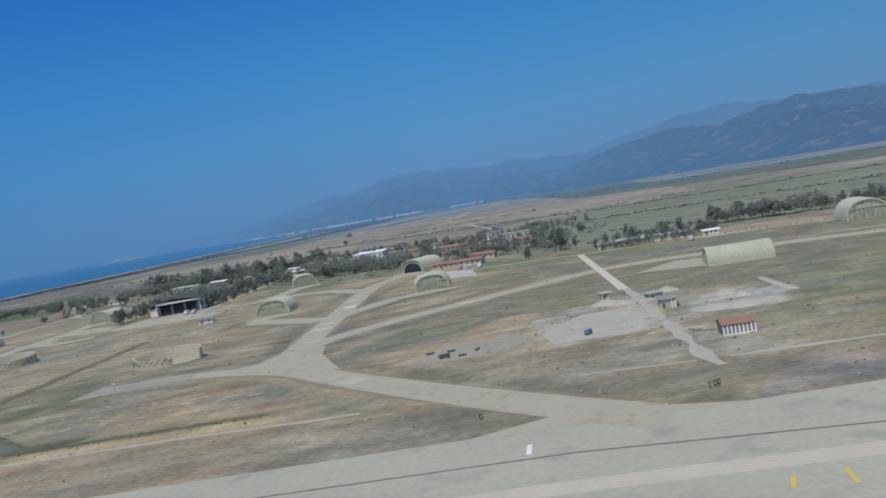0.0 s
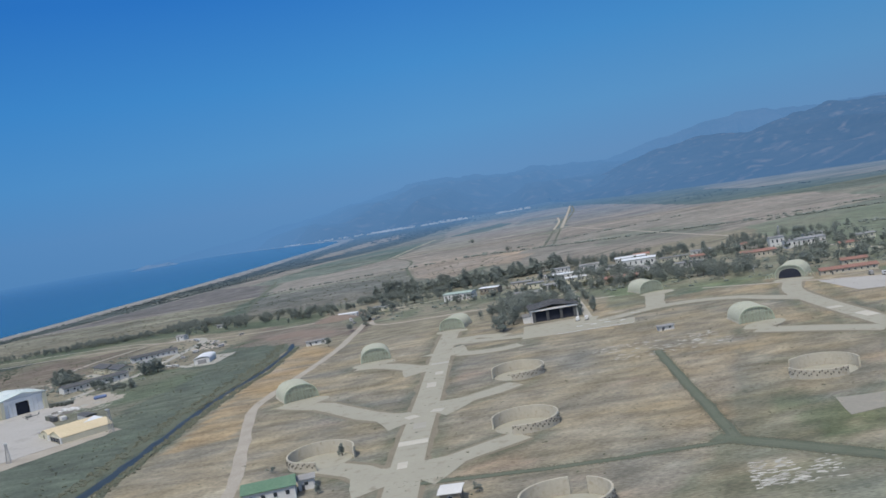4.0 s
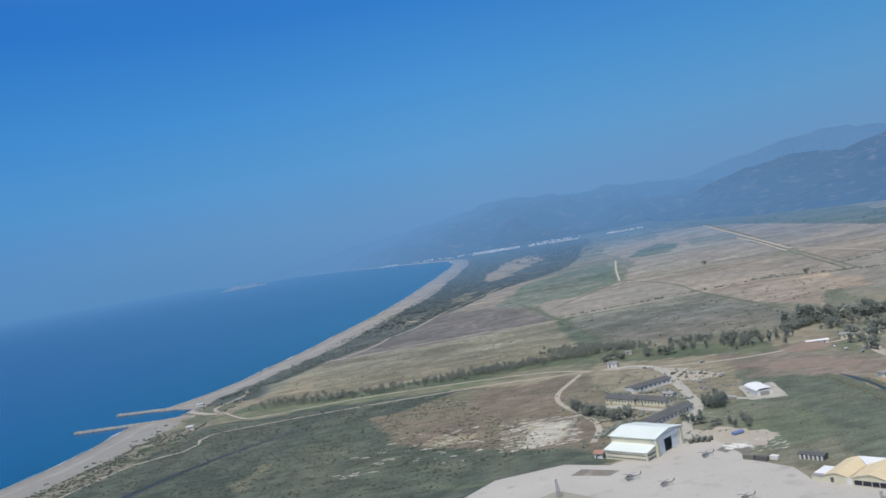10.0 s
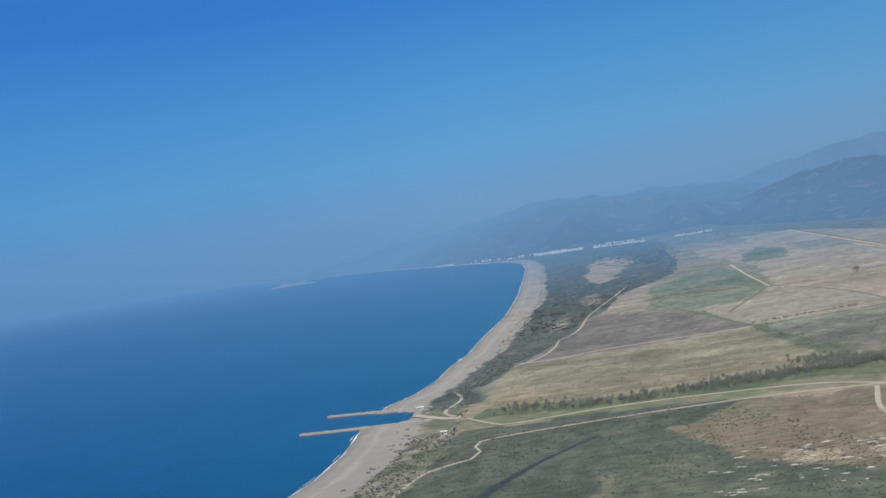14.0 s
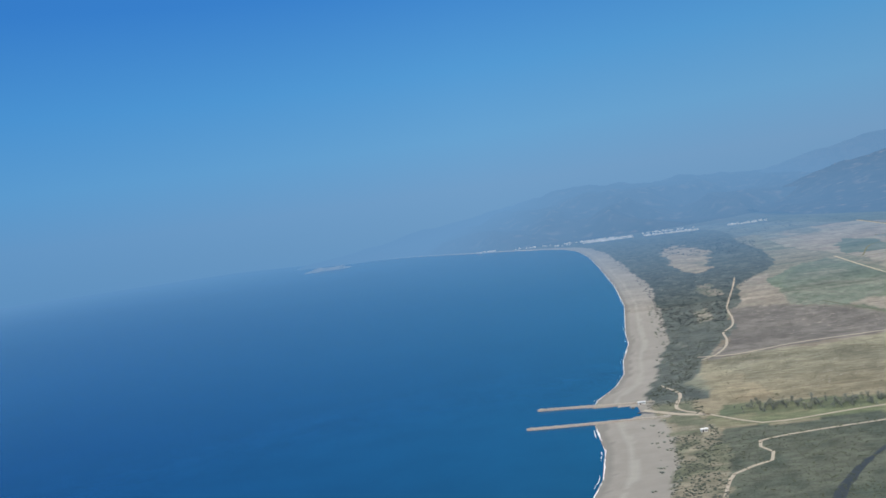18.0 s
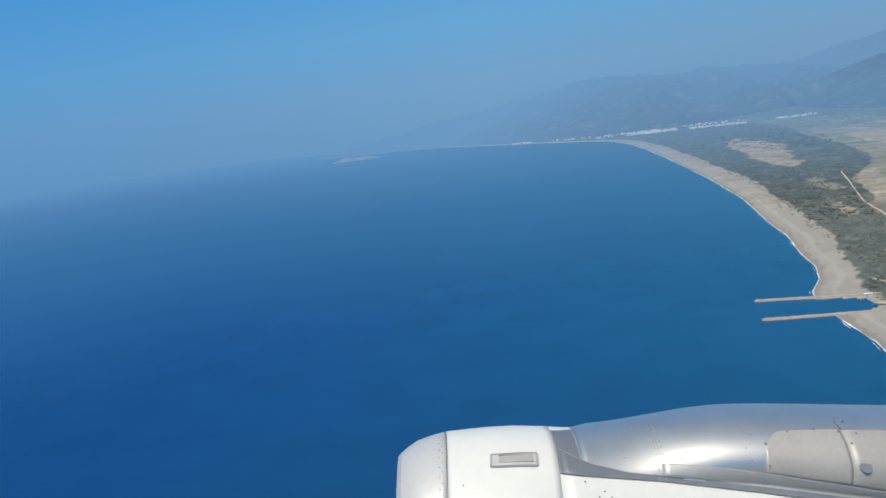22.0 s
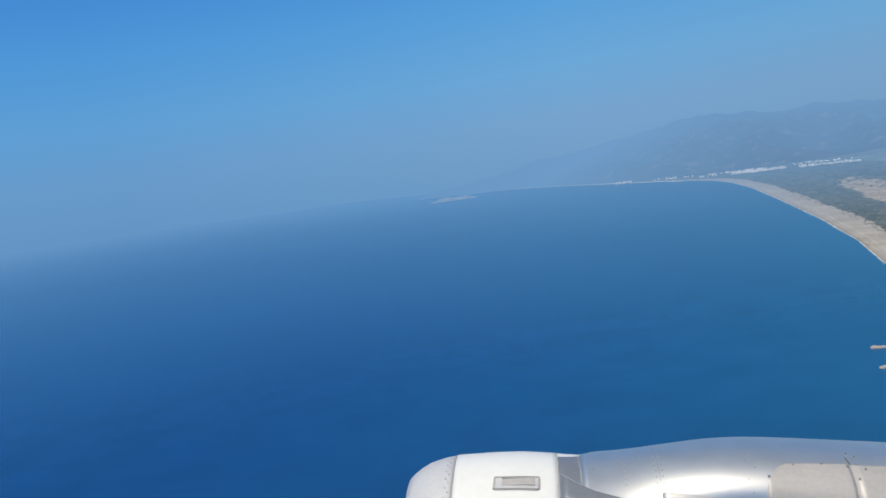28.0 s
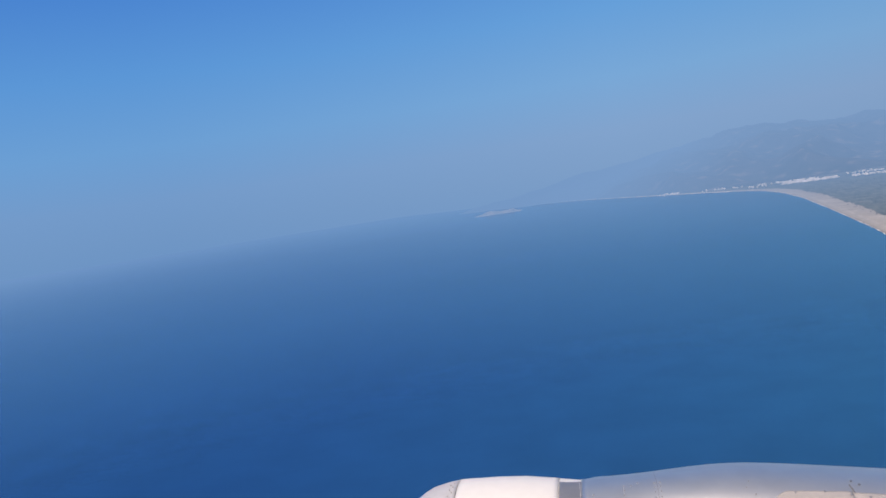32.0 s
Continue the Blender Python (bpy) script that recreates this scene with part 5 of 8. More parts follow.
def shelter(m, w=9.8, l=11.8, h=4.3, doors="closed", label="", wings=False):
    """An arched aircraft shelter; its mouth faces -y and its back +y."""
    e = base("aircraft_shelter", m, label or "pale green arched aircraft shelter with a steel truss front", "shelter", "aircraft shelters")
    seg, bays = 20, int(l / 0.7)
    verts, faces = [], []

    def arch(k, grow=0.0):
        a = math.pi * k / seg
        return ((w / 2 + grow) * math.copysign(abs(math.cos(a)) ** 0.8, math.cos(a)), (h + grow) * math.sin(a) ** 0.85)
    for i in range(bays + 1):
        for off in (0.0, 0.5):
            y = l * min(1, (i + off) / bays)
            g = 0.09 if off else 0.0
            verts += [(arch(k, g)[0], y, arch(k, g)[1]) for k in range(seg + 1)]
    rings = 2 * (bays + 1)
    for i in range(rings - 1):
        for k in range(seg):
            a = i * (seg + 1) + k
            faces.append((a, a + 1, a + seg + 2, a + seg + 1))
    shell = raw("shell", verts, faces, M["shelter"], e)
    sol = shell.modifiers.new("thick", 'SOLIDIFY')
    sol.thickness = 0.15

    def disc(y, t, inset=0.0):
        bm = bmesh.new()
        f = [bm.verts.new((arch(k, -inset)[0], y, max(0, arch(k, -inset)[1]))) for k in range(seg + 1)]
        b = [bm.verts.new((v.co.x, y + t, v.co.z)) for v in f]
        bm.faces.new(f)
        bm.faces.new(b[::-1])
        for k in range(seg):
            bm.faces.new((f[k], b[k], b[k + 1], f[k + 1]))
        bm.faces.new((f[-1], b[-1], b[0], f[0]))
        bmesh.ops.recalc_face_normals(bm, faces=bm.faces)
        return bm
    part("end_wall", disc(l - 0.3, 0.2, 0.1), M["shelter"], e)
    bm = bmesh.new()
    hoop = []
    for k in range(seg + 1):
        hoop.append([bm.verts.new((arch(k, g)[0], y, max(0.0, arch(k, g)[1]))) for g, y in ((-0.11, -0.29), (0.27, -0.29), (0.27, 0.09), (-0.11, 0.09))])
    for p, q in zip(hoop, hoop[1:]):
        for k in range(4):
            bm.faces.new((p[k], p[(k + 1) % 4], q[(k + 1) % 4], q[k]))
    bm.faces.new(hoop[0][::-1])
    bm.faces.new(hoop[-1])
    bmesh.ops.recalc_face_normals(bm, faces=bm.faces)
    part("mouth_arch", bm, M["truss"], e)
    if doors == "closed":
        part("door_backing", disc(0.16, 0.15, 0.12), M["recess"], e, "olive recess behind the door frame")
        n = 9
        for j in range(n + 1):
            x = -w / 2 + 0.3 + (w - 0.6) * j / n
            hh = h * max(0.05, 1 - (abs(x) / (w / 2)) ** 2.3) ** 0.5
            part("door_post", beam(bmesh.new(), (x, -0.06, 0), (x, -0.06, hh), 0.2), M["truss"], e)
            if j < n:
                x2 = x + (w - 0.6) / n
                h2 = h * max(0.05, 1 - (abs(x2) / (w / 2)) ** 2.3) ** 0.5
                low = min(hh, h2)
                if j % 2 == 0 and low > 1.2:
                    part("door_leaf", boxes((x + 0.14, 0.06, 0.1, x2 - 0.14, 0.15, low * 0.93)), M["shelter"], e)
                part("brace", beam(beam(bmesh.new(), (x, -0.1, low * 0.15), (x2, -0.1, low * 0.62), 0.12), (x2, -0.1, low * 0.15), (x, -0.1, low * 0.62), 0.12), M["truss"], e)
        part("lintel", boxes((-w / 2 + 0.5, -0.2, h * 0.60, w / 2 - 0.5, -0.04, h * 0.66)), M["truss"], e)
    else:
        part("front_wall", disc(0.16, 0.15, 0.12), M["recess"], e)
        # dark disc before the front wall, painting the shaded inside
        part("open_mouth", disc(0.08, 0.06, 1.15), M["dark"], e, "dark disc painted for the shade inside the mouth")
    if wings:
        for s in (-1, 1) if doors != "closed" else (1,):
            bm = bmesh.new()
            for j in range(3):
                x = s * (w / 2 + 0.9 + j * 1.3)
                beam(bm, (x, -0.2, 0), (x, -0.2, 2.2 - 0.5 * j), 0.18)
                if j:
                    beam(bm, (x - s * 1.3, -0.2, 0.3), (x, -0.2, 1.9 - 0.5 * j), 0.12)
                    beam(bm, (x - s * 1.3, -0.2, 2.2 - 0.5 * (j - 1)), (x, -0.2, 2.2 - 0.5 * j), 0.16)
                beam(bm, (x, -0.2, 1.8 - 0.5 * j), (x, 1.2, 0), 0.12)
            part("door_rail_frame", bm, M["truss"], e)
    for x in (-w / 2 - 0.35, w / 2 - 0.05):
        part("plinth", boxes((x, 0, 0.0, x + 0.4, l, 0.45)), M["wall_tan"], e)
    return e


main_shelter = shelter(place(-199.5, 240.5, 25))
for x, y, a in ((-183, 285, 8), (-158, 329, -14), (-77, 343, 14), (-66.5, 247, 0), (-18, 244, 0)):
    copy_thing(main_shelter, place(x, y, a))
shelter(place(-30, 320, -30), 10.2, 14, 4.6, "open", "pale green arched shelter standing open and dark inside", True)
shelter(place(49.7, 198.5, -97), 8.6, 14.5, 3.8, "closed", "long pale green arched shelter seen side-on")
shelter(place(106, 240, -10), 11, 15, 5.4, "closed", "pale green arched shelter by the far taxiway")


def ring_wall(m, rx, ry, gap0, gap1, h=2.35, split=None):
    """An open revetment: a ring of upright panels with a gap; angles in degrees."""
    e = base("revetment", m, "oval ring of tan concrete blast wall panels, open on one side", "revetment", "blast wall rings")
    n, t = 44, 0.36
    for k in range(n):
        a0, a1 = 360 * k / n, 360 * (k + 1) / n
        mid = (a0 + a1) / 2
        if (mid - gap0) % 360 < (gap1 - gap0) % 360 or (split and (mid - split[0]) % 360 < (split[1] - split[0]) % 360):
            continue
        lift = 0.45 * math.sin(radians(mid))
        pts = []
        for a, g in ((a0, 0), (a1, 0), (a1, t), (a0, t)):
            pts.append(((rx + g) * math.cos(radians(a)), (ry + g) * math.sin(radians(a))))
        part("wall_panel", prism(bmesh.new(), pts, 0, h + lift), M["wall_tan"], e)
        c = radians(mid)
        if 185 < mid < 355:
            for j in range(2):
                ang = radians(a0 + (a1 - a0) * (0.25 + 0.5 * j))
                bx, by = (rx + t + 0.03) * math.cos(ang), (ry + t + 0.03) * math.sin(ang)
                z = h * (0.30 + 0.36 * ((k * 7 + j * 5) % 4) / 3)
                part("vent", prism(bmesh.new(), [(bx - 0.14, by - 0.06), (bx + 0.14, by - 0.06), (bx + 0.14, by + 0.04), (bx - 0.14, by + 0.04)], z, z + 0.34), M["slot"], e)
    bm = bmesh.new()
    prism(bm, [((rx - 0.3) * math.cos(radians(a)), (ry - 0.3) * math.sin(radians(a))) for a in range(0, 360, 12)], 0.0, 0.09)
    part("floor", bm, M["taxi"], e)
    return e


ring_wall(place(-138, 176.5), 6.8, 5.6, 175, 245)
ring_wall(place(-137, 227), 6.8, 6.2, 180, 250)
ring_wall(place(-181, 173.5), 6.8, 5.8, 270, 350)
ring_wall(place(-74, 182), 7.2, 5.6, 295, 355, split=(140, 185))
ring_wall(place(-134.5, 128.5), 7.0, 5.0, 190, 235, split=(60, 85))


def window_row(e, x0, x1, y, z, w, h, n, face=-1, axis="x"):
    for k in range(n):
        c = x0 + (x1 - x0) * (k + 0.5) / n
        if axis == "x":
            fr = boxes((c - w / 2 - 0.06, y - 0.03, z - 0.06, c + w / 2 + 0.06, y + 0.03, z + h + 0.06))
            gl = boxes((c - w / 2, y - 0.05, z, c + w / 2, y + 0.05, z + h))
        else:
            fr = boxes((y - 0.03, c - w / 2 - 0.06, z - 0.06, y + 0.03, c + w / 2 + 0.06, z + h + 0.06))
            gl = boxes((y - 0.05, c - w / 2, z, y + 0.05, c + w / 2, z + h))
        win = part("window", fr, M["white_wall"], e)
        part("pane", gl, M["glass"], win)


def house(name, m, w, l, h, rise, wall, roof, label, category="building", group="", wins=3, over=0.35, door=True):
    """A gabled building, centred at m; the ridge runs along x."""
    e = base(name, m, label, category, group)
    part("wall", boxes((-w / 2, -l / 2, 0, w / 2, l / 2, h)), wall, e)
    bm = bmesh.new()
    a, b = w / 2 + over, l / 2 + over
    t = 0.14
    for lift in (0, t):
        rows = [(-a, -b, h - 0.02), (a, -b, h - 0.02), (a, 0, h + rise), (-a, 0, h + rise), (a, b, h - 0.02), (-a, b, h - 0.02)]
        vs = [bm.verts.new((x, y, z + lift)) for x, y, z in rows]
        bm.faces.new((vs[0], vs[1], vs[2], vs[3]))
        bm.faces.new((vs[3], vs[2], vs[4], vs[5]))
        if lift == 0:
            low = vs
    for i, j in ((0, 1), (1, 2), (2, 4), (4, 5), (5, 3), (3, 0)):
        bm.faces.new((low[i], low[j], vs[j], vs[i]))
    bmesh.ops.recalc_face_normals(bm, faces=bm.faces)
    part("roof", bm, roof, e)
    if rise > 0.15:
        bm = bmesh.new()
        for s in (-1, 1):
            tri = [(s * (w / 2 - 0.05), -l / 2, h), (s * (w / 2 - 0.05), l / 2, h), (s * (w / 2 - 0.05), 0, h + rise * 0.95)]
            bm.faces.new([bm.verts.new(q) for q in tri])
        part("gable", bm, wall, e)
    if wins:
        zz, hh = (h * 0.45, h * 0.32)
        window_row(e, -w / 2 + 0.3, w / 2 - 0.3, -l / 2 - 0.02, zz, min(0.7, w / wins * 0.5), hh, wins)
        window_row(e, -l / 2 + 0.3, l / 2 - 0.3, w / 2 + 0.02, zz, 0.6, hh, max(1, int(l / 3)), axis="y")
    if door:
        part("door", boxes((-w * 0.31, -l / 2 - 0.06, 0, -w * 0.31 + 0.55, -l / 2 + 0.02, min(1.1, h * 0.6))), M["slate"], e)
    return e


# dark hangar on the forecourt
e = base("dark_hangar", place(-119, 311, 0), "large hangar with a dark roof and an open dark front", "hangar")
bm = bmesh.new()
for x0, x1 in ((-8.6, -8.2), (8.2, 8.6)):
    box(bm, x0, 0, 0, x1, 14, 4.6)
box(bm, -8.6, 13.6, 0, 8.6, 14, 4.6)
part("wall", bm, M["white_wall"], e)
# dark sheet behind the mouth paints the hangar's unlit inside
part("interior", boxes((-8.1, 1.2, 0, 8.1, 1.4, 4.4)), M["dark"], e, "dark panel painted for the shade inside the hangar")
part("lintel", boxes((-8.8, -0.3, 4.1, 8.8, 0.2, 4.75)), M["white_wall"], e)
bm = bmesh.new()
for a, b, z0, z1 in ((-9.2, 0, 4.7, 5.9), (0, 9.2, 5.9, 4.7)):
    vs = [bm.verts.new(q) for q in ((a, -0.6, z0), (b, -0.6, z1), (b, 14.4, z1), (a, 14.4, z0), (a, -0.6, z0 + 0.18), (b, -0.6, z1 + 0.18), (b, 14.4, z1 + 0.18), (a, 14.4, z0 + 0.18))]
    for q in ((0, 3, 2, 1), (4, 5, 6, 7), (0, 1, 5, 4), (1, 2, 6, 5), (2, 3, 7, 6), (3, 0, 4, 7)):
        bm.faces.new([vs[i] for i in q])
part("roof", bm, M["slate"], e)
for k in range(9):
    y = 0.6 + k * 1.6
    part("roof_seam", beam(beam(bmesh.new(), (-9.2, y, 4.92), (0, y, 6.12), 0.1), (0, y, 6.12), (9.2, y, 4.92), 0.1), M["slate"], e)
part("annexe", boxes((-11.6, 1.5, 0, -8.7, 9, 2.4), bevel=0.05), M["white_wall"], e, "low white lean-to")
part("annexe_roof", boxes((-11.8, 1.3, 2.4, -8.65, 9.2, 2.55)), M["grey_roof"], e)
for x in (-7.5, -2.5, 2.5, 7.5):
    part("door_leaf", boxes((x - 0.5, 0.25, 0, x + 0.5, 0.45, 4.1)), M["slate"], e)

# white helicopter hangar
e = base("white_hangar", place(-312.4, 294.6, 48), "big white hangar with a low pitched roof and tall sliding doors", "hangar")
W2, L2, H2 = 8.0, 18.0, 6.2
bm = bmesh.new()
box(bm, -W2, 0.4, 0, -W2 + 0.3, L2, H2)
box(bm, W2 - 0.3, 0.4, 0, W2, L2, H2)
box(bm, -W2, L2 - 0.3, 0, W2, L2, H2)
part("wall", bm, M["cream"], e)
for x0, x1 in ((-W2, -2.6), (1.8, W2)):
    n = 4
    for k in range(n):
        a, b = x0 + (x1 - x0) * k / n, x0 + (x1 - x0) * (k + 1) / n
        part("door_leaf", boxes((a + 0.04, 0.1 + 0.08 * (k % 2), 0, b - 0.04, 0.3 + 0.08 * (k % 2), 4.7)), M["white"], e)
# dark sheet behind the doors paints the unlit inside
part("opening", boxes((-2.6, 1.0, 0, 1.8, 1.2, 4.7)), M["dark"], e, "dark panel painted for the shade between the open doors")
part("fascia", boxes((-W2 - 0.1, -0.15, 4.7, W2 + 0.1, 0.45, 6.1)), M["white"], e)
bm = bmesh.new()
for s in (-1, 1):
    q = [(s * (W2 + 0.5), -0.6, H2), (0, -0.6, H2 + 1.5), (0, L2 + 0.4, H2 + 1.5), (s * (W2 + 0.5), L2 + 0.4, H2)]
    lo = [bm.verts.new(v) for v in q]
    hi = [bm.verts.new((x, y, z + 0.2)) for x, y, z in q]
    bm.faces.new(lo)
    bm.faces.new(hi)
    for k in range(4):
        bm.faces.new((lo[k], lo[(k + 1) % 4], hi[(k + 1) % 4], hi[k]))
bmesh.ops.recalc_face_normals(bm, faces=bm.faces)
part("roof", bm, M["mint_roof"], e)
bm = bmesh.new()
for y in (0.0, L2 - 0.1):
    bm.faces.new([bm.verts.new(v) for v in ((-W2, y, H2), (W2, y, H2), (0, y, H2 + 1.5))])
part("gable", bm, M["white"], e)
for k in range(1, 10):
    y = L2 * k / 10
    part("roof_seam", beam(beam(bmesh.new(), (-W2 - 0.5, y, H2 + 0.22), (0, y, H2 + 1.72), 0.08), (0, y, H2 + 1.72), (W2 + 0.5, y, H2 + 0.22), 0.08), M["mint_roof"], e)
for x in (-W2, W2 - 1.3):
    part("stair_tower", boxes((x, -0.5, 0, x + 1.3, 1.2, 6.2), bevel=0.05), M["cream"], e)
part("annexe", boxes((-W2 - 5.4, 0.2, 0, -W2, 17, 3.0), bevel=0.04), M["cream"], e, "cream two-storey annexe")
bm = boxes((-W2 - 5.7, -0.1, 3.02, -W2, 17.3, 3.22))
for v in bm.verts:
    v.co.z += 1.1 if v.co.x > -W2 - 1 else 0.0
part("annexe_roof", bm, M["mint_roof"], e)
bm = bmesh.new()
for y in (0.25, 16.95):
    bm.faces.new([bm.verts.new(v) for v in ((-W2 - 5.4, y, 3.0), (-W2, y, 3.0), (-W2, y, 4.1))])
part("annexe_gable", bm, M["cream"], e)
for z in (0.5, 1.8):
    window_row(e, -W2 - 5.0, -W2 - 0.4, 0.18, z, 0.5, 0.6, 7)
    window_row(e, 0.6, 16.6, -W2 - 5.42, z, 0.55, 0.6, 16, axis="y")

# twin tan hangar
e = base("tan_hangar", place(-274.6, 240.0, -44.6) @ Matrix.Diagonal((1.0, 0.87, 1.0, 1)), "twin sandy-roofed hangar with low cream walls and a wide dark door", "hangar")
for x, w, eave, top in ((-7.3, 7.0, 1.7, 2.75), (-0.1, 10.7, 1.7, 3.15)):
    part("wall", boxes((x, 0, 0, x + w, 0.25, eave)), M["cream"], e)
    part("wall", boxes((x, 16.6, 0, x + w, 16.85, eave)), M["cream"], e)
    arc = [(x + w * (0.5 - 0.5 * math.cos(math.pi * k / 10)), eave + (top - eave) * (1 - abs(math.cos(math.pi * k / 10)) ** 1.25)) for k in range(11)]
    bm = bmesh.new()
    rows = [[bm.verts.new((px, y, pz + lift)) for px, pz in arc] for y, lift in ((-0.25, 0), (17.1, 0), (17.1, 0.14), (-0.25, 0.14))]
    for a, b in ((0, 1), (1, 2), (2, 3), (3, 0)):
        for k in range(10):
            bm.faces.new((rows[a][k], rows[a][k + 1], rows[b][k + 1], rows[b][k]))
    bmesh.ops.recalc_face_normals(bm, faces=bm.faces)
    part("roof", bm, M["tan_roof"], e)
    bm = bmesh.new()
    for y in (0.1, 16.7):
        bm.faces.new([bm.verts.new((px, y, pz)) for px, pz in arc])
    part("gable", bm, M["cream"], e)
    for j in (1, 2, 3):
        y = 17 * j / 4
        bm = bmesh.new()
        for (x0, z0), (x1, z1) in zip(arc, arc[1:]):
            beam(bm, (x0, y, z0 + 0.14), (x1, y, z1 + 0.14), 0.05)
        part("roof_rib", bm, M["tan_roof"], e)
part("wall", boxes((-7.3, 0.25, 0, -7.1, 16.6, 1.7)), M["cream"], e)
part("wall", boxes((10.4, 0.25, 0, 10.6, 16.6, 1.7)), M["cream"], e)
# dark panel on the solid wall paints the shade of an open door
part("door_slot", boxes((1.0, -0.06, 0.1, 9.2, 0.02, 1.35)), M["dark"], e, "wide dark panel painted for the shade inside the door")
for x in (3.2, 5.6, 7.6):
    part("door_post", boxes((x - 0.08, -0.12, 0, x + 0.08, -0.05, 1.4)), M["cream"], e)
part("pier", boxes((-0.9, -0.35, 0, 0.5, 0.0, 1.75), bevel=0.03), M["white_wall"], e)
part("pier", boxes((9.5, -0.35, 0, 10.7, 0.0, 1.75), bevel=0.03), M["white_wall"], e)
part("annexe", boxes((-10.7, 0.1, 0, -7.35, 9.5, 1.35), bevel=0.03), M["cream"], e, "low cream side annexe")
part("annexe_roof", boxes((-10.9, 2.4, 1.35, -7.32, 9.7, 1.5)), M["white"], e, "flat white roof")
part("annexe_roof", boxes((-10.9, -0.1, 1.35, -7.32, 2.2, 1.47)), M["grey_roof"], e)
part("door", boxes((-5.4, -0.06, 0, -4.5, 0.02, 1.4)), M["slate"], e)
bm = bmesh.new()
lo = [bm.verts.new(v) for v in ((-3.8, 16.9, 1.8), (4.8, 16.9, 1.8), (0.2, 11.5, 1.8))]
hi = [bm.verts.new(v) for v in ((-3.8, 16.9, 3.0), (4.8, 16.9, 3.1), (0.2, 11.5, 2.5))]
bm.faces.new(lo)
bm.faces.new(hi)
for k in range(3):
    bm.faces.new((lo[k], lo[(k + 1) % 3], hi[(k + 1) % 3], hi[k]))
bmesh.ops.recalc_face_normals(bm, faces=bm.faces)
part("valley_roof", bm, M["white"], e, "white roof between the two vaults")

# small white hangar on its pad
e = base("small_hangar", place(-265, 348.5, 6) @ Matrix.Diagonal((1.05, 1.5, 1.0, 1)), "small white hangar with a curved roof on a pale pad", "hangar")
for k in range(5):
    y = k * 2.0
    part("column", beam(bmesh.new(), (-3.0, y, 0), (-3.0, y, 2.0), 0.2), M["white"], e)
    part("column", beam(bmesh.new(), (3.0, y, 0), (3.0, y, 2.0), 0.2), M["white"], e)
bm = bmesh.new()
vs = [[bm.verts.new((3.3 * math.cos(math.pi * k / 8), y, 2.0 + 0.9 * math.sin(math.pi * k / 8) + g)) for k in range(9)] for y, g in ((-0.3, 0), (8.4, 0), (8.4, 0.12), (-0.3, 0.12))]
for a, b in ((0, 1), (1, 2), (2, 3), (3, 0)):
    for k in range(8):
        bm.faces.new((vs[a][k], vs[a][k + 1], vs[b][k + 1], vs[b][k]))
bmesh.ops.recalc_face_normals(bm, faces=bm.faces)
part("roof", bm, M["white"], e)
part("back_wall", boxes((-3.0, 7.9, 0, 3.0, 8.1, 2.0)), M["white_wall"], e)
part("front_wall", boxes((-2.9, -0.05, 0, 2.9, 0.1, 2.35)), M["white_wall"], e)
for x in (-3.05, 2.9):
    part("side_wall", boxes((x, 0, 0.1, x + 0.15, 8, 2.0)), M["white_wall"], e)
part("hangar_door", boxes((-1.7, -0.14, 0, 1.7, -0.05, 1.7)), M["grey_roof"], e)

# camp buildings by the helicopter hangar
house("barracks", place(-317.3, 372.3, -48), 16, 6.4, 2.5, 1.0, M["cream"], M["slate"], "cream barracks with a dark roof among trees", "barracks", "camp buildings", 9)
house("barracks", place(-305.9, 361.4, -48), 14.5, 6.4, 2.5, 1.0, M["cream"], M["slate"], "cream barracks wing with a dark roof", "barracks", "camp buildings", 8)
house("store_shed", place(-305.8, 335.8, 44), 26, 6.4, 2.3, 0.8, M["white_wall"], M["slate"], "long low shed with a dark roof", "shed", "camp buildings", 10)
house("mess_hall", place(-303.5, 393.5, 30), 21, 6.5, 2.3, 0.8, M["white_wall"], M["slate"], "long hall with a dark roof behind the barracks", "hall", "camp buildings", 8)
house("garden_hut", place(-298.5, 371.5, -40), 5, 3.4, 1.6, 0.4, M["white_wall"], M["grey_roof"], "small pale hut beside the barracks", "hut", "", 2)
# solid dark walls paint the shade inside this open shed
e = house("open_shed", place(-275.4, 265.5, -44), 7.4, 3.0, 1.45, 0.3, M["plot"], M["slate"], "dark-roofed open shed with white pillars", "shed", "", 0, door=False)
for k in range(6):
    part("pillar", boxes((-3.5 + 1.32 * k, -1.85, 0, -3.1 + 1.32 * k, -1.5, 1.42)), M["white"], e)
house("guard_hut", place(-335.5, 298.5, -38), 3.4, 2.6, 1.6, 0.8, M["white_wall"], M["red_tile"], "small hut with a red tiled roof", "hut", "", 1)
house("field_hut", place(-216, 350, 4), 8.5, 3.4, 1.7, 0.2, M["white_wall"], M["grey_roof"], "low white hut by the perimeter road", "hut", "", 3)
house("green_roof_house", place(-187, 154, 12), 9.5, 5.5, 2.6, 1.1, M["white_wall"], M["green_roof"], "house with a green pitched roof", "house", "", 4)
house("porch_hut", place(-181, 158, 12), 3, 3, 2.0, 0.5, M["white_wall"], M["grey_roof"], "small white hut beside the green-roofed house", "hut", "", 1)
house("pump_hut", place(-152.5, 138.5, -5), 3.4, 4.0, 2.0, 0.15, M["wall_brown"], M["white_wall"], "small flat-roofed pump hut", "hut", "", 1)
house("white_hut", place(-90.5, 257.5, 5), 4.6, 2.4, 1.3, 0.1, M["white_wall"], M["grey_roof"], "small white hut in the grass", "hut", "", 2)

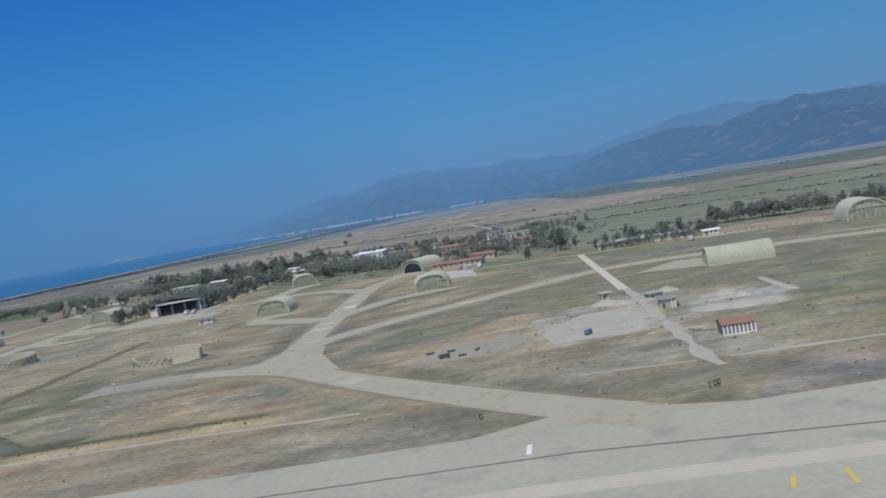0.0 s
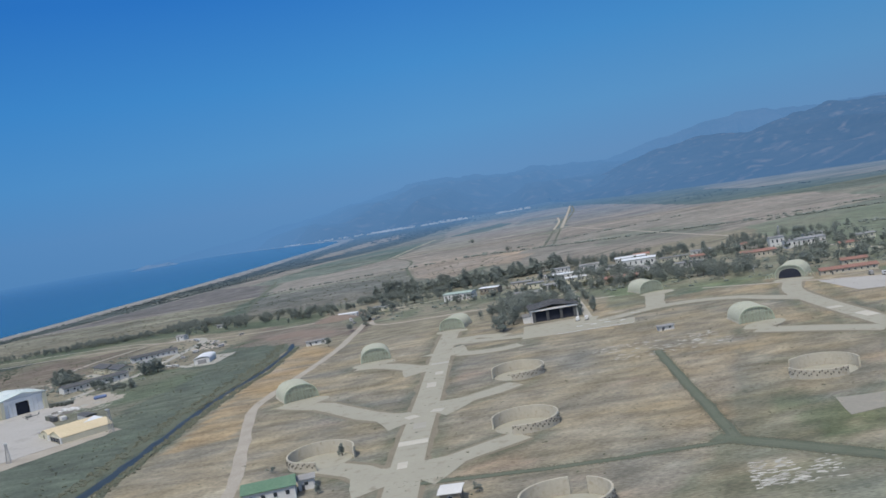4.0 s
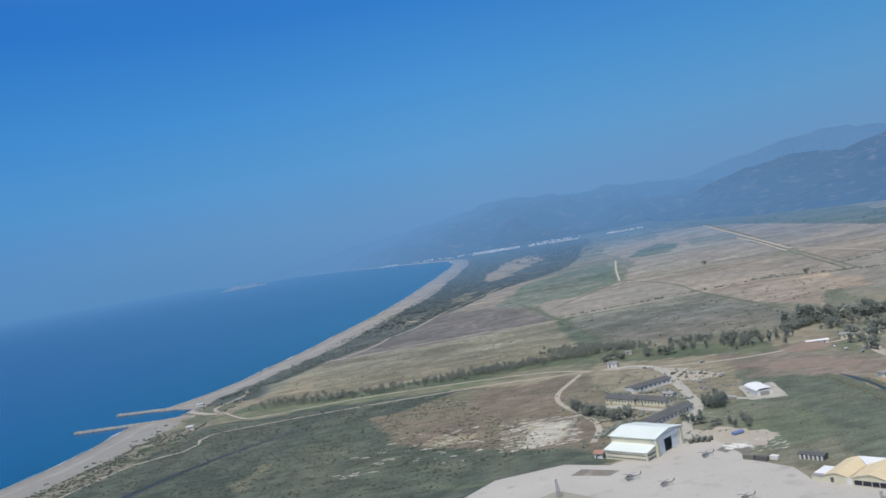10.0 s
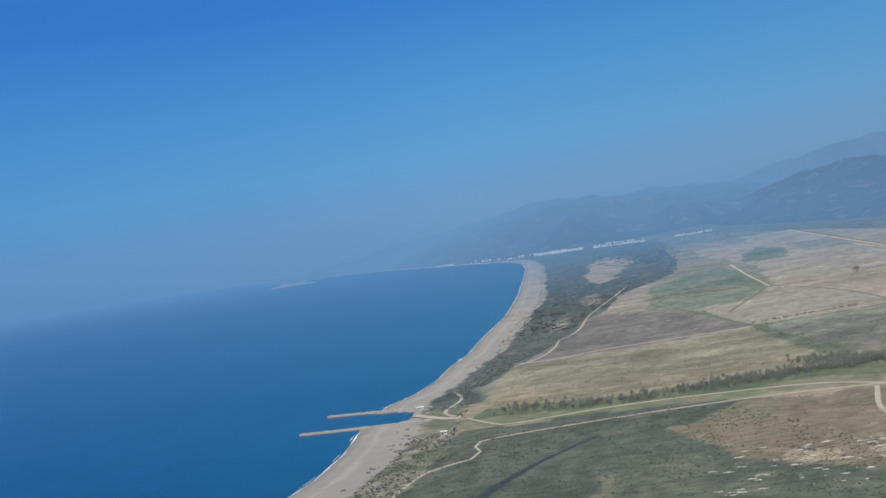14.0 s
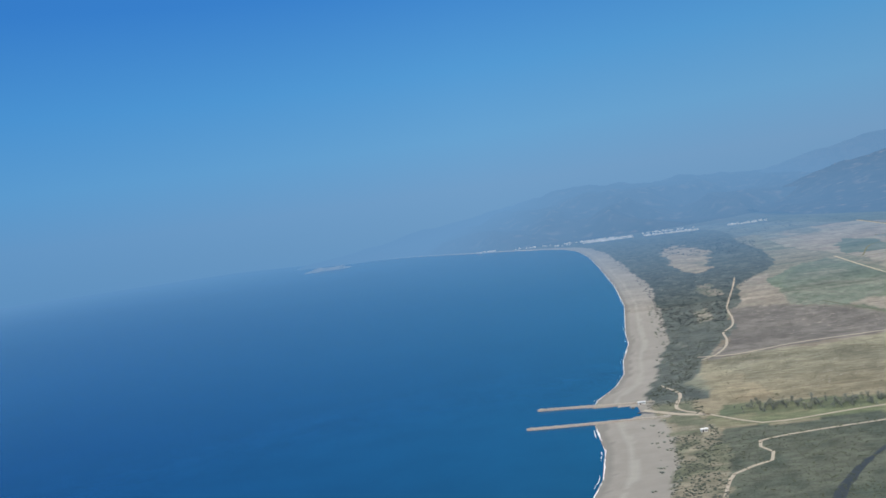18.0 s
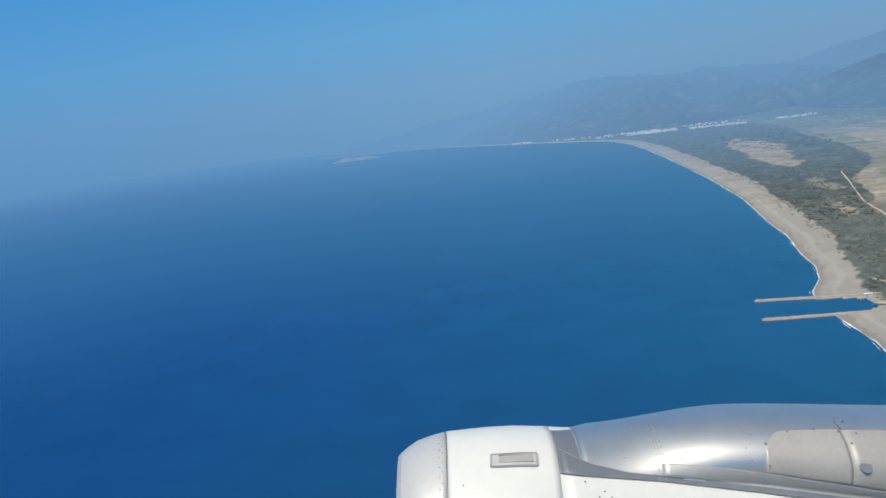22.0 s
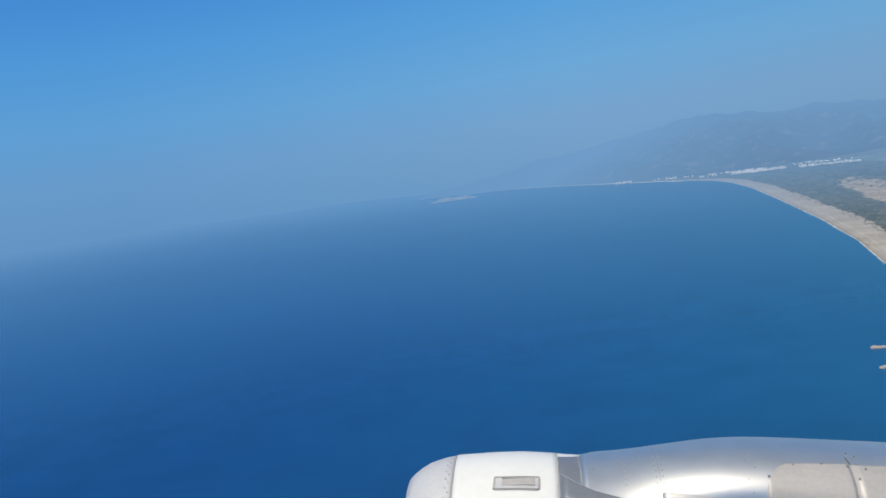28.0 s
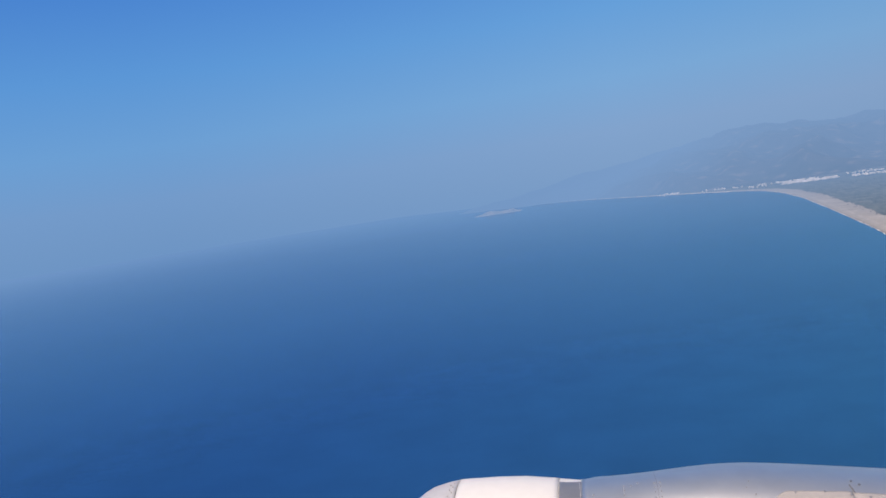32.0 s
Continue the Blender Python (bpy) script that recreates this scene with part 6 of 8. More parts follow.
# red-roofed hut with white pilasters
e = house("red_roof_hut", place(32.6, 119.5, -4) @ Matrix.Diagonal((0.80, 0.76, 0.62, 1)), 5.6, 5.0, 2.4, 1.0, M["wall_brown"], M["red_tile"], "hut with a red tiled roof and white pilasters", "hut", "", 0, 0.25)
for k in range(9):
    x = -2.7 + 5.4 * k / 8
    part("pilaster", boxes((x - 0.16, -2.62, 0, x + 0.16, -2.45, 2.3)), M["white"], e)
part("sill_band", boxes((-2.8, -2.58, 0, 2.8, -2.47, 0.35)), M["white"], e)
e = house("site_shed", place(29.6, 150, -8) @ Matrix.Scale(0.8, 4), 3.8, 4.4, 1.9, 0.5, M["shelter"], M["grey_roof"], "grey-green works shed with white door posts", "shed", "", 0)
for x in (0.7, 1.4):
    part("door_post", boxes((x, -2.32, 0, x + 0.3, -2.2, 1.8)), M["white"], e)
house("site_shed", place(21.6, 171, 5) @ Matrix.Scale(0.7, 4), 2.6, 3.0, 1.8, 0.1, M["wall_tan"], M["shelter"], "small tan works shed beside the road", "shed", "", 1)
house("site_shed", place(30, 164, 10) @ Matrix.Scale(0.8, 4), 3.6, 2.6, 0.9, 0.05, M["shelter"], M["grey_roof"], "low ruined works shed", "shed", "", 0)

# the camp behind the taxiways
for x, y, a, w, l, h, wall, roof, label, n in (
        (-12, 312, -14, 19, 6, 1.8, "wall_tan", "red_tile", "long barracks with a red tiled roof", 9), (-16, 398, -8, 15, 9, 3.0, "wall_tan", "red_tile", "large red-roofed barracks", 7),
        (-2, 330, -14, 9, 5, 1.9, "wall_tan", "red_tile", "red-roofed barracks", 4), (12, 415, -6, 18, 9, 3.6, "white_wall", "grey_roof", "white block with a grey roof", 8),
        (4, 430, -6, 7, 6, 4.8, "white_wall", "grey_roof", "tall white block", 3), (18, 380, -10, 8, 6, 2.4, "cream", "red_tile", "house with a red roof", 3),
        (-63, 464, -8, 16, 9, 3.8, "white_wall", "white", "white-roofed workshop", 6), (-84, 470, -8, 12, 6, 2.8, "white_wall", "grey_roof", "long grey-roofed store", 5),
        (-156.5, 429, -20, 15, 8, 3.4, "white_wall", "pale_green_roof", "long white store with a pale green roof", 7), (-140.5, 432, -25, 10, 6, 3.2, "wall_brown", "white", "brown-framed store with a white roof", 5),
        (-118, 424, -8, 8, 6, 2.6, "cream", "grey_roof", "cream store", 3), (-108, 452, -8, 13, 6, 2.6, "white_wall", "grey_roof", "grey-roofed workshop", 5),
        (-45, 440, -8, 14, 5, 2.4, "cream", "grey_roof", "low grey-roofed block", 6), (-36, 425, -8, 8, 5, 2.4, "wall_tan", "red_tile", "small red-roofed house", 3),
        (-28, 452, -8, 10, 5, 2.4, "white_wall", "grey_roof", "grey-roofed block", 4), (48, 283, -12, 13, 5, 1.9, "wall_tan", "pale_green_roof", "low block behind the taxiway", 4),
        (60, 280, -12, 11, 5, 1.8, "white_wall", "grey_roof", "low block behind the taxiway", 3), (71, 273, -12, 5, 3, 1.4, "white_wall", "white", "low white block behind the taxiway", 3),
        (39, 282, -12, 6, 4, 1.8, "wall_tan", "grey_roof", "low block behind the taxiway", 2), (160, 340, -12, 9, 5, 2.6, "white_wall", "grey_roof", "white farm building", 3),
        (-124, 439, -15, 11, 6, 2.6, "wall_tan", "grey_roof", "flat tan store", 4), (-124, 391, -25, 12, 6, 2.4, "wall_tan", "grey_roof", "low tan building beside the road", 5),
        (-98, 444, -12, 26, 5, 2.6, "white_wall", "white", "long low white-roofed store", 10), (-62, 444, -14, 17, 10, 4.2, "white_wall", "white", "large white workshop", 6),
        (-98, 421, -12, 10, 5, 2.4, "cream", "white", "cream building with a white roof", 4), (-66, 417, -12, 12, 6, 2.6, "white_wall", "grey_roof", "pale grey-roofed building", 5),
        (-80, 391, -14, 16, 6, 2.4, "wall_brown", "red_tile", "long brown building with a red-brown roof", 7), (-112, 408, -14, 9, 5, 2.4, "white_wall", "grey_roof", "small white building", 3),
        (-46, 404, -12, 13, 6, 2.6, "white_wall", "grey_roof", "white building among trees", 5), (-84, 430, -12, 9, 6, 2.6, "cream", "grey_roof", "cream building", 3),
        (-198, 436, -10, 9, 5, 2.2, "cream", "grey_roof", "low cream building", 3), (-215, 432, -10, 10, 3, 1.8, "white_wall", "white", "low white shed by the road", 3),
        (-100, 478, -8, 10, 5, 2.4, "white_wall", "grey_roof", "grey-roofed store", 4), (-72, 446, -8, 12, 4, 2.2, "white_wall", "grey_roof", "long low store", 5),
        (-54, 480, -8, 9, 5, 2.6, "cream", "red_tile", "red-roofed block", 3), (26, 440, -6, 9, 6, 2.8, "white_wall", "grey_roof", "white block", 4),
        (-6, 442, -6, 8, 5, 2.6, "white_wall", "red_tile", "red-roofed block", 3), (36, 404, -6, 8, 5, 2.4, "cream", "grey_roof", "cream block", 3)):
    house("camp_building", place(x, y, a), w, l, h, 0.7 if roof in ("red_tile", "green_roof") else 0.35, M[wall], M[roof], label + " in the camp", "building", "camp blocks", n)

# heaped earth beside the perimeter gate
def mound(x, y, r, h, seed, material="earth", label="low heap of bare brown earth by the road"):
    n = 26
    xs, ys = np.meshgrid(np.linspace(-1, 1, n), np.linspace(-1, 1, n), indexing="ij")
    d = np.hypot(xs, ys)
    z = h * np.clip(1 - d ** 1.6, -0.1, 1) * (1 + 0.35 * rough_noise(xs * r + x, ys * r + y + seed, 6, 3))
    ob = grid("earth_mound" if material == "earth" else "gravel_heap", xs * r * 1.3, ys * r, z, M[material])
    ob.location = (x, y, -0.05)
    tagged(ob, label, "mound", "earth heaps" if material == "earth" else "gravel heaps")


for k, (x, y, r, h) in enumerate(((-221, 429, 9, 2.0), (-236, 396, 11, 0.9), (-222, 383, 7, 0.7), (-212, 441, 6, 1.3))):
    mound(x, y, r, h, k * 40)
for k, (x, y, r, h) in enumerate(((20.6, 163.5, 2.4, 1.0), (23.2, 161.2, 1.8, 0.7), (35.5, 141.5, 3.2, 0.7), (39.5, 140, 3.0, 0.8), (42.6, 140.6, 2.0, 0.5), (40.6, 153.5, 1.8, 1.0), (42.4, 149, 1.4, 0.8), (30.2, 165.5, 1.8, 0.8), (33.5, 168.5, 2.0, 0.8),
                                  (-289, 291, 1.8, 0.6), (-285, 293, 1.5, 0.5))):
    mound(x, y, r, h, 300 + k * 40, "gravel", "low heap of pale grey gravel on the ground")
for k in range(6):
    e = base("pallet", place(28.0 + 0.75 * (k % 4), 124.6 - 0.35 * (k % 4) + 1.1 * (k // 4), 12 + 9 * k), "dark timber pallet lying on the ground", "pallet", "stacked timber")
    for j in range(5):
        part("board", boxes((-0.35, -0.3 + 0.125 * j, 0.06, 0.35, -0.2 + 0.125 * j, 0.1)), M["wall_brown"], e)
    for x in (-0.3, 0.0, 0.3):
        part("bearer", boxes((x - 0.04, -0.3, 0.0, x + 0.04, 0.3, 0.06)), M["wall_brown"], e)

# beach huts
house("beach_hut", place(-574, 546, 5), 4.5, 1.8, 1.4, 0.1, M["white"], M["white"], "long white beach hut beside the jetty", "hut", "beach huts", 3)
house("beach_hut", place(-551, 471, 5), 3.4, 2.2, 1.5, 0.3, M["white_wall"], M["white"], "white hut behind the dunes", "hut", "beach huts", 2)
house("beach_hut", place(-300, 486, 5), 3.4, 2.6, 1.6, 0.4, M["white_wall"], M["grey_roof"], "small hut by the track", "hut", "", 1)
house("gate_hut", place(-312, 456, -20), 5, 4, 2.2, 0.5, M["white_wall"], M["grey_roof"], "white gatehouse at the road fork", "hut", "", 2)


# ---- vehicles, aircraft, masts ----
def vehicle(m, length, paint, label, name="truck", cab=True):
    e = base(name, m, label, name)
    w, h = 1.15, 1.15
    part("chassis", boxes((-length / 2, -w / 2 + 0.1, 0.28, length / 2, w / 2 - 0.1, 0.42)), M["rubber"], e)
    if cab:
        bm = boxes((length / 2 - 0.95, -w / 2, 0.4, length / 2, w / 2, h + 0.25), bevel=0.08)
        part("cab", bm, paint, e)
        part("windscreen", boxes((length / 2 - 0.06, -w / 2 + 0.12, 0.95, length / 2 + 0.02, w / 2 - 0.12, 1.3)), M["glass"], e)
        part("cargo_body", boxes((-length / 2, -w / 2, 0.42, length / 2 - 1.05, w / 2, h + 0.3), bevel=0.05), paint, e)
    else:
        part("body", boxes((-length / 2, -w / 2, 0.3, length / 2, w / 2, h + 0.35), bevel=0.1), paint, e)
        part("window_band", boxes((-length / 2 + 0.3, -w / 2 - 0.02, 0.9, length / 2 - 0.2, w / 2 + 0.02, 1.25)), M["glass"], e)
    for x in (-length / 2 + 0.5, length / 2 - 0.5):
        for y in (-w / 2 + 0.02, w / 2 - 0.02):
            part("wheel", rod(bmesh.new(), (x, y - 0.1, 0.26), (x, y + 0.1, 0.26), 0.26, 10), M["rubber"], e)
    return e


vehicle(place(13.6, 135.4, 60) @ Matrix.Scale(0.6, 4), 2.8, M["blue"], "blue tipper truck on the gravel yard")
t0 = vehicle(place(-304, 299.5, 55), 3.6, M["olive"], "dark green army truck parked on the apron")
for x, y in ((-302, 299.8), (-300.2, 299.4), (-298.4, 298.6)):
    copy_thing(t0, place(x, y, 55))
b0 = vehicle(place(-277.6, 351.0, -37) @ Matrix.Diagonal((0.95, 0.8, 0.75, 1)), 4.6, M["vehicle"], "white bus parked on the pale strip", "bus", False)
for x, y, a in ((-281.6, 354.0, -37), (-281.0, 386.6, -30), (-282.6, 392.0, -30)):
    copy_thing(b0, place(x, y, a) @ Matrix.Diagonal((0.8, 0.8, 0.75, 1)))
d0 = vehicle(place(-288.6, 414.2, 30) @ Matrix.Scale(0.8, 4), 2.8, M["olive"], "dark army truck parked in the camp yard")
for x, y, a in ((-286, 408.8, 30), (-275.9, 402.6, 20), (-277.5, 405.5, 20), (-283.5, 413.0, 15), (-284.8, 402.0, 60)):
    copy_thing(d0, place(x, y, a) @ Matrix.Scale(0.8, 4))
c0 = vehicle(place(-270.8, 393.8, 20) @ Matrix.Scale(0.95, 4), 2.8, M["vehicle"], "white van parked at the edge of the camp yard", "van", False)
for x, y, a, k in ((-295.7, 433.6, -40, 1.2), (-298.2, 437.0, -40, 1.2), (-283.4, 376.2, 10, 0.9), (-282.6, 374.0, 10, 0.9), (-271.2, 430.0, 5, 1.1), (-281.2, 418.0, 20, 0.9), (-279.4, 409.0, 60, 0.9), (-273.0, 397.5, 20, 0.9),
                   (-297.0, 377.5, 50, 0.9), (-298.6, 380.0, 50, 0.9), (-207, 398, 30, 0.85), (-203, 404, 60, 0.85), (-210, 409, 20, 0.85), (-198, 401, 50, 0.85), (-212, 418, 80, 0.85)):
    copy_thing(c0, place(x, y, a) @ Matrix.Scale(k * 0.75, 4))
v0 = vehicle(place(-10, 135, 15) @ Matrix.Diagonal((0.72, 0.62, 0.5, 1)), 2.6, M["olive"], "dark trailer standing on the old pad", "trailer", False)
for x, y, a in ((-7, 134.4, 12), (-12.6, 140, 20), (-4.6, 137.5, 70), (-9, 139.5, 15)):
    copy_thing(v0, place(x, y, a) @ Matrix.Diagonal((0.72, 0.62, 0.5, 1)))
s0 = vehicle(place(-8, 292, -10), 2.2, M["vehicle"], "car parked by the barracks", "car", False)
for x, y, a in ((-4, 291, 80), (-11, 296, 80), (-112, 300, 80), (-109, 299, 80), (62, 262, 70), (130, 226, 30)):
    copy_thing(s0, place(x, y, a))


# freight at the apron's edge
def container(m, w, l, h, paint, label):
    e = base("container", m, label, "container", "stored freight")
    part("shell", boxes((0, 0, 0.08, w, l, h), bevel=0.04), paint, e)
    for k in range(1, int(w / 0.5)):
        part("rib", boxes((k * 0.5 - 0.05, -0.04, 0.12, k * 0.5 + 0.05, 0.0, h - 0.06)), paint, e)
    part("door", boxes((w - 0.02, 0.12, 0.15, w + 0.05, l - 0.12, h - 0.1)), paint, e)


container(place(-294, 274, -45), 3.6, 1.6, 1.5, M["olive"], "dark green freight container at the apron's edge")
container(place(-291, 271, -45), 3.8, 1.6, 1.5, M["slate"], "dark grey freight container at the apron's edge")
container(place(-287, 270, -45), 2.6, 1.6, 1.3, M["white_wall"], "pale freight container at the apron's edge")
for k in range(9):
    x, y = -295 + 1.5 * (k % 5), 286 + 2.6 * (k // 5) + 0.4 * (k % 2)
    e = base("concrete_panel", place(x, y, 40 + 7 * (k % 3), 0.06), "pale concrete panel stacked on bare ground", "panel", "stacked panels")
    for j in range(2 + k % 2):
        part("slab", boxes((-0.6, -1.5, 0.16 * j, 0.6, 1.5, 0.16 * j + 0.13), bevel=0.02), M["white_wall"], e)
e = base("tarpaulin_heap", place(-288, 302, 30), "stack of freight under a blue tarpaulin", "tarpaulin")
bm = boxes((-2.2, -1.1, 0, 2.2, 1.1, 1.1), bevel=0.35)
for v in bm.verts:
    v.co.z += 0.16 * noise.noise(v.co * 1.7) if v.co.z > 0.3 else 0
part("cover", bm, M["blue"], e)


def helicopter(m):
    e = base("helicopter", m, "grey camouflaged attack helicopter parked with drooping rotor blades", "helicopter", "parked helicopters")
    prof = [(-0.2, 0.05, 1.0), (0.2, 0.28, 1.0), (0.9, 0.42, 1.08), (1.8, 0.46, 1.12), (2.7, 0.40, 1.16), (3.4, 0.22, 1.22), (5.6, 0.11, 1.32), (5.9, 0.03, 1.34)]
    bm = bmesh.new()
    rings = [[bm.verts.new((x, r * 0.85 * math.cos(2 * math.pi * k / 10), z + r * math.sin(2 * math.pi * k / 10))) for k in range(10)] for x, r, z in prof]
    for a, b in zip(rings, rings[1:]):
        for k in range(10):
            bm.faces.new((a[k], a[(k + 1) % 10], b[(k + 1) % 10], b[k]))
    part("fuselage", bm, M["camo"], e, smooth=True)
    part("canopy", boxes((0.4, -0.24, 1.3, 1.5, 0.24, 1.62), bevel=0.12), M["glass"], e)
    for s in (-1, 1):
        part("engine_pod", rod(bmesh.new(), (1.5, s * 0.42, 1.5), (2.8, s * 0.42, 1.5), 0.2, 8, 0.15), M["camo"], e)
        part("stub_wing", boxes((1.6, min(0, s * 1.15), 1.0, 2.1, max(0, s * 1.15), 1.08)), M["camo"], e)
        part("wheel", rod(bmesh.new(), (1.0, s * 0.55 - 0.06, 0.2), (1.0, s * 0.55 + 0.06, 0.2), 0.2, 8), M["rubber"], e)
        part("leg", beam(bmesh.new(), (1.0, s * 0.55, 0.2), (1.3, s * 0.3, 0.85), 0.08), M["steel"], e)
    part("tail_wheel", rod(bmesh.new(), (5.3, -0.05, 0.14), (5.3, 0.05, 0.14), 0.14, 8), M["rubber"], e)
    part("tail_leg", beam(bmesh.new(), (5.3, 0, 0.14), (5.2, 0, 1.2), 0.06), M["steel"], e)
    bm = bmesh.new()
    vs = [bm.verts.new((x, y, z)) for y in (-0.04, 0.04) for x, z in ((5.2, 1.3), (5.9, 1.3), (6.3, 2.3), (5.9, 2.3))]
    for q in ((0, 1, 2, 3), (7, 6, 5, 4), (0, 4, 5, 1), (1, 5, 6, 2), (2, 6, 7, 3), (3, 7, 4, 0)):
        bm.faces.new([vs[i] for i in q])
    part("fin", bm, M["camo"], e)
    part("mast", rod(bmesh.new(), (1.9, 0, 1.5), (1.9, 0, 2.05), 0.1, 8), M["steel"], e)
    for k in range(4):
        a = radians(35 + 90 * k)
        bm = bmesh.new()
        for j in range(4):
            r0, r1 = 0.1 + 0.75 * j, 0.85 + 0.75 * j
            beam(bm, (1.9 + r0 * math.cos(a), r0 * math.sin(a), 2.0 - 0.02 * j * j), (1.9 + r1 * math.cos(a), r1 * math.sin(a), 2.0 - 0.02 * (j + 1) ** 2), 0.10)
        part("rotor_blade", bm, M["slate"], e)
    for k in range(2):
        part("tail_rotor_blade", beam(bmesh.new(), (6.1, 0.12, 1.5 + 0.7 * k), (6.1, 0.12, 2.2 + 0.5 * k), 0.08), M["slate"], e)
    return e


h0 = helicopter(place(-331, 269.5, 12, 0.06) @ Matrix.Scale(0.88, 4))
for x, y, a in ((-322, 259.5, 15), (-304, 239, 18), (-305, 281, 20)):
    copy_thing(h0, place(x, y, a, 0.06) @ Matrix.Scale(0.88, 4))


def lattice_mast(m, h, w, label):
    e = base("lattice_mast", m, label, "mast", "lattice masts")
    for sx in (-1, 1):
        for sy in (-1, 1):
            part("leg", beam(bmesh.new(), (sx * w / 2, sy * w / 2, 0), (sx * w / 6, sy * w / 6, h), 0.09), M["steel"], e)
    for k in range(int(h)):
        q = w / 2 - (w / 3) * (k / h)
        bm = bmesh.new()
        for a, b in (((-1, -1), (1, -1)), ((1, -1), (1, 1)), ((1, 1), (-1, 1)), ((-1, 1), (-1, -1))):
            beam(bm, (a[0] * q, a[1] * q, k), (b[0] * q, b[1] * q, k + 1), 0.05)
            beam(bm, (a[0] * q, a[1] * q, k), (b[0] * q, b[1] * q, k), 0.05)
        part("lattice", bm, M["steel"], e)
    part("platform", boxes((-w / 3, -w / 3, h, w / 3, w / 3, h + 0.15)), M["steel"], e)
    for s in (-1, 1):
        part("floodlight", boxes((s * w / 4 - 0.2, -w / 3 - 0.1, h + 0.15, s * w / 4 + 0.2, -w / 3 + 0.15, h + 0.5), bevel=0.04), M["white"], e)
    return e


lattice_mast(place(-255, 238), 6.5, 1.2, "grey lattice floodlight mast at the apron's edge")
lattice_mast(place(-352, 264, 20, 0.06), 5.5, 1.1, "grey lattice floodlight mast on the apron")
lattice_mast(place(-275, 219, 20, 0.06), 5.0, 1.1, "grey lattice floodlight mast on the apron")
lattice_mast(place(8, 436, 20), 9, 1.4, "lattice radio mast in the camp")


def pole(m, h, label, name="lamp_post"):
    e = base(name, m, label, "post", "slim posts")
    part("shaft", rod(bmesh.new(), (0, 0, 0), (0, 0, h), 0.09, 6, 0.05), M["steel"], e)
    part("head", boxes((-0.25, -0.08, h, 0.25, 0.08, h + 0.14)), M["white"], e)
    return e


p0 = pole(place(-72, 150), 2.2, "slim white post in the grass", "marker_post")
copy_thing(p0, place(-431, 455))
for x, y in ((-60, 348), (-47, 346), (-35, 345), (-90, 362), (-20, 340), (10, 318), (24, 312), (-110, 330), (-196, 398)):
    copy_thing(p0, pose(x, y, 0) @ Matrix.Scale(1.0, 4))


def sign(m, w, panels, label):
    e = base("runway_sign", m, label, "sign", "runway signs")
    for k in range(panels):
        x = k * (w + 0.06)
        part("panel", boxes((x, -0.06, 0.25, x + w, 0.06, 0.9), bevel=0.02), M["seam"], e)
        part("marking", boxes((x + w * 0.2, -0.075, 0.45, x + w * 0.8, -0.055, 0.7)), M["yellow_line"], e, "yellow bars")
        part("foot", boxes((x + w / 2 - 0.05, -0.05, 0, x + w / 2 + 0.05, 0.05, 0.26)), M["steel"], e)
    return e


sign(place(21.8, 92.2, 30), 0.5, 2, "black runway guidance sign on legs")
sign(place(21.2, 91.8, 30), 0.3, 1, "small black runway marker sign")
sign(place(-4.2, 93.4, 25), 0.45, 1, "small black runway marker sign")
k0 = base("runway_light", place(16, 88), "small pale runway edge light on a block", "light", "runway lights")
part("block", boxes((-0.2, -0.13, 0, 0.2, 0.13, 0.08), bevel=0.02), M["gravel"], k0)
part("lamp", rod(bmesh.new(), (0, 0, 0.1), (0, 0, 0.3), 0.08, 8), M["steel"], k0)
for x, y in ((13, 94), (10, 98), (27, 91.5), (29.5, 90.4), (24, 89.4), (8, 100), (-10, 89), (-30, 90), (-50, 91), (33, 94), (36, 89), (-20, 92)):
    copy_thing(k0, place(x, y, (x * 37) % 90))


# ---- jetties ----
OCT_V = np.array([(1, 0, 0), (-1, 0, 0), (0, 1, 0), (0, -1, 0), (0, 0, 1), (0, 0, -1)], float)
OCT_F = np.array([(0, 2, 4), (2, 1, 4), (1, 3, 4), (3, 0, 4), (2, 0, 5), (1, 2, 5), (3, 1, 5), (0, 3, 5)])


def lumps(centres, sizes, jitter=0.35, seed=0, flat=1.0):
    """Many small uneven lumps: their corners and triangles."""
    g = np.random.default_rng(seed)
    n = len(centres)
    v = OCT_V[None] * (1 + jitter * (g.random((n, 6, 3)) - 0.5) * 2) + jitter * 0.5 * (g.random((n, 6, 3)) - 0.5)
    a = g.random(n) * 6.28
    c, s = np.cos(a)[:, None], np.sin(a)[:, None]
    x, y = v[..., 0] * c - v[..., 1] * s, v[..., 0] * s + v[..., 1] * c
    v = np.stack([x, y, v[..., 2] * flat], -1) * np.asarray(sizes)[:, None, None] + np.asarray(centres)[:, None, :]
    f = OCT_F[None] + 6 * np.arange(n)[:, None, None]
    return v.reshape(-1, 3), f.reshape(-1, 3)


def tri_mesh(name, v, f, material, smooth=False):
    me = bpy.data.meshes.new(name)
    me.vertices.add(len(v))
    me.vertices.foreach_set("co", np.asarray(v, np.float32).ravel())
    me.loops.add(f.size)
    me.loops.foreach_set("vertex_index", f.ravel().astype(np.int32))
    me.polygons.add(len(f))
    me.polygons.foreach_set("loop_start", np.arange(len(f), dtype=np.int32) * 3)
    me.polygons.foreach_set("use_smooth", np.full(len(f), smooth))
    me.update(calc_edges=True)
    me.materials.append(material)
    return me


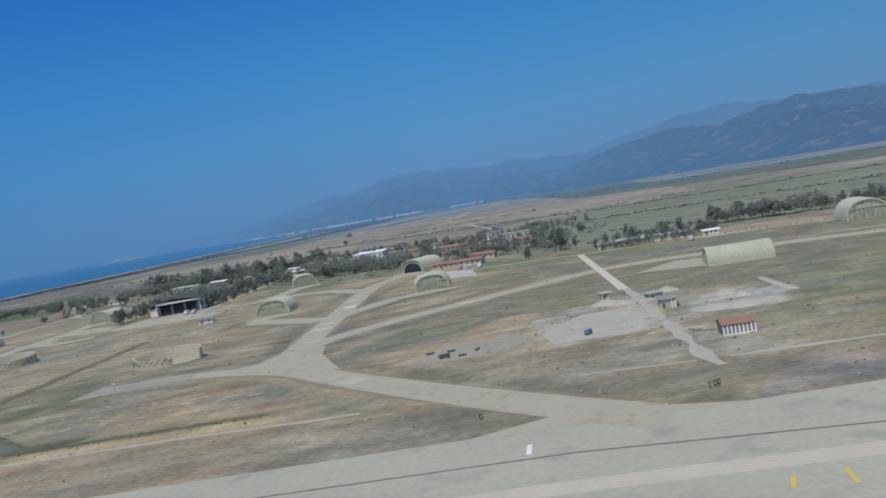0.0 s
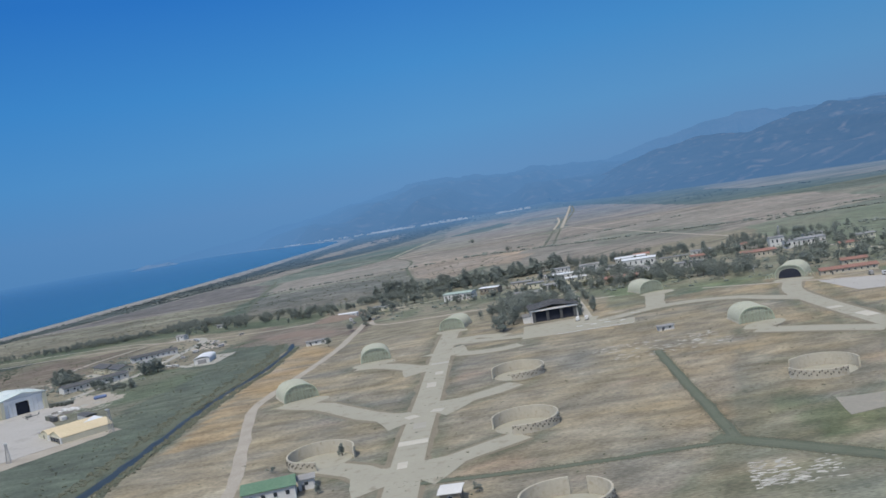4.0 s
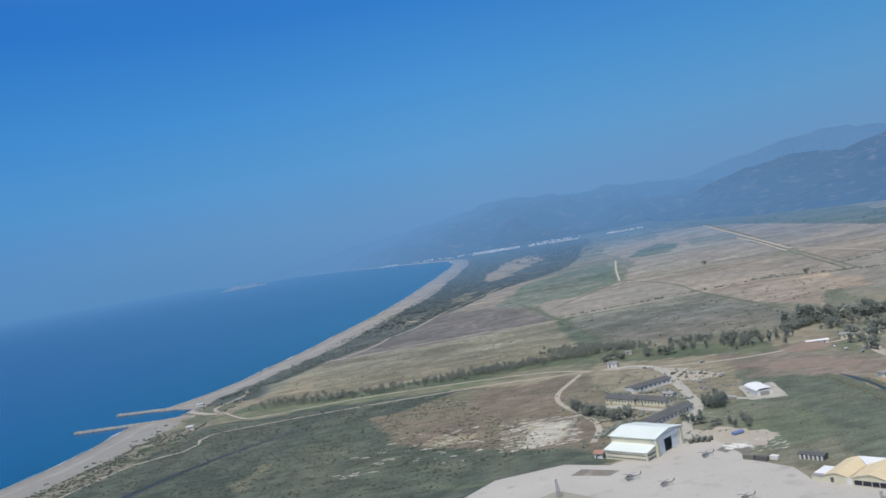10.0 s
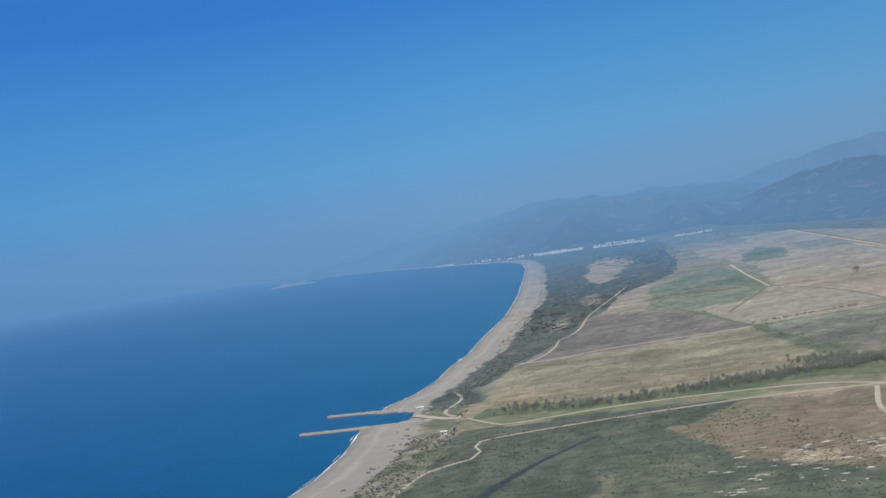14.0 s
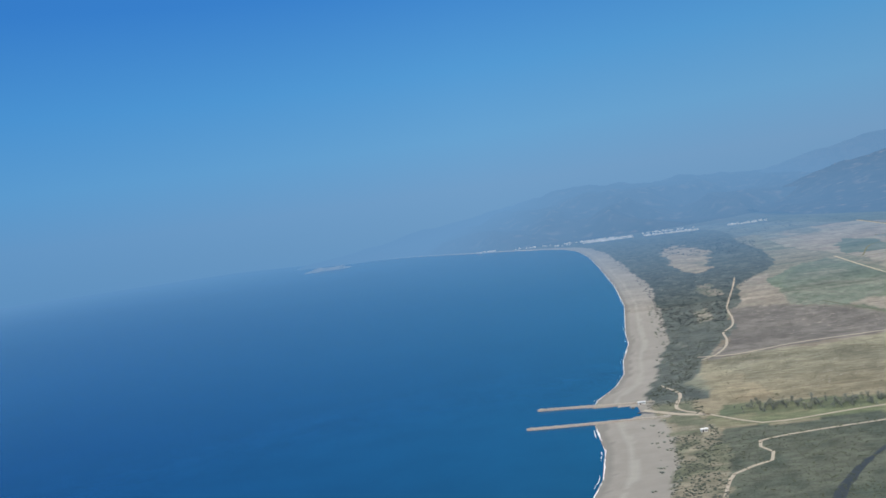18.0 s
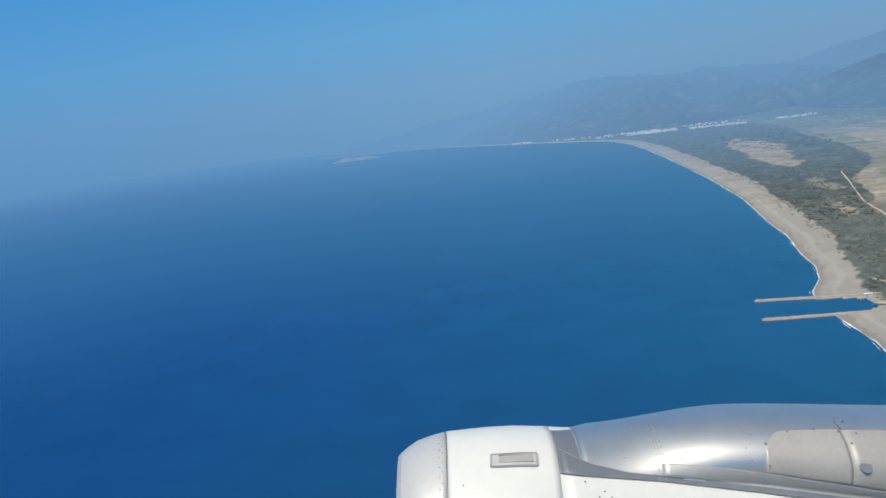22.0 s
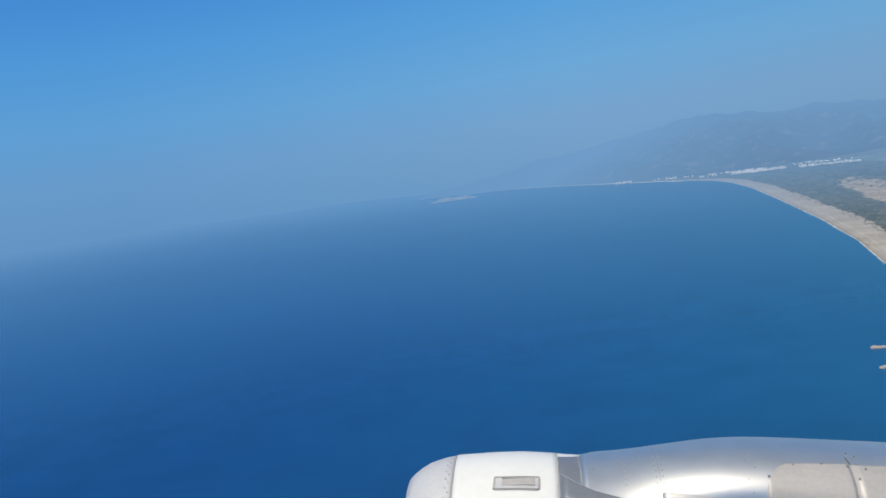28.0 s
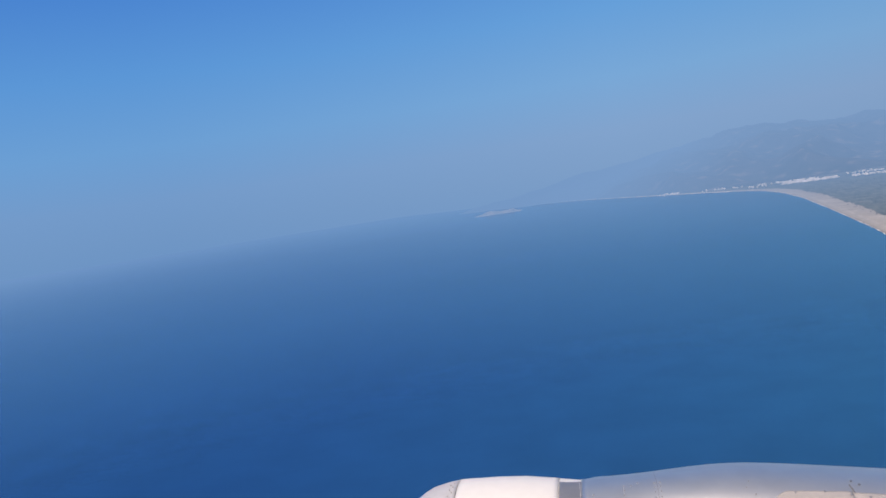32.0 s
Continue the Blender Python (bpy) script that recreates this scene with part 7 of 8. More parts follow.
def jetty(m, pts, w, label, seed):
    e = base("jetty", m, label, "jetty", "rock jetties")
    line = smooth_line(pts, 1.5)
    bm = bmesh.new()
    rings = []
    for i, q in enumerate(line):
        d = (line[min(i + 1, len(line) - 1)] - line[max(i - 1, 0)]).normalized()
        s = Vector((-d.y, d.x))
        k = w * (0.55 + 0.45 * min(1, (len(line) - i) / 4))
        rings.append([bm.verts.new((*(q + s * k * o), z)) for o, z in ((-0.8, -1.2), (-0.45, 0.75), (0.45, 0.75), (0.8, -1.2))])
    for a, b in zip(rings, rings[1:]):
        for k in range(3):
            bm.faces.new((a[k], a[k + 1], b[k + 1], b[k]))
    bm.faces.new(rings[-1])
    bm.faces.new(rings[0][::-1])
    bmesh.ops.recalc_face_normals(bm, faces=bm.faces)
    part("core", bm, M["rock"], e)
    g = np.random.default_rng(seed)
    n = 300
    rock_me = [tri_mesh("rock", *lumps([(0, 0, 0)], [1.0], 0.45, seed * 10 + k), M["rock"]) for k in range(5)]
    for k in range(n):
        q = line[int(g.random() ** 0.8 * (len(line) - 1))]
        i = line.index(q)
        d = (line[min(i + 1, len(line) - 1)] - line[max(i - 1, 0)]).normalized()
        s = Vector((-d.y, d.x))
        o = (g.random() - 0.5) * 2
        c = q + s * o * w * 0.85 + d * (g.random() - 0.5)
        z = 0.75 - max(0, abs(o) - 0.5) * 2.2
        r = new("rock", rock_me[k % 5])
        r.parent = e
        r.matrix_basis = Matrix.LocRotScale((c.x, c.y, z), Euler((g.random() * 6, g.random() * 6, g.random() * 6)), Vector((1, 1, 0.8)) * (0.30 + 0.35 * g.random()))
    return e


jetty(place(0, 0), [(-566, 547), (-590, 551), (-615, 557), (-639, 561)], 2.1, "long jetty of pale armour rock", 1)
jetty(place(0, 0), [(-562, 509), (-585, 511), (-610, 513), (-646, 517)], 2.1, "long jetty of pale armour rock", 2)
strip("stream_mouth", [(-579, 526), (-566, 520), (-548, 514)], 3, M["canal"], 0.03, "narrow stream across the beach", "stream", wob=0.8, end_width=1.0, step=3)


# ---- trees and scrub ----
def tree_meshes(kind, seed):
    g = np.random.default_rng(seed)
    if kind == "tall":
        n, rx, rz, zc = 460, 0.20, 0.46, 0.56
    elif kind == "round":
        n, rx, rz, zc = 460, 0.44, 0.36, 0.62
    else:
        n, rx, rz, zc = 460, 0.33, 0.40, 0.60
    lobes = g.normal(size=(7, 3)) * (rx * 0.55, rx * 0.55, rz * 0.5) + (0, 0, zc)
    c = []
    while len(c) < n:
        p = lobes[g.integers(7)] + g.normal(size=3) * (rx * 0.27, rx * 0.27, rz * 0.24)
        if p[2] > 0.2:
            c.append(p)
    v, f = lumps(c, g.uniform(0.024, 0.058, n), 0.5, seed + 5, 0.8)
    crown = tri_mesh("crown", v, f, M["leaf"] if kind != "olive" else M["leaf_olive"], True)
    bm = bmesh.new()
    rod(bm, (0, 0, -0.02), (0.01, 0, 0.34), 0.028, 6, 0.018)
    rod(bm, (0.01, 0, 0.32), (0.0, 0.01, zc + 0.1), 0.018, 5, 0.006)
    for k in range(4):
        a = k * 1.6 + seed
        rod(bm, (0, 0, 0.28 + 0.05 * k), (rx * 0.8 * math.cos(a), rx * 0.8 * math.sin(a), 0.5 + 0.08 * k), 0.011, 5, 0.004)
    me = bpy.data.meshes.new("trunk")
    bm.to_mesh(me)
    bm.free()
    me.materials.append(M["bark"])
    return crown, me


KINDS = {k: [tree_meshes(k, 11 * i + j) for j in range(3)] for i, k in enumerate(("tall", "round", "broad", "olive"))}
LABELS = {"tall": "tall slender dark green tree", "round": "round-crowned dark green tree", "broad": "broad dark green tree", "olive": "small olive-green tree"}


def tree(x, y, h, kind, where, g):
    e = base("tree", pose(x, y, 0, 0, 0, g.random() * 360) @ Matrix.Diagonal((h, h, h, 1)), LABELS[kind] + " " + where, "tree", "trees " + where)
    for nm, me in zip(("crown", "trunk"), KINDS[kind][g.integers(3)]):
        ob = new(nm, me)
        ob.parent = e
    return e


tg = np.random.default_rng(3)


def tree_line(pts, n, spread, h0, h1, kinds, where):
    line = smooth_line(pts, 3.0)
    for k in range(n):
        q = line[int((k + tg.random()) / n * (len(line) - 1))]
        tree(q.x + tg.normal() * spread, q.y + tg.normal() * spread, tg.uniform(h0, h1), kinds[tg.integers(len(kinds))], where, tg)


tree_line([(-202, 500), (-163, 490), (-98, 497)], 46, 2.5, 6.5, 9.5, ("tall", "broad"), "in the long windbreak")
tree_line([(-140, 300), (-136, 318), (-128, 332), (-118, 334)], 10, 1.4, 4.0, 6.5, ("broad", "round"), "beside the dark hangar")
tree_line([(-200, 408), (-196, 430), (-180, 445), (-168, 440)], 14, 3.0, 4, 6.5, ("broad", "round"), "by the perimeter gate")
tree_line([(-165, 412), (-130, 402), (-100, 386), (-60, 370), (-30, 356)], 34, 3.0, 3, 5.2, ("broad", "olive", "round"), "along the camp road")
tree_line([(-120, 440), (-80, 455), (-40, 460), (0, 470), (40, 450)], 34, 9.0, 3.5, 6, ("broad", "round", "tall"), "between the camp blocks")
tree_line([(-60, 425), (-20, 420), (20, 400), (34, 370)], 22, 8.0, 3, 5.5, ("broad", "round"), "between the camp blocks")
tree_line([(-10, 345), (20, 330), (40, 330)], 10, 5, 3, 5, ("round", "broad"), "behind the barracks")
for x, y, h, k in ((24, 306, 8.5, "broad"), (26, 309, 7, "broad"), (13, 291, 5, "tall"), (31, 304, 4.5, "tall"), (40, 289, 5, "tall"), (44, 291, 4.6, "tall"), (50, 292, 5.5, "round"), (55, 288, 4, "round"),
                   (59, 289, 6, "round"), (66, 290, 5.6, "broad"), (70, 284, 5, "round"), (36, 286, 4, "tall"), (-209, 338, 3.6, "round"), (-199, 382, 4.6, "broad"), (-205, 374, 3.6, "round"), (-226, 446, 3.2, "broad"), (-240, 452, 3.0, "round"), (-250, 446, 3.4, "tall"), (-178, 153, 2.2, "tall"), (-177, 175.5, 2.8, "tall"),
                   (-148, 141, 1.6, "round"), (-191, 171, 1.4, "round"), (-121, 722, 5, "round"), (-152, 945, 6, "round")):
    tree(x, y, h, k, "standing by itself", tg)
for side_x in (-3.2, 2.8):
    tree_line([(-107 + side_x, 312), (-105.8 + side_x, 345), (-104.4 + side_x, 400), (-103.2 + side_x, 430)], 26 if side_x < 0 else 12, 0.4, 3.2 if side_x > 0 else 4.2, 4.0 if side_x > 0 else 6.4, ("tall", "broad"), "along the avenue")
tree_line([(84, 312), (95, 308), (104, 302)], 9, 3, 4.5, 6.5, ("round", "broad"), "beyond the far taxiway")
tree_line([(112, 322), (134, 300), (190, 290), (260, 280)], 16, 4, 5, 7.5, ("round", "broad"), "beyond the far taxiway")
tree_line([(-338, 378), (-334, 361), (-328, 353), (-321, 346), (-313, 347)], 26, 1.8, 3, 4.8, ("broad", "round"), "round the cream barracks")
tree_line([(-299, 326), (-294, 322), (-284, 312), (-276, 311)], 14, 2.0, 2.5, 4.2, ("broad", "tall", "round"), "by the camp road")
tree_line([(-288.5, 345), (-285.5, 341), (-283.5, 346), (-286, 349)], 11, 1.2, 4, 6, ("tall", "broad"), "by the camp road")
tree_line([(-313, 474), (-307, 475), (-302, 470)], 7, 2.0, 2.5, 4.5, ("broad", "round"), "at the road fork")
tree_line([(-290, 470), (-262, 470), (-238, 460), (-214, 464)], 26, 3.0, 3.5, 5.5, ("broad", "round", "tall"), "along the stream")


def scrub(name, pts_xy, r0, r1, material, label, seed, per=3, flat=0.75, category="bushes"):
    g = np.random.default_rng(seed)
    p = np.asarray(pts_xy, float)
    n = len(p)
    size = g.uniform(r0, r1, n) * g.uniform(0.6, 1.0, n)
    c = np.repeat(p, per, 0) + (g.normal(size=(n * per, 2)) * 0.55) * np.repeat(size, per)[:, None]
    s = np.repeat(size, per) * g.uniform(0.4, 0.75, n * per)
    v, f = lumps(np.concatenate([c, (s * 0.45)[:, None]], 1), s, 0.45, seed + 1, flat)
    ob = new(name, tri_mesh(name, v, f, material, True))
    # far scrub gets its haze painted on by distance
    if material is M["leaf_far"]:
        paint_haze(ob, haze_share(v[:, 0], v[:, 1]))
    return tagged(ob, label, category, kind="stuff")


def scatter(poly, n, seed, clump=0.0, at=25.0):
    """Random places in a polygon, in drifts if clump is above 0."""
    g = np.random.default_rng(seed)
    poly = np.array(poly, float)
    lo, hi = poly.min(0), poly.max(0)
    out = []
    while len(out) < n:
        q = lo + g.random((n * 3, 2)) * (hi - lo)
        keep = in_poly(q[:, 0], q[:, 1], [tuple(c) for c in poly])
        if clump:
            keep &= rough_noise(q[:, 0] + seed * 77, q[:, 1], at) > -1 + 2 * clump * g.random(len(q))
        out += list(q[keep])
    return np.array(out[:n])


def along(pts, n, spread, seed):
    g = np.random.default_rng(seed)
    line = smooth_line(pts, 2.0)
    k = g.random(n) * (len(line) - 1)
    q = np.array([(line[int(i)].x, line[int(i)].y) for i in k])
    return q + g.normal(size=(n, 2)) * spread


SCRUB = [(-566, 250), (-560, 440), (-520, 468), (-400, 452), (-372, 380), (-345, 318), (-388, 296), (-396, 262), (-410, 225), (-560, 215)]
scrub("coastal_scrub", scatter(SCRUB, 8000, 1, 0.9), 0.2, 0.72, M["leaf_scrub"], "low olive-green coastal scrub", 2)
scrub("brown_heath", scatter([(-440, 300), (-330, 300), (-322, 445), (-420, 458)], 500, 5, 0.9), 0.2, 0.65, M["leaf_olive"], "sparse low bushes on brown heath", 6)
scrub("marsh_scrub", scatter([(-236, 150), (-234, 385), (-262, 395), (-284, 345), (-286, 300), (-258, 240), (-258, 190), (-290, 150)], 800, 8, 0.9), 0.15, 0.5, M["leaf_olive"], "dark green marsh scrub and reeds", 9)
scrub("canal_reeds", np.concatenate([along([(-229.5, 120), (-229.5, 205), (-229, 244), (-226, 283), (-224, 311), (-224.6, 352)], 900, 0.7, 11),
                                     along([(-242, 120), (-238.5, 205), (-238.5, 244), (-236.5, 280), (-233.5, 305), (-232.5, 335), (-236, 368)], 900, 1.5, 12), along([(-234.2, 250), (-233.6, 262), (-231, 283), (-228.8, 302), (-228.2, 330)], 220, 0.6, 18), along([(-234.6, 120), (-231.0, 175), (-230.2, 240), (-229.6, 262), (-227.2, 283)], 500, 0.5, 19)]), 0.25, 0.6, M["leaf_olive"], "dark reeds and bushes lining the canal", 13, flat=0.95)
for pts, w in (([(-99, 230), (-101, 190), (-103, 147)], 1.25), ([(-103, 147), (-131, 147), (-165, 151)], 0.95), ([(-103, 147), (-90, 134), (-73, 116)], 2.1)):
    bank = along(pts, 1500, 0.0, 14)
    g4 = np.random.default_rng(15)
    across = g4.choice((-1.0, 1.0), 1500) * w + g4.normal(size=1500) * 0.4
    run = np.array(pts[-1], float) - np.array(pts[0], float)
    side_way = np.array((-run[1], run[0])) / np.hypot(*run)
    scrub("ditch_bushes", bank + across[:, None] * side_way + g4.normal(size=(1500, 1)) * 1.2 * run / np.hypot(*run), 0.06, 0.22, M["leaf_olive"], "dark weeds and low bushes on the ditch banks", 17, flat=0.6)
gd = np.random.default_rng(21)
dy = 280 + 2000 * gd.random(8000) ** 1.5
ds = np.interp(dy, [300, 500, 560, 583, 657, 731, 786, 883, 1023, 1164, 1280, 1490, 1850, 2300], [58, 62, 68, 50, 56, 80, 92, 103, 130, 184, 228, 262, 296, 330])
dx = coast_x(dy) + 34 + (ds - 34) * gd.random(8000)
keep = (rough_noise(dx, dy, 22) > -0.35) & ~((dy > 1270) & (dy < 1940) & (dx > -420) & (dx < -300) & (rough_noise(dx, dy, 60) > -0.5)) & ((np.abs(dy - 500) > 32) | (dx > -548))
near = keep & (dy < 820)
scrub("dune_scrub", np.stack([dx, dy], 1)[near], 0.45, 1.25, M["leaf_dune"], "dark scrub behind the beach", 22, flat=0.4)
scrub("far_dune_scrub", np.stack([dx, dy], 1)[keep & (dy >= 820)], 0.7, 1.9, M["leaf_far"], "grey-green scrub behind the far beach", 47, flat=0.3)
by = 290 + 700 * gd.random(170)
scrub("beach_bushes", np.stack([coast_x(by) + 25 + 14 * gd.random(170), by], 1), 0.5, 1.6, M["leaf"], "scattered dark bushes on the sand", 23)
scrub("tan_rise_tufts", scatter([(-522, 524), (-444, 514), (-342, 522), (-328, 685), (-437, 650), (-516, 662)], 1100, 27, 0.8), 0.2, 0.7, M["leaf_olive"], "tufts and low bushes on the tan rise", 28)
scrub("plain_scrub", scatter([(-328, 520), (-250, 470), (-150, 510), (-120, 690), (-330, 690)], 420, 29, 0.9), 0.35, 1.1, M["leaf_olive"], "low scrub on the plain", 30)
def wood(name, lines, n, spread, h0, h1, label, seed, leaf="leaf"):
    """A close belt of trees whose crowns run into one another."""
    g = np.random.default_rng(seed)
    c, r = [], []
    for k, line in enumerate(lines):
        for x, y in along(line, n, spread, seed + k):
            h = g.uniform(h0, h1)
            w = h * g.uniform(0.16, 0.26)
            m = 110
            u = g.normal(size=(m, 3)) * (w * 0.62, w * 0.62, h * 0.17) + (x, y, h * 0.56)
            u[:, 2] = np.clip(u[:, 2], 0.15, None)
            c.append(u)
            r.append(g.uniform(0.028, 0.058, m) * h)
    v, f = lumps(np.concatenate(c), np.concatenate(r), 0.5, seed + 50, 0.85)
    return tagged(new(name, tri_mesh(name, v, f, M[leaf], True)), label, "trees", kind="stuff")


wood("camp_wood", [[(-138, 340), (-132, 346), (-124, 352), (-118, 352)], [(-134, 356), (-124, 372), (-120, 376)], [(-196, 470), (-160, 462), (-130, 470)], [(-100, 400), (-60, 390), (-20, 385), (20, 372)], [(-95, 480), (-50, 478), (0, 474), (50, 466)],
                   [(-66, 372), (-50, 366), (-36, 356)], [(-30, 440), (10, 436), (44, 420)], [(-70, 432), (-82, 420), (-92, 440)], [(-50, 350), (-10, 352), (30, 345)], [(-98, 376), (-88, 378), (-76, 392), (-58, 396), (-44, 384)], [(-94, 497), (-72, 492), (-50, 486)]], 52, 4.6, 3.4, 6.4, "close belts of dark green trees in the camp", 71)
wood("camp_wood", [[(42, 300), (50, 294), (58, 290), (66, 288), (78, 284)], [(36, 281), (46, 276), (56, 273), (66, 270)]], 34, 1.3, 2.2, 4.2, "close rows of trees round the low blocks behind the taxiway", 171)
wood("field_wood", [[(84, 309), (95, 305), (106, 299), (120, 294), (140, 290)]], 46, 2.4, 4.2, 6.8, "dense clump of round dark trees beyond the far taxiway", 181)
wood("hedge", [[(-524, 508), (-480, 497), (-446, 494), (-400, 498), (-348, 504)], [(-400, 498), (-348, 504), (-300, 513)], [(-340, 530), (-310, 514), (-290, 500)]], 300, 6.0, 1.6, 4.2, "broad dark hedge of scrub trees below the tan rise", 95)
wood("stream_wood", [[(-274, 494), (-253, 487), (-238, 479), (-224, 474)], [(-212, 480), (-202, 488), (-192, 496)]], 60, 2.4, 3.0, 5.6, "dense dark trees along the stream", 195)
wood("windbreak", [[(-205, 498), (-163, 489), (-94, 496)]], 90, 2.6, 5, 8.2, "dense long windbreak of tall dark trees", 91)
scrub("camp_garden", scatter([(-195, 392), (-110, 382), (-80, 345), (60, 305), (60, 470), (-200, 478)], 800, 31, 0.9), 0.5, 1.6, M["leaf"], "garden bushes and low orchard trees in the camp", 32)
scrub("camp_garden", scatter([(-340, 300), (-290, 300), (-262, 400), (-300, 440), (-345, 400)], 320, 33, 0.9), 0.4, 1.2, M["leaf"], "garden bushes round the camp", 34)
scrub("airfield_tufts", scatter([(-220, 92), (180, 92), (180, 300), (-60, 300), (-220, 320)], 1800, 35, 0.8), 0.1, 0.36, M["leaf_olive"], "dry tufts and low bushes in the airfield grass", 36)
scrub("kerb_weeds", along([(-72, 114.5), (-57, 114.5), (-45, 114.5), (-33, 114)], 900, 0.6, 55), 0.06, 0.2, M["leaf_olive"], "dark weeds along the runway drain", 56)
scrub("barracks_bushes", np.concatenate([along([(-336, 370), (-330, 352), (-320, 347), (-310, 351)], 90, 2.0, 57), along([(-322, 396), (-308, 386), (-298, 382), (-294, 362)], 90, 1.8, 58), along([(-332, 325), (-325, 334), (-319, 339)], 50, 2.0, 60)]), 0.6, 1.7, M["leaf"], "garden trees and bushes round the cream barracks", 59)
scrub("hedge_row", np.stack([np.linspace(74, 190, 60), np.interp(np.linspace(74, 190, 60), [74, 190], [268, 226])], 1), 0.6, 0.9, M["leaf"], "row of small round shrubs along the far taxiway", 37)
scrub("field_hedges", np.concatenate([along([(60, 480), (200, 440), (500, 400)], 300, 4, 38), along([(-110, 720), (120, 590), (300, 560)], 240, 1.5, 39), along([(-160, 745), (30, 640), (160, 640)], 160, 1.2, 40),
                                      along([(60, 600), (420, 520)], 260, 2.0, 41), along([(-330, 700), (-140, 745), (60, 830)], 140, 1.2, 42)]), 0.8, 2.4, M["leaf"], "dark hedges between the fields", 43)
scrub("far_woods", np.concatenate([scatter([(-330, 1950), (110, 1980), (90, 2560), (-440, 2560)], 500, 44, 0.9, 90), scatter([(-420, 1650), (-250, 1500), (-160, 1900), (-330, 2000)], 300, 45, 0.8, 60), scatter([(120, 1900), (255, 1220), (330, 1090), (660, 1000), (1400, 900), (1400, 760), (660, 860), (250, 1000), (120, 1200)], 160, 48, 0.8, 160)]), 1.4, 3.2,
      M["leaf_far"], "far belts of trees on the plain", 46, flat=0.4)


g8 = np.random.default_rng(71)
wb_xy = along([(-204, 500), (-163, 490), (-98, 498)], 900, 2.4, 72)
v, f = lumps(np.concatenate([wb_xy, g8.uniform(0.3, 6.2, 900)[:, None]], 1), g8.uniform(0.5, 1.3, 900), 0.5, 73, 0.9)
tagged(new("windbreak_undergrowth", tri_mesh("windbreak_undergrowth", v, f, M["leaf"])), "dense undergrowth of the long windbreak", "bushes", kind="stuff")

# rubble and salt patches
def chips(name, poly, n, r0, r1, material, label, seed):
    q = scatter(poly, n, seed, 0.9, 6)
    g = np.random.default_rng(seed)
    s = g.uniform(r0, r1, n)
    v, f = lumps(np.concatenate([q * (1 / 2.6, 1), (s * 0.02)[:, None]], 1), s, 0.5, seed, 0.12)
    v = v * (2.6, 1, 1)
    return tagged(new(name, tri_mesh(name, v, f, material)), label, "stones", kind="stuff")


chips("pale_rubble", [(-107, 124), (-94, 124), (-92, 134), (-105, 136)], 170, 0.10, 0.36, M["stone_white"], "pale salt-white stones in the marshy grass", 61)
chips("pale_rubble", [(-110, 224), (-78, 226), (-80, 246), (-116, 246)], 160, 0.12, 0.5, M["stone_white"], "pale stones scattered in the grass", 62)
chips("pale_rubble", [(-85, 128), (-40, 118), (-40, 134), (-80, 144)], 70, 0.12, 0.5, M["dirt"], "pale bare scrapes in the grass", 63)
chips("pale_rubble", [(-370, 322), (-340, 322), (-338, 365), (-372, 370)], 300, 0.15, 0.8, M["stone_white"], "pale bare ground and stones", 64)
chips("pale_rubble", [(-440, 320), (-378, 320), (-378, 372), (-430, 372)], 70, 0.2, 1.0, M["stone_white"], "pale bare scrapes in the heath", 65)
chips("pale_rubble", [(-300, 282), (-278, 278), (-276, 296), (-296, 300)], 160, 0.1, 0.45, M["stone_white"], "pale rubble heaped at the apron's edge", 66)
chips("pale_rubble", [(4, 110), (50, 110), (50, 168), (10, 168)], 90, 0.08, 0.35, M["stone_white"], "pale rubble of the works site", 67)
chips("pale_rubble", [(-500, 540), (-380, 530), (-350, 660), (-500, 650)], 420, 0.12, 0.5, M["scrape"], "pale scrapes on the tan rise", 68)
chips("pale_rubble", [(-440, 700), (-340, 700), (-360, 900), (-430, 880)], 170, 0.2, 0.9, M["scrape"], "pale scrapes in the brown field", 69)

# repaired slabs on the taxiways
def slab(x, y, w, l, deg, z):
    e = part("slab", boxes((-w / 2, -l / 2, 0, w / 2, l / 2, 0.03), bevel=0.008), M["slab"])
    e.matrix_world = place(x, y, deg, z)
    return tagged(e, "pale repaired concrete slab in the taxiway", "slab", "taxiway slabs", kind="structure")


for x, y, w, l, a in ((-162, 177, 6.4, 3.2, 2), (-161.5, 190, 3.0, 5, 1), (-161, 232, 2.6, 6, 1), (-163, 162, 2, 4, 2), (-159.5, 247, 2.4, 4, 1), (-160, 262, 5.8, 3, 1), (-164, 199, 3, 3, 30), (-158, 202, 3, 2.6, -20),
                      (-42, 196, 5, 4, 0), (-41, 234, 3.6, 7, 4), (-42, 205, 3, 3, 0), (-43, 250, 4, 3, 0), (-8, 202, 4, 3, 38), (-110, 291, 3, 1.2, -5), (-104, 292.5, 3, 1.2, -8), (-98, 295, 3, 1.2, -14), (-92, 298, 3, 1.2, -14),
                      (-161, 140, 5, 4, 2), (-40, 178, 5, 3, 15), (-24, 128, 4, 5, 40)):
    slab(x, y, w, l, a, 0.085)

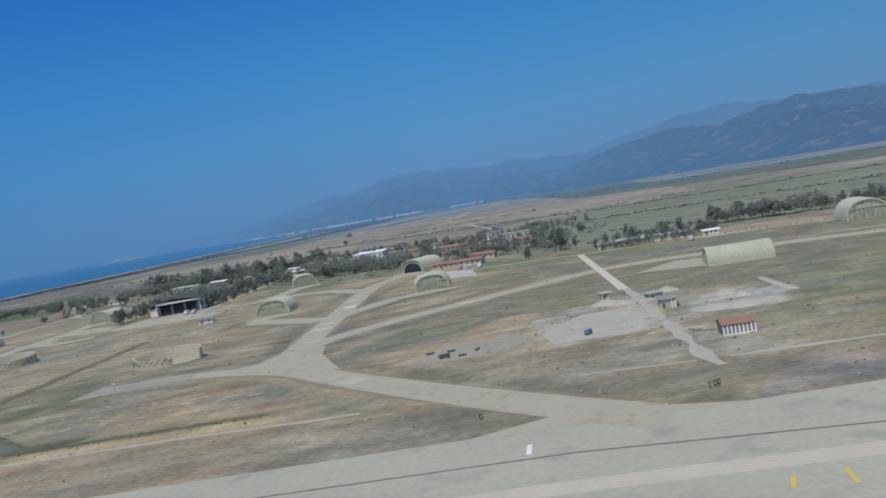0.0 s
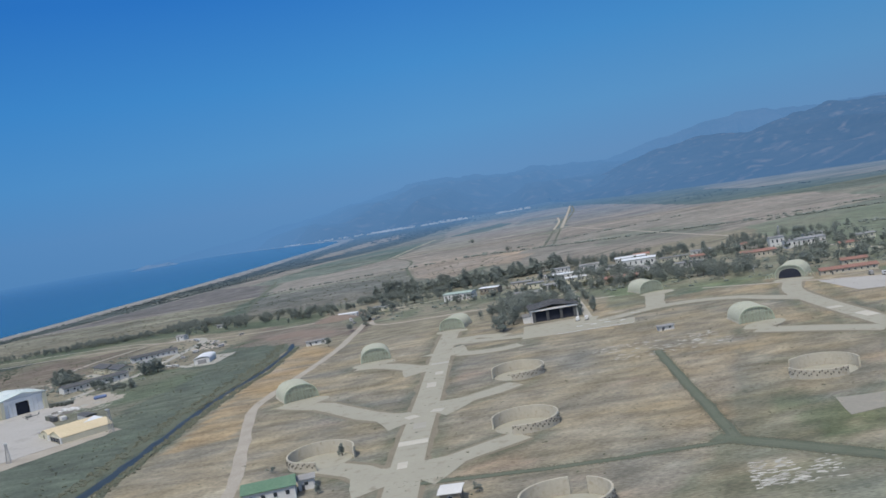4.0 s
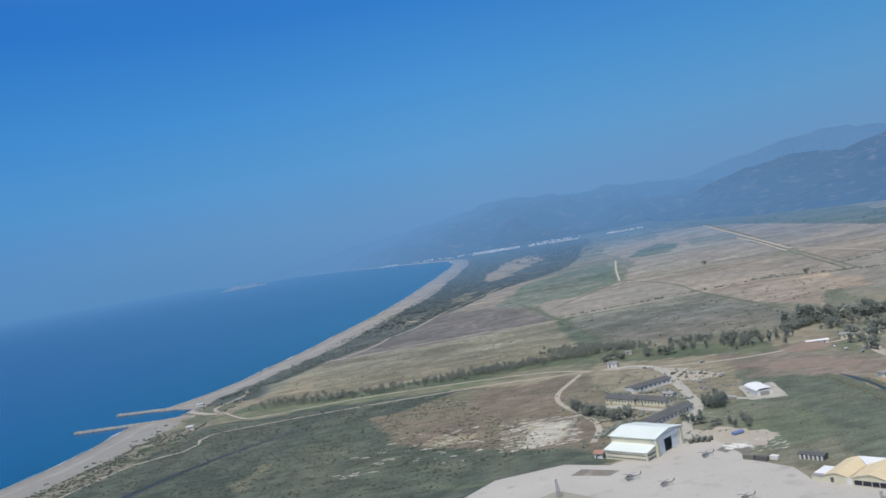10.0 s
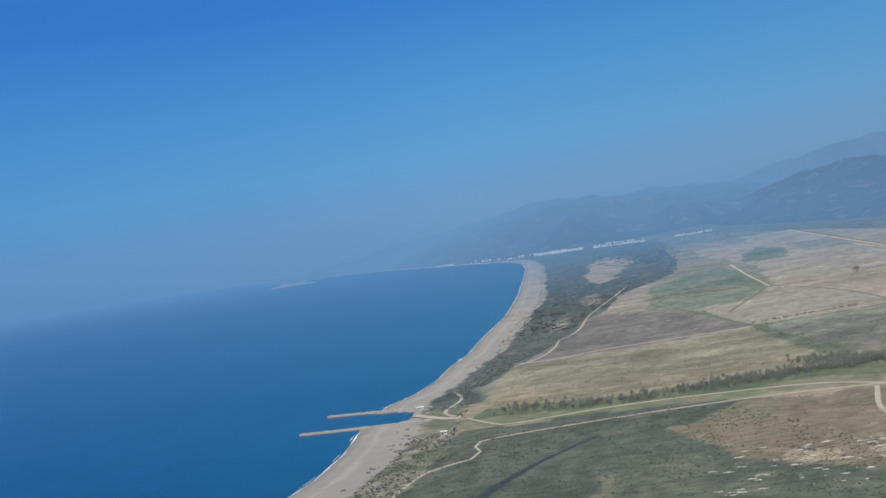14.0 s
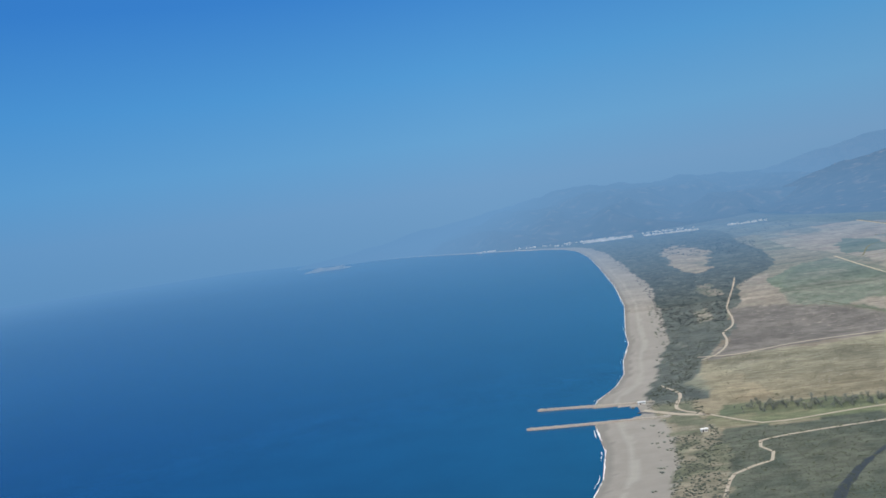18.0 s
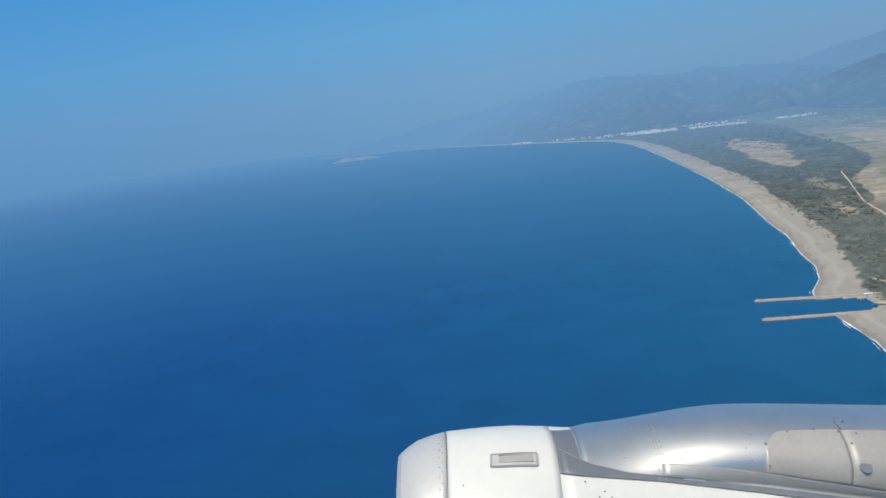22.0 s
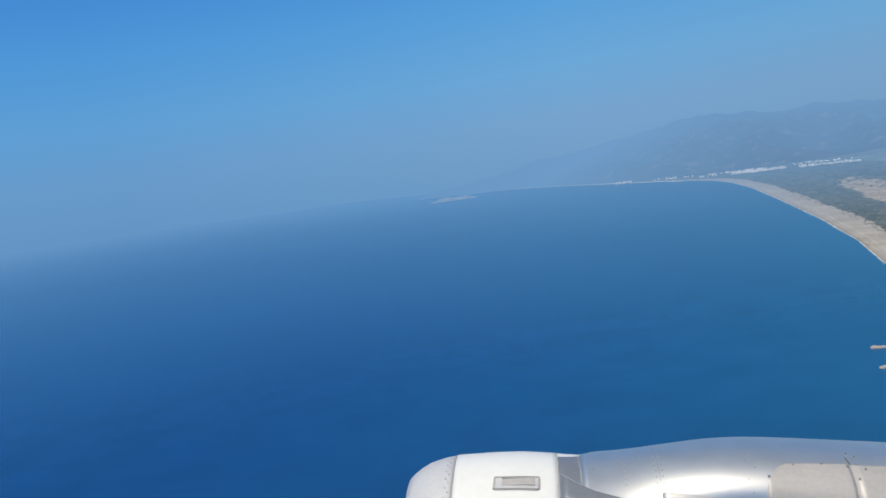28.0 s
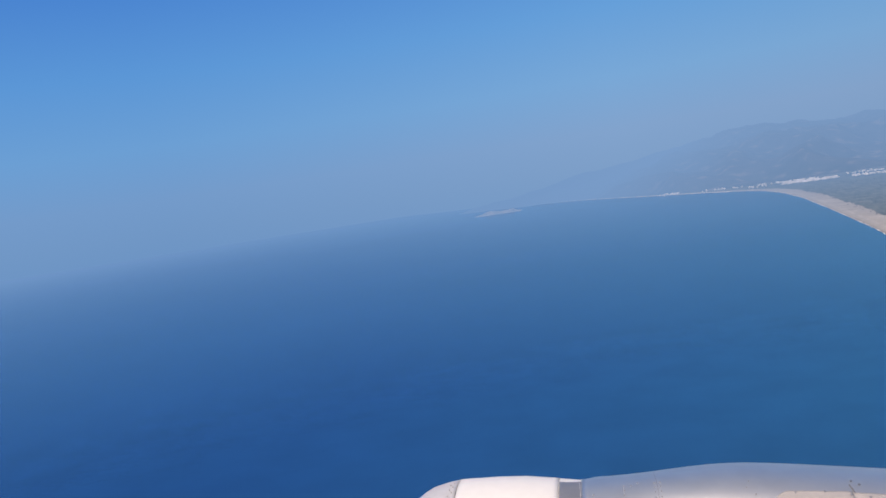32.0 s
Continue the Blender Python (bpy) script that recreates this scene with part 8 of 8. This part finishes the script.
# ---- far town ----
tv, tf = [], []
tgen = np.random.default_rng(50)
CUBE = ((0, 1, 3, 2), (4, 6, 7, 5), (0, 4, 5, 1), (2, 3, 7, 6), (1, 5, 7, 3))
for x0, y0, x1, y1, n, s0, s1 in ((-470, 2560, -335, 2520, 120, 5, 12), (-312, 2490, -175, 2415, 70, 3, 7), (-90, 2420, 10, 2400, 34, 3, 7), (-820, 2900, -760, 2870, 26, 4, 8), (-560, 2600, -500, 2590, 8, 4, 7),
                                  (-530, 2672, -380, 2612, 46, 4, 8), (-690, 2790, -580, 2712, 22, 3, 6), (-300, 2640, -150, 2560, 22, 3, 6)):
    for _ in range(n):
        t = tgen.random()
        x, y = x0 + (x1 - x0) * t + tgen.normal() * 5, y0 + (y1 - y0) * t + tgen.normal() * 12
        w, l, h = tgen.uniform(s0, s1), tgen.uniform(4, 9), tgen.uniform(2.0, 5.0)
        k = len(tv)
        tv += [(x + i * w / 2, y + j * l / 2, z) for i in (-1, 1) for j in (-1, 1) for z in (0, h)]
        tf += [tuple(k + q for q in c) for c in CUBE]
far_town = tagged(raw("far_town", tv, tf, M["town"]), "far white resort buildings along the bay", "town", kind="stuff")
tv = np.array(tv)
# town's painted haze, thinner than the land's so the walls stay pale
paint_haze(far_town, haze_share(tv[:, 0], tv[:, 1]) - 0.12)

# ---- the aircraft's engine outside the window ----
engine = base("jet_engine", pose(-772.198, 12.439, 149.453, 90 - 9.76, 8.00, 6.38) @ Matrix.Translation((0, -2.48, -7.5)),
              "white airliner engine with grey lip and bare metal pylon", "engine")
PROF_U = (-0.46, -0.40, -0.33, -0.25, -0.12, 0.0, 0.34, 0.6, 0.9, 1.3, 2.5, 4.5, 6.5)
PROF_R = (0.62, 0.715, 0.775, 0.825, 0.872, 0.90, 0.935, 0.95, 0.943, 0.925, 0.86, 0.73, 0.55)


def cowl_r(u):
    return float(np.interp(u, PROF_U, PROF_R))


def round_part(name, us, material, lift=0.0, a0=0.0, a1=360.0, n=72, thick=0.02, label="", bump=None, close=False):
    """A band of the nacelle's skin between angles from the top, positive towards the cabin."""
    bm = bmesh.new()
    full = not callable(a0) and not callable(a1) and a1 - a0 >= 360
    lo, hi = a0, a1
    rows = []
    for u in us:
        a0 = lo(u) if callable(lo) else lo
        a1 = hi(u) if callable(hi) else hi
        ring = []
        for k in range(n + (0 if full else 1)):
            a = radians(a0 + (a1 - a0) * k / n)
            r = cowl_r(u) + lift + (bump(u, math.degrees(a)) if bump else 0)
            ring.append(bm.verts.new((u, r * math.cos(a), r * math.sin(a))))
        rows.append(ring)
    for p, q in zip(rows, rows[1:]):
        m = len(p)
        for k in range(m if full else m - 1):
            bm.faces.new((p[k], q[k], q[(k + 1) % m], p[(k + 1) % m]))
    bmesh.ops.recalc_face_normals(bm, faces=bm.faces)
    ob = part(name, bm, material, engine, label, smooth=True)
    sol = ob.modifiers.new("thick", 'SOLIDIFY')
    sol.thickness, sol.offset = thick, -1
    return ob


lip_us = [-0.40, -0.385, -0.36, -0.33, -0.29, -0.25, -0.2, -0.15, -0.1, -0.05, -0.012]
round_part("inlet_lip", lip_us, M["lip"], label="pale grey metal inlet lip")
bm = bmesh.new()
rings = [[bm.verts.new((u, r * math.cos(2 * math.pi * k / 48), r * math.sin(2 * math.pi * k / 48))) for k in range(48)] for u, r in ((-0.40, 0.715), (-0.425, 0.69), (-0.41, 0.66), (-0.3, 0.63), (0.5, 0.66))]
for p, q in zip(rings, rings[1:]):
    for k in range(48):
        bm.faces.new((p[k], p[(k + 1) % 48], q[(k + 1) % 48], q[k]))
part("inlet_duct", bm, M["lip"], engine, smooth=True)
part("fan_disc", rod(bmesh.new(), (0.45, 0, 0), (0.5, 0, 0), 0.66, 32), M["seam"], engine)
round_part("fan_cowl", list(np.linspace(0.0, 0.903, 16)), M["nacelle"], 0.003, label="glossy white fan cowl")
round_part("reverser_cowl", list(np.linspace(0.905, 6.4, 40)), M["nacelle"], 0.0, label="glossy white reverser cowl")
part("core_plug", rod(bmesh.new(), (6.3, 0, 0), (7.2, 0, 0), 0.5, 24, 0.1), M["seam"], engine)


def eased(us, vs, u):
    return float(np.mean([np.interp(u + d, us, vs) for d in np.linspace(-0.25, 0.25, 9)]))


def pylon_bump(u, a):
    rise = eased((0.88, 1.1, 1.4, 1.75, 2.1, 2.4, 2.8, 4.05, 6.5), (0.0, 0.012, 0.048, 0.118, 0.2, 0.255, 0.287, 0.345, 0.46), u)
    edge = eased((0.9, 1.3, 1.6, 2.6, 3.5, 6.5), (33, 41, 47, 50, 57, 60), u)
    full = eased((1.35, 2.25, 4), (0.8, 5.5, 6.0), u)
    k = min(1.0, abs(a + 4) / edge)
    nose = min(1.0, max(0.0, (a - eased((1.0, 1.25, 1.5), (4, -20, -50), u)) / 16))
    return 0.004 + (0.008 + rise * max(0.0, 1 - k ** full) ** 0.75) * nose * nose * (3 - 2 * nose)


def hem(u):
    return float(np.interp(u, (0.9, 1.1, 1.74, 2.55, 3.3, 6.5), (41.8, 43.2, 45.2, 50.5, 56.5, 66)))


def corner(u):
    return 24.6 + 2.2 * (3.26 - u) + 11 * max(0.0, 1 - (u - 2.57) / 0.22) ** 2.4


round_part("pylon_root", list(np.linspace(0.907, 1.115, 12)), M["bare_dull"], -0.001, 5, hem, 80, 0.012, "grey metal nose of the pylon fairing", pylon_bump)
round_part("pylon_fairing", list(np.linspace(1.1, 6.4, 90)), M["bare"], 0.002, lambda u: eased((1.0, 1.25, 1.5), (4, -20, -66), u), hem, 110, 0.012, "polished bare metal pylon fairing", pylon_bump)
def bead(u):
    return float(np.interp(u, (0.92, 1.05, 1.2, 1.45, 1.74, 2.75, 3.45, 4.9), (26.0, 32.0, 36.5, 40.5, 42.3, 48.3, 53.5, 60)))


def ledge(u):
    return float(np.interp(u, (1.74, 2.57, 3.45, 4.9), (37.3, 43.5, 50.8, 57.0)))


round_part("pylon_skirt", list(np.linspace(0.92, 4.9, 60)), M["skirt"], 0.005, bead, hem, 10, 0.008, "dark grey strip below the pylon fairing", pylon_bump)
round_part("pylon_ledge", list(np.linspace(1.745, 4.9, 50)), M["ledge"], 0.007, ledge, bead, 12, 0.008, "flat grey metal ledge along the pylon", pylon_bump)
round_part("access_panel", list(np.linspace(2.57, 3.258, 22)), M["panel"], 0.006, corner, lambda u: ledge(u) - 0.4, 30, 0.006, "warm grey access panel", pylon_bump)
round_part("access_panel", list(np.linspace(3.262, 4.9, 22)), M["panel"], 0.006, 25.2, lambda u: ledge(u) - 0.4, 30, 0.006, "warm grey access panel", pylon_bump)


def skin(u, a, lift):
    r = cowl_r(u) + lift
    c = radians(a)
    return Vector((u, r * math.cos(c), r * math.sin(c)))


def bent_bar(name, path, w, material, lift=0.005, on_pylon=False):
    """A thin bar that follows the skin along (u, angle) points."""
    bm = bmesh.new()
    for (u0, a0), (u1, a1) in zip(path, path[1:]):
        n = 10
        for k in range(n):
            q = [(u0 + (u1 - u0) * (k + j) / n, a0 + (a1 - a0) * (k + j) / n) for j in (0, 1)]
            beam(bm, *(skin(u, a, lift + (pylon_bump(u, a) if on_pylon else 0)) for u, a in q), w)
    return part(name, bm, material, engine)


bent_bar("seam", [(0.905, -30), (0.905, 90)], 0.003, M["panel"], 0.001)
bent_bar("seam", [(-0.006, -30), (-0.006, 90)], 0.005, M["panel"], 0.002)
bent_bar("seam", [(1.075, 2), (1.085, 14), (1.1, 43.0)], 0.004, M["lip"], 0.001, True)
bent_bar("seam", [(1.735, 0), (1.745, 42.3)], 0.003, M["panel"], 0.002, True)
bent_bar("seam", [(3.26, 20), (3.275, 25.5)], 0.008, M["seam"], 0.004, True)
bent_bar("ledge_edge", [(u, ledge(u)) for u in (1.75, 2.15, 2.57, 3.45, 4.6)], 0.003, M["lip"], 0.008, True)
bent_bar("edge_bead", [(u, bead(u)) for u in (0.92, 1.05, 1.2, 1.45, 1.74, 2.75, 3.45, 4.2)], 0.004, M["lip"], 0.004, True)

# cowl scoop: a shallow rimmed recess
bm = bmesh.new()
rim = [(0.358, 29.6), (0.735, 29.2), (0.728, 37.2), (0.352, 37.4)]
for i in range(4):
    (u0, a0), (u1, a1) = rim[i], rim[(i + 1) % 4]
    for k in range(6):
        q = [(u0 + (u1 - u0) * (k + j) / 6, a0 + (a1 - a0) * (k + j) / 6) for j in (0, 1)]
        beam(bm, skin(*q[0], 0.008), skin(*q[1], 0.008), 0.018)
part("scoop_rim", bm, M["panel"], engine)


def tile(name, u0, u1, a0, a1, lift, material, tilt=0.0):
    bm = bmesh.new()
    g = [[bm.verts.new(skin(u0 + (u1 - u0) * i / 8, a0 + (a1 - a0) * j / 4, lift + tilt * i / 8)) for j in range(5)] for i in range(9)]
    for i in range(8):
        for j in range(4):
            bm.faces.new((g[i][j], g[i + 1][j], g[i + 1][j + 1], g[i][j + 1]))
    ob = part(name, bm, material, engine)
    sol = ob.modifiers.new("thick", 'SOLIDIFY')
    sol.thickness = 0.008
    return ob


tile("scoop_floor", 0.36, 0.73, 29.6, 37.2, 0.0055, M["lip"])
tile("scoop_flap", 0.42, 0.70, 31.0, 35.4, 0.007, M["panel"], 0.012)
tile("scoop_gap", 0.42, 0.70, 30.2, 31.0, 0.008, M["seam"])


def fastener(u, a, r, material, on_pylon=False, name="rivet"):
    p = skin(u, a, 0.006 + (pylon_bump(u, a) if on_pylon else 0))
    n = Vector((0, math.cos(radians(a)), math.sin(radians(a))))
    part(name, rod(bmesh.new(), p - n * 0.004, p + n * 0.004, r, 8), material, engine)


for k in range(16):
    fastener(-0.045 - 0.025 * (k % 2), 4 + 3.4 * k, 0.006, M["panel"])
for k in range(9):
    for u in (1.46, 1.715, 1.765):
        if k < 6 or u > 1.6:
            fastener(u, 14 + 3.7 * k, 0.005, M["panel"], True)
for u, a in ((1.04, 25), (1.2, 21), (1.52, 14), (1.58, 12), (2.44, 24), (2.47, 20), (2.5, 28), (2.43, 34), (2.46, 39)):
    fastener(u, a, 0.005, M["panel"], True)
for u, a in ((2.596, 32.6), (2.811, 26.5), (3.043, 25.4), (3.24, 26.6), (3.30, 33), (2.60, 41), (3.38, 27.5), (3.6, 34), (3.29, 17), (3.34, 19.5)):
    fastener(u, a, 0.011, M["bare_dull"], True, "screw")
for u, a in ((0.12, 47), (1.1, 46), (1.25, 51), (1.3, 54), (1.2, 54)):
    fastener(u, a, 0.006, M["seam"])
p = skin(3.36, 43, 0.010 + pylon_bump(3.36, 43))
nrm = Vector((0, math.cos(radians(60)), math.sin(radians(60))))
part("round_cap", rod(bmesh.new(), p - nrm * 0.01, p + nrm * 0.003, 0.05, 20), M["bare_dull"], engine)
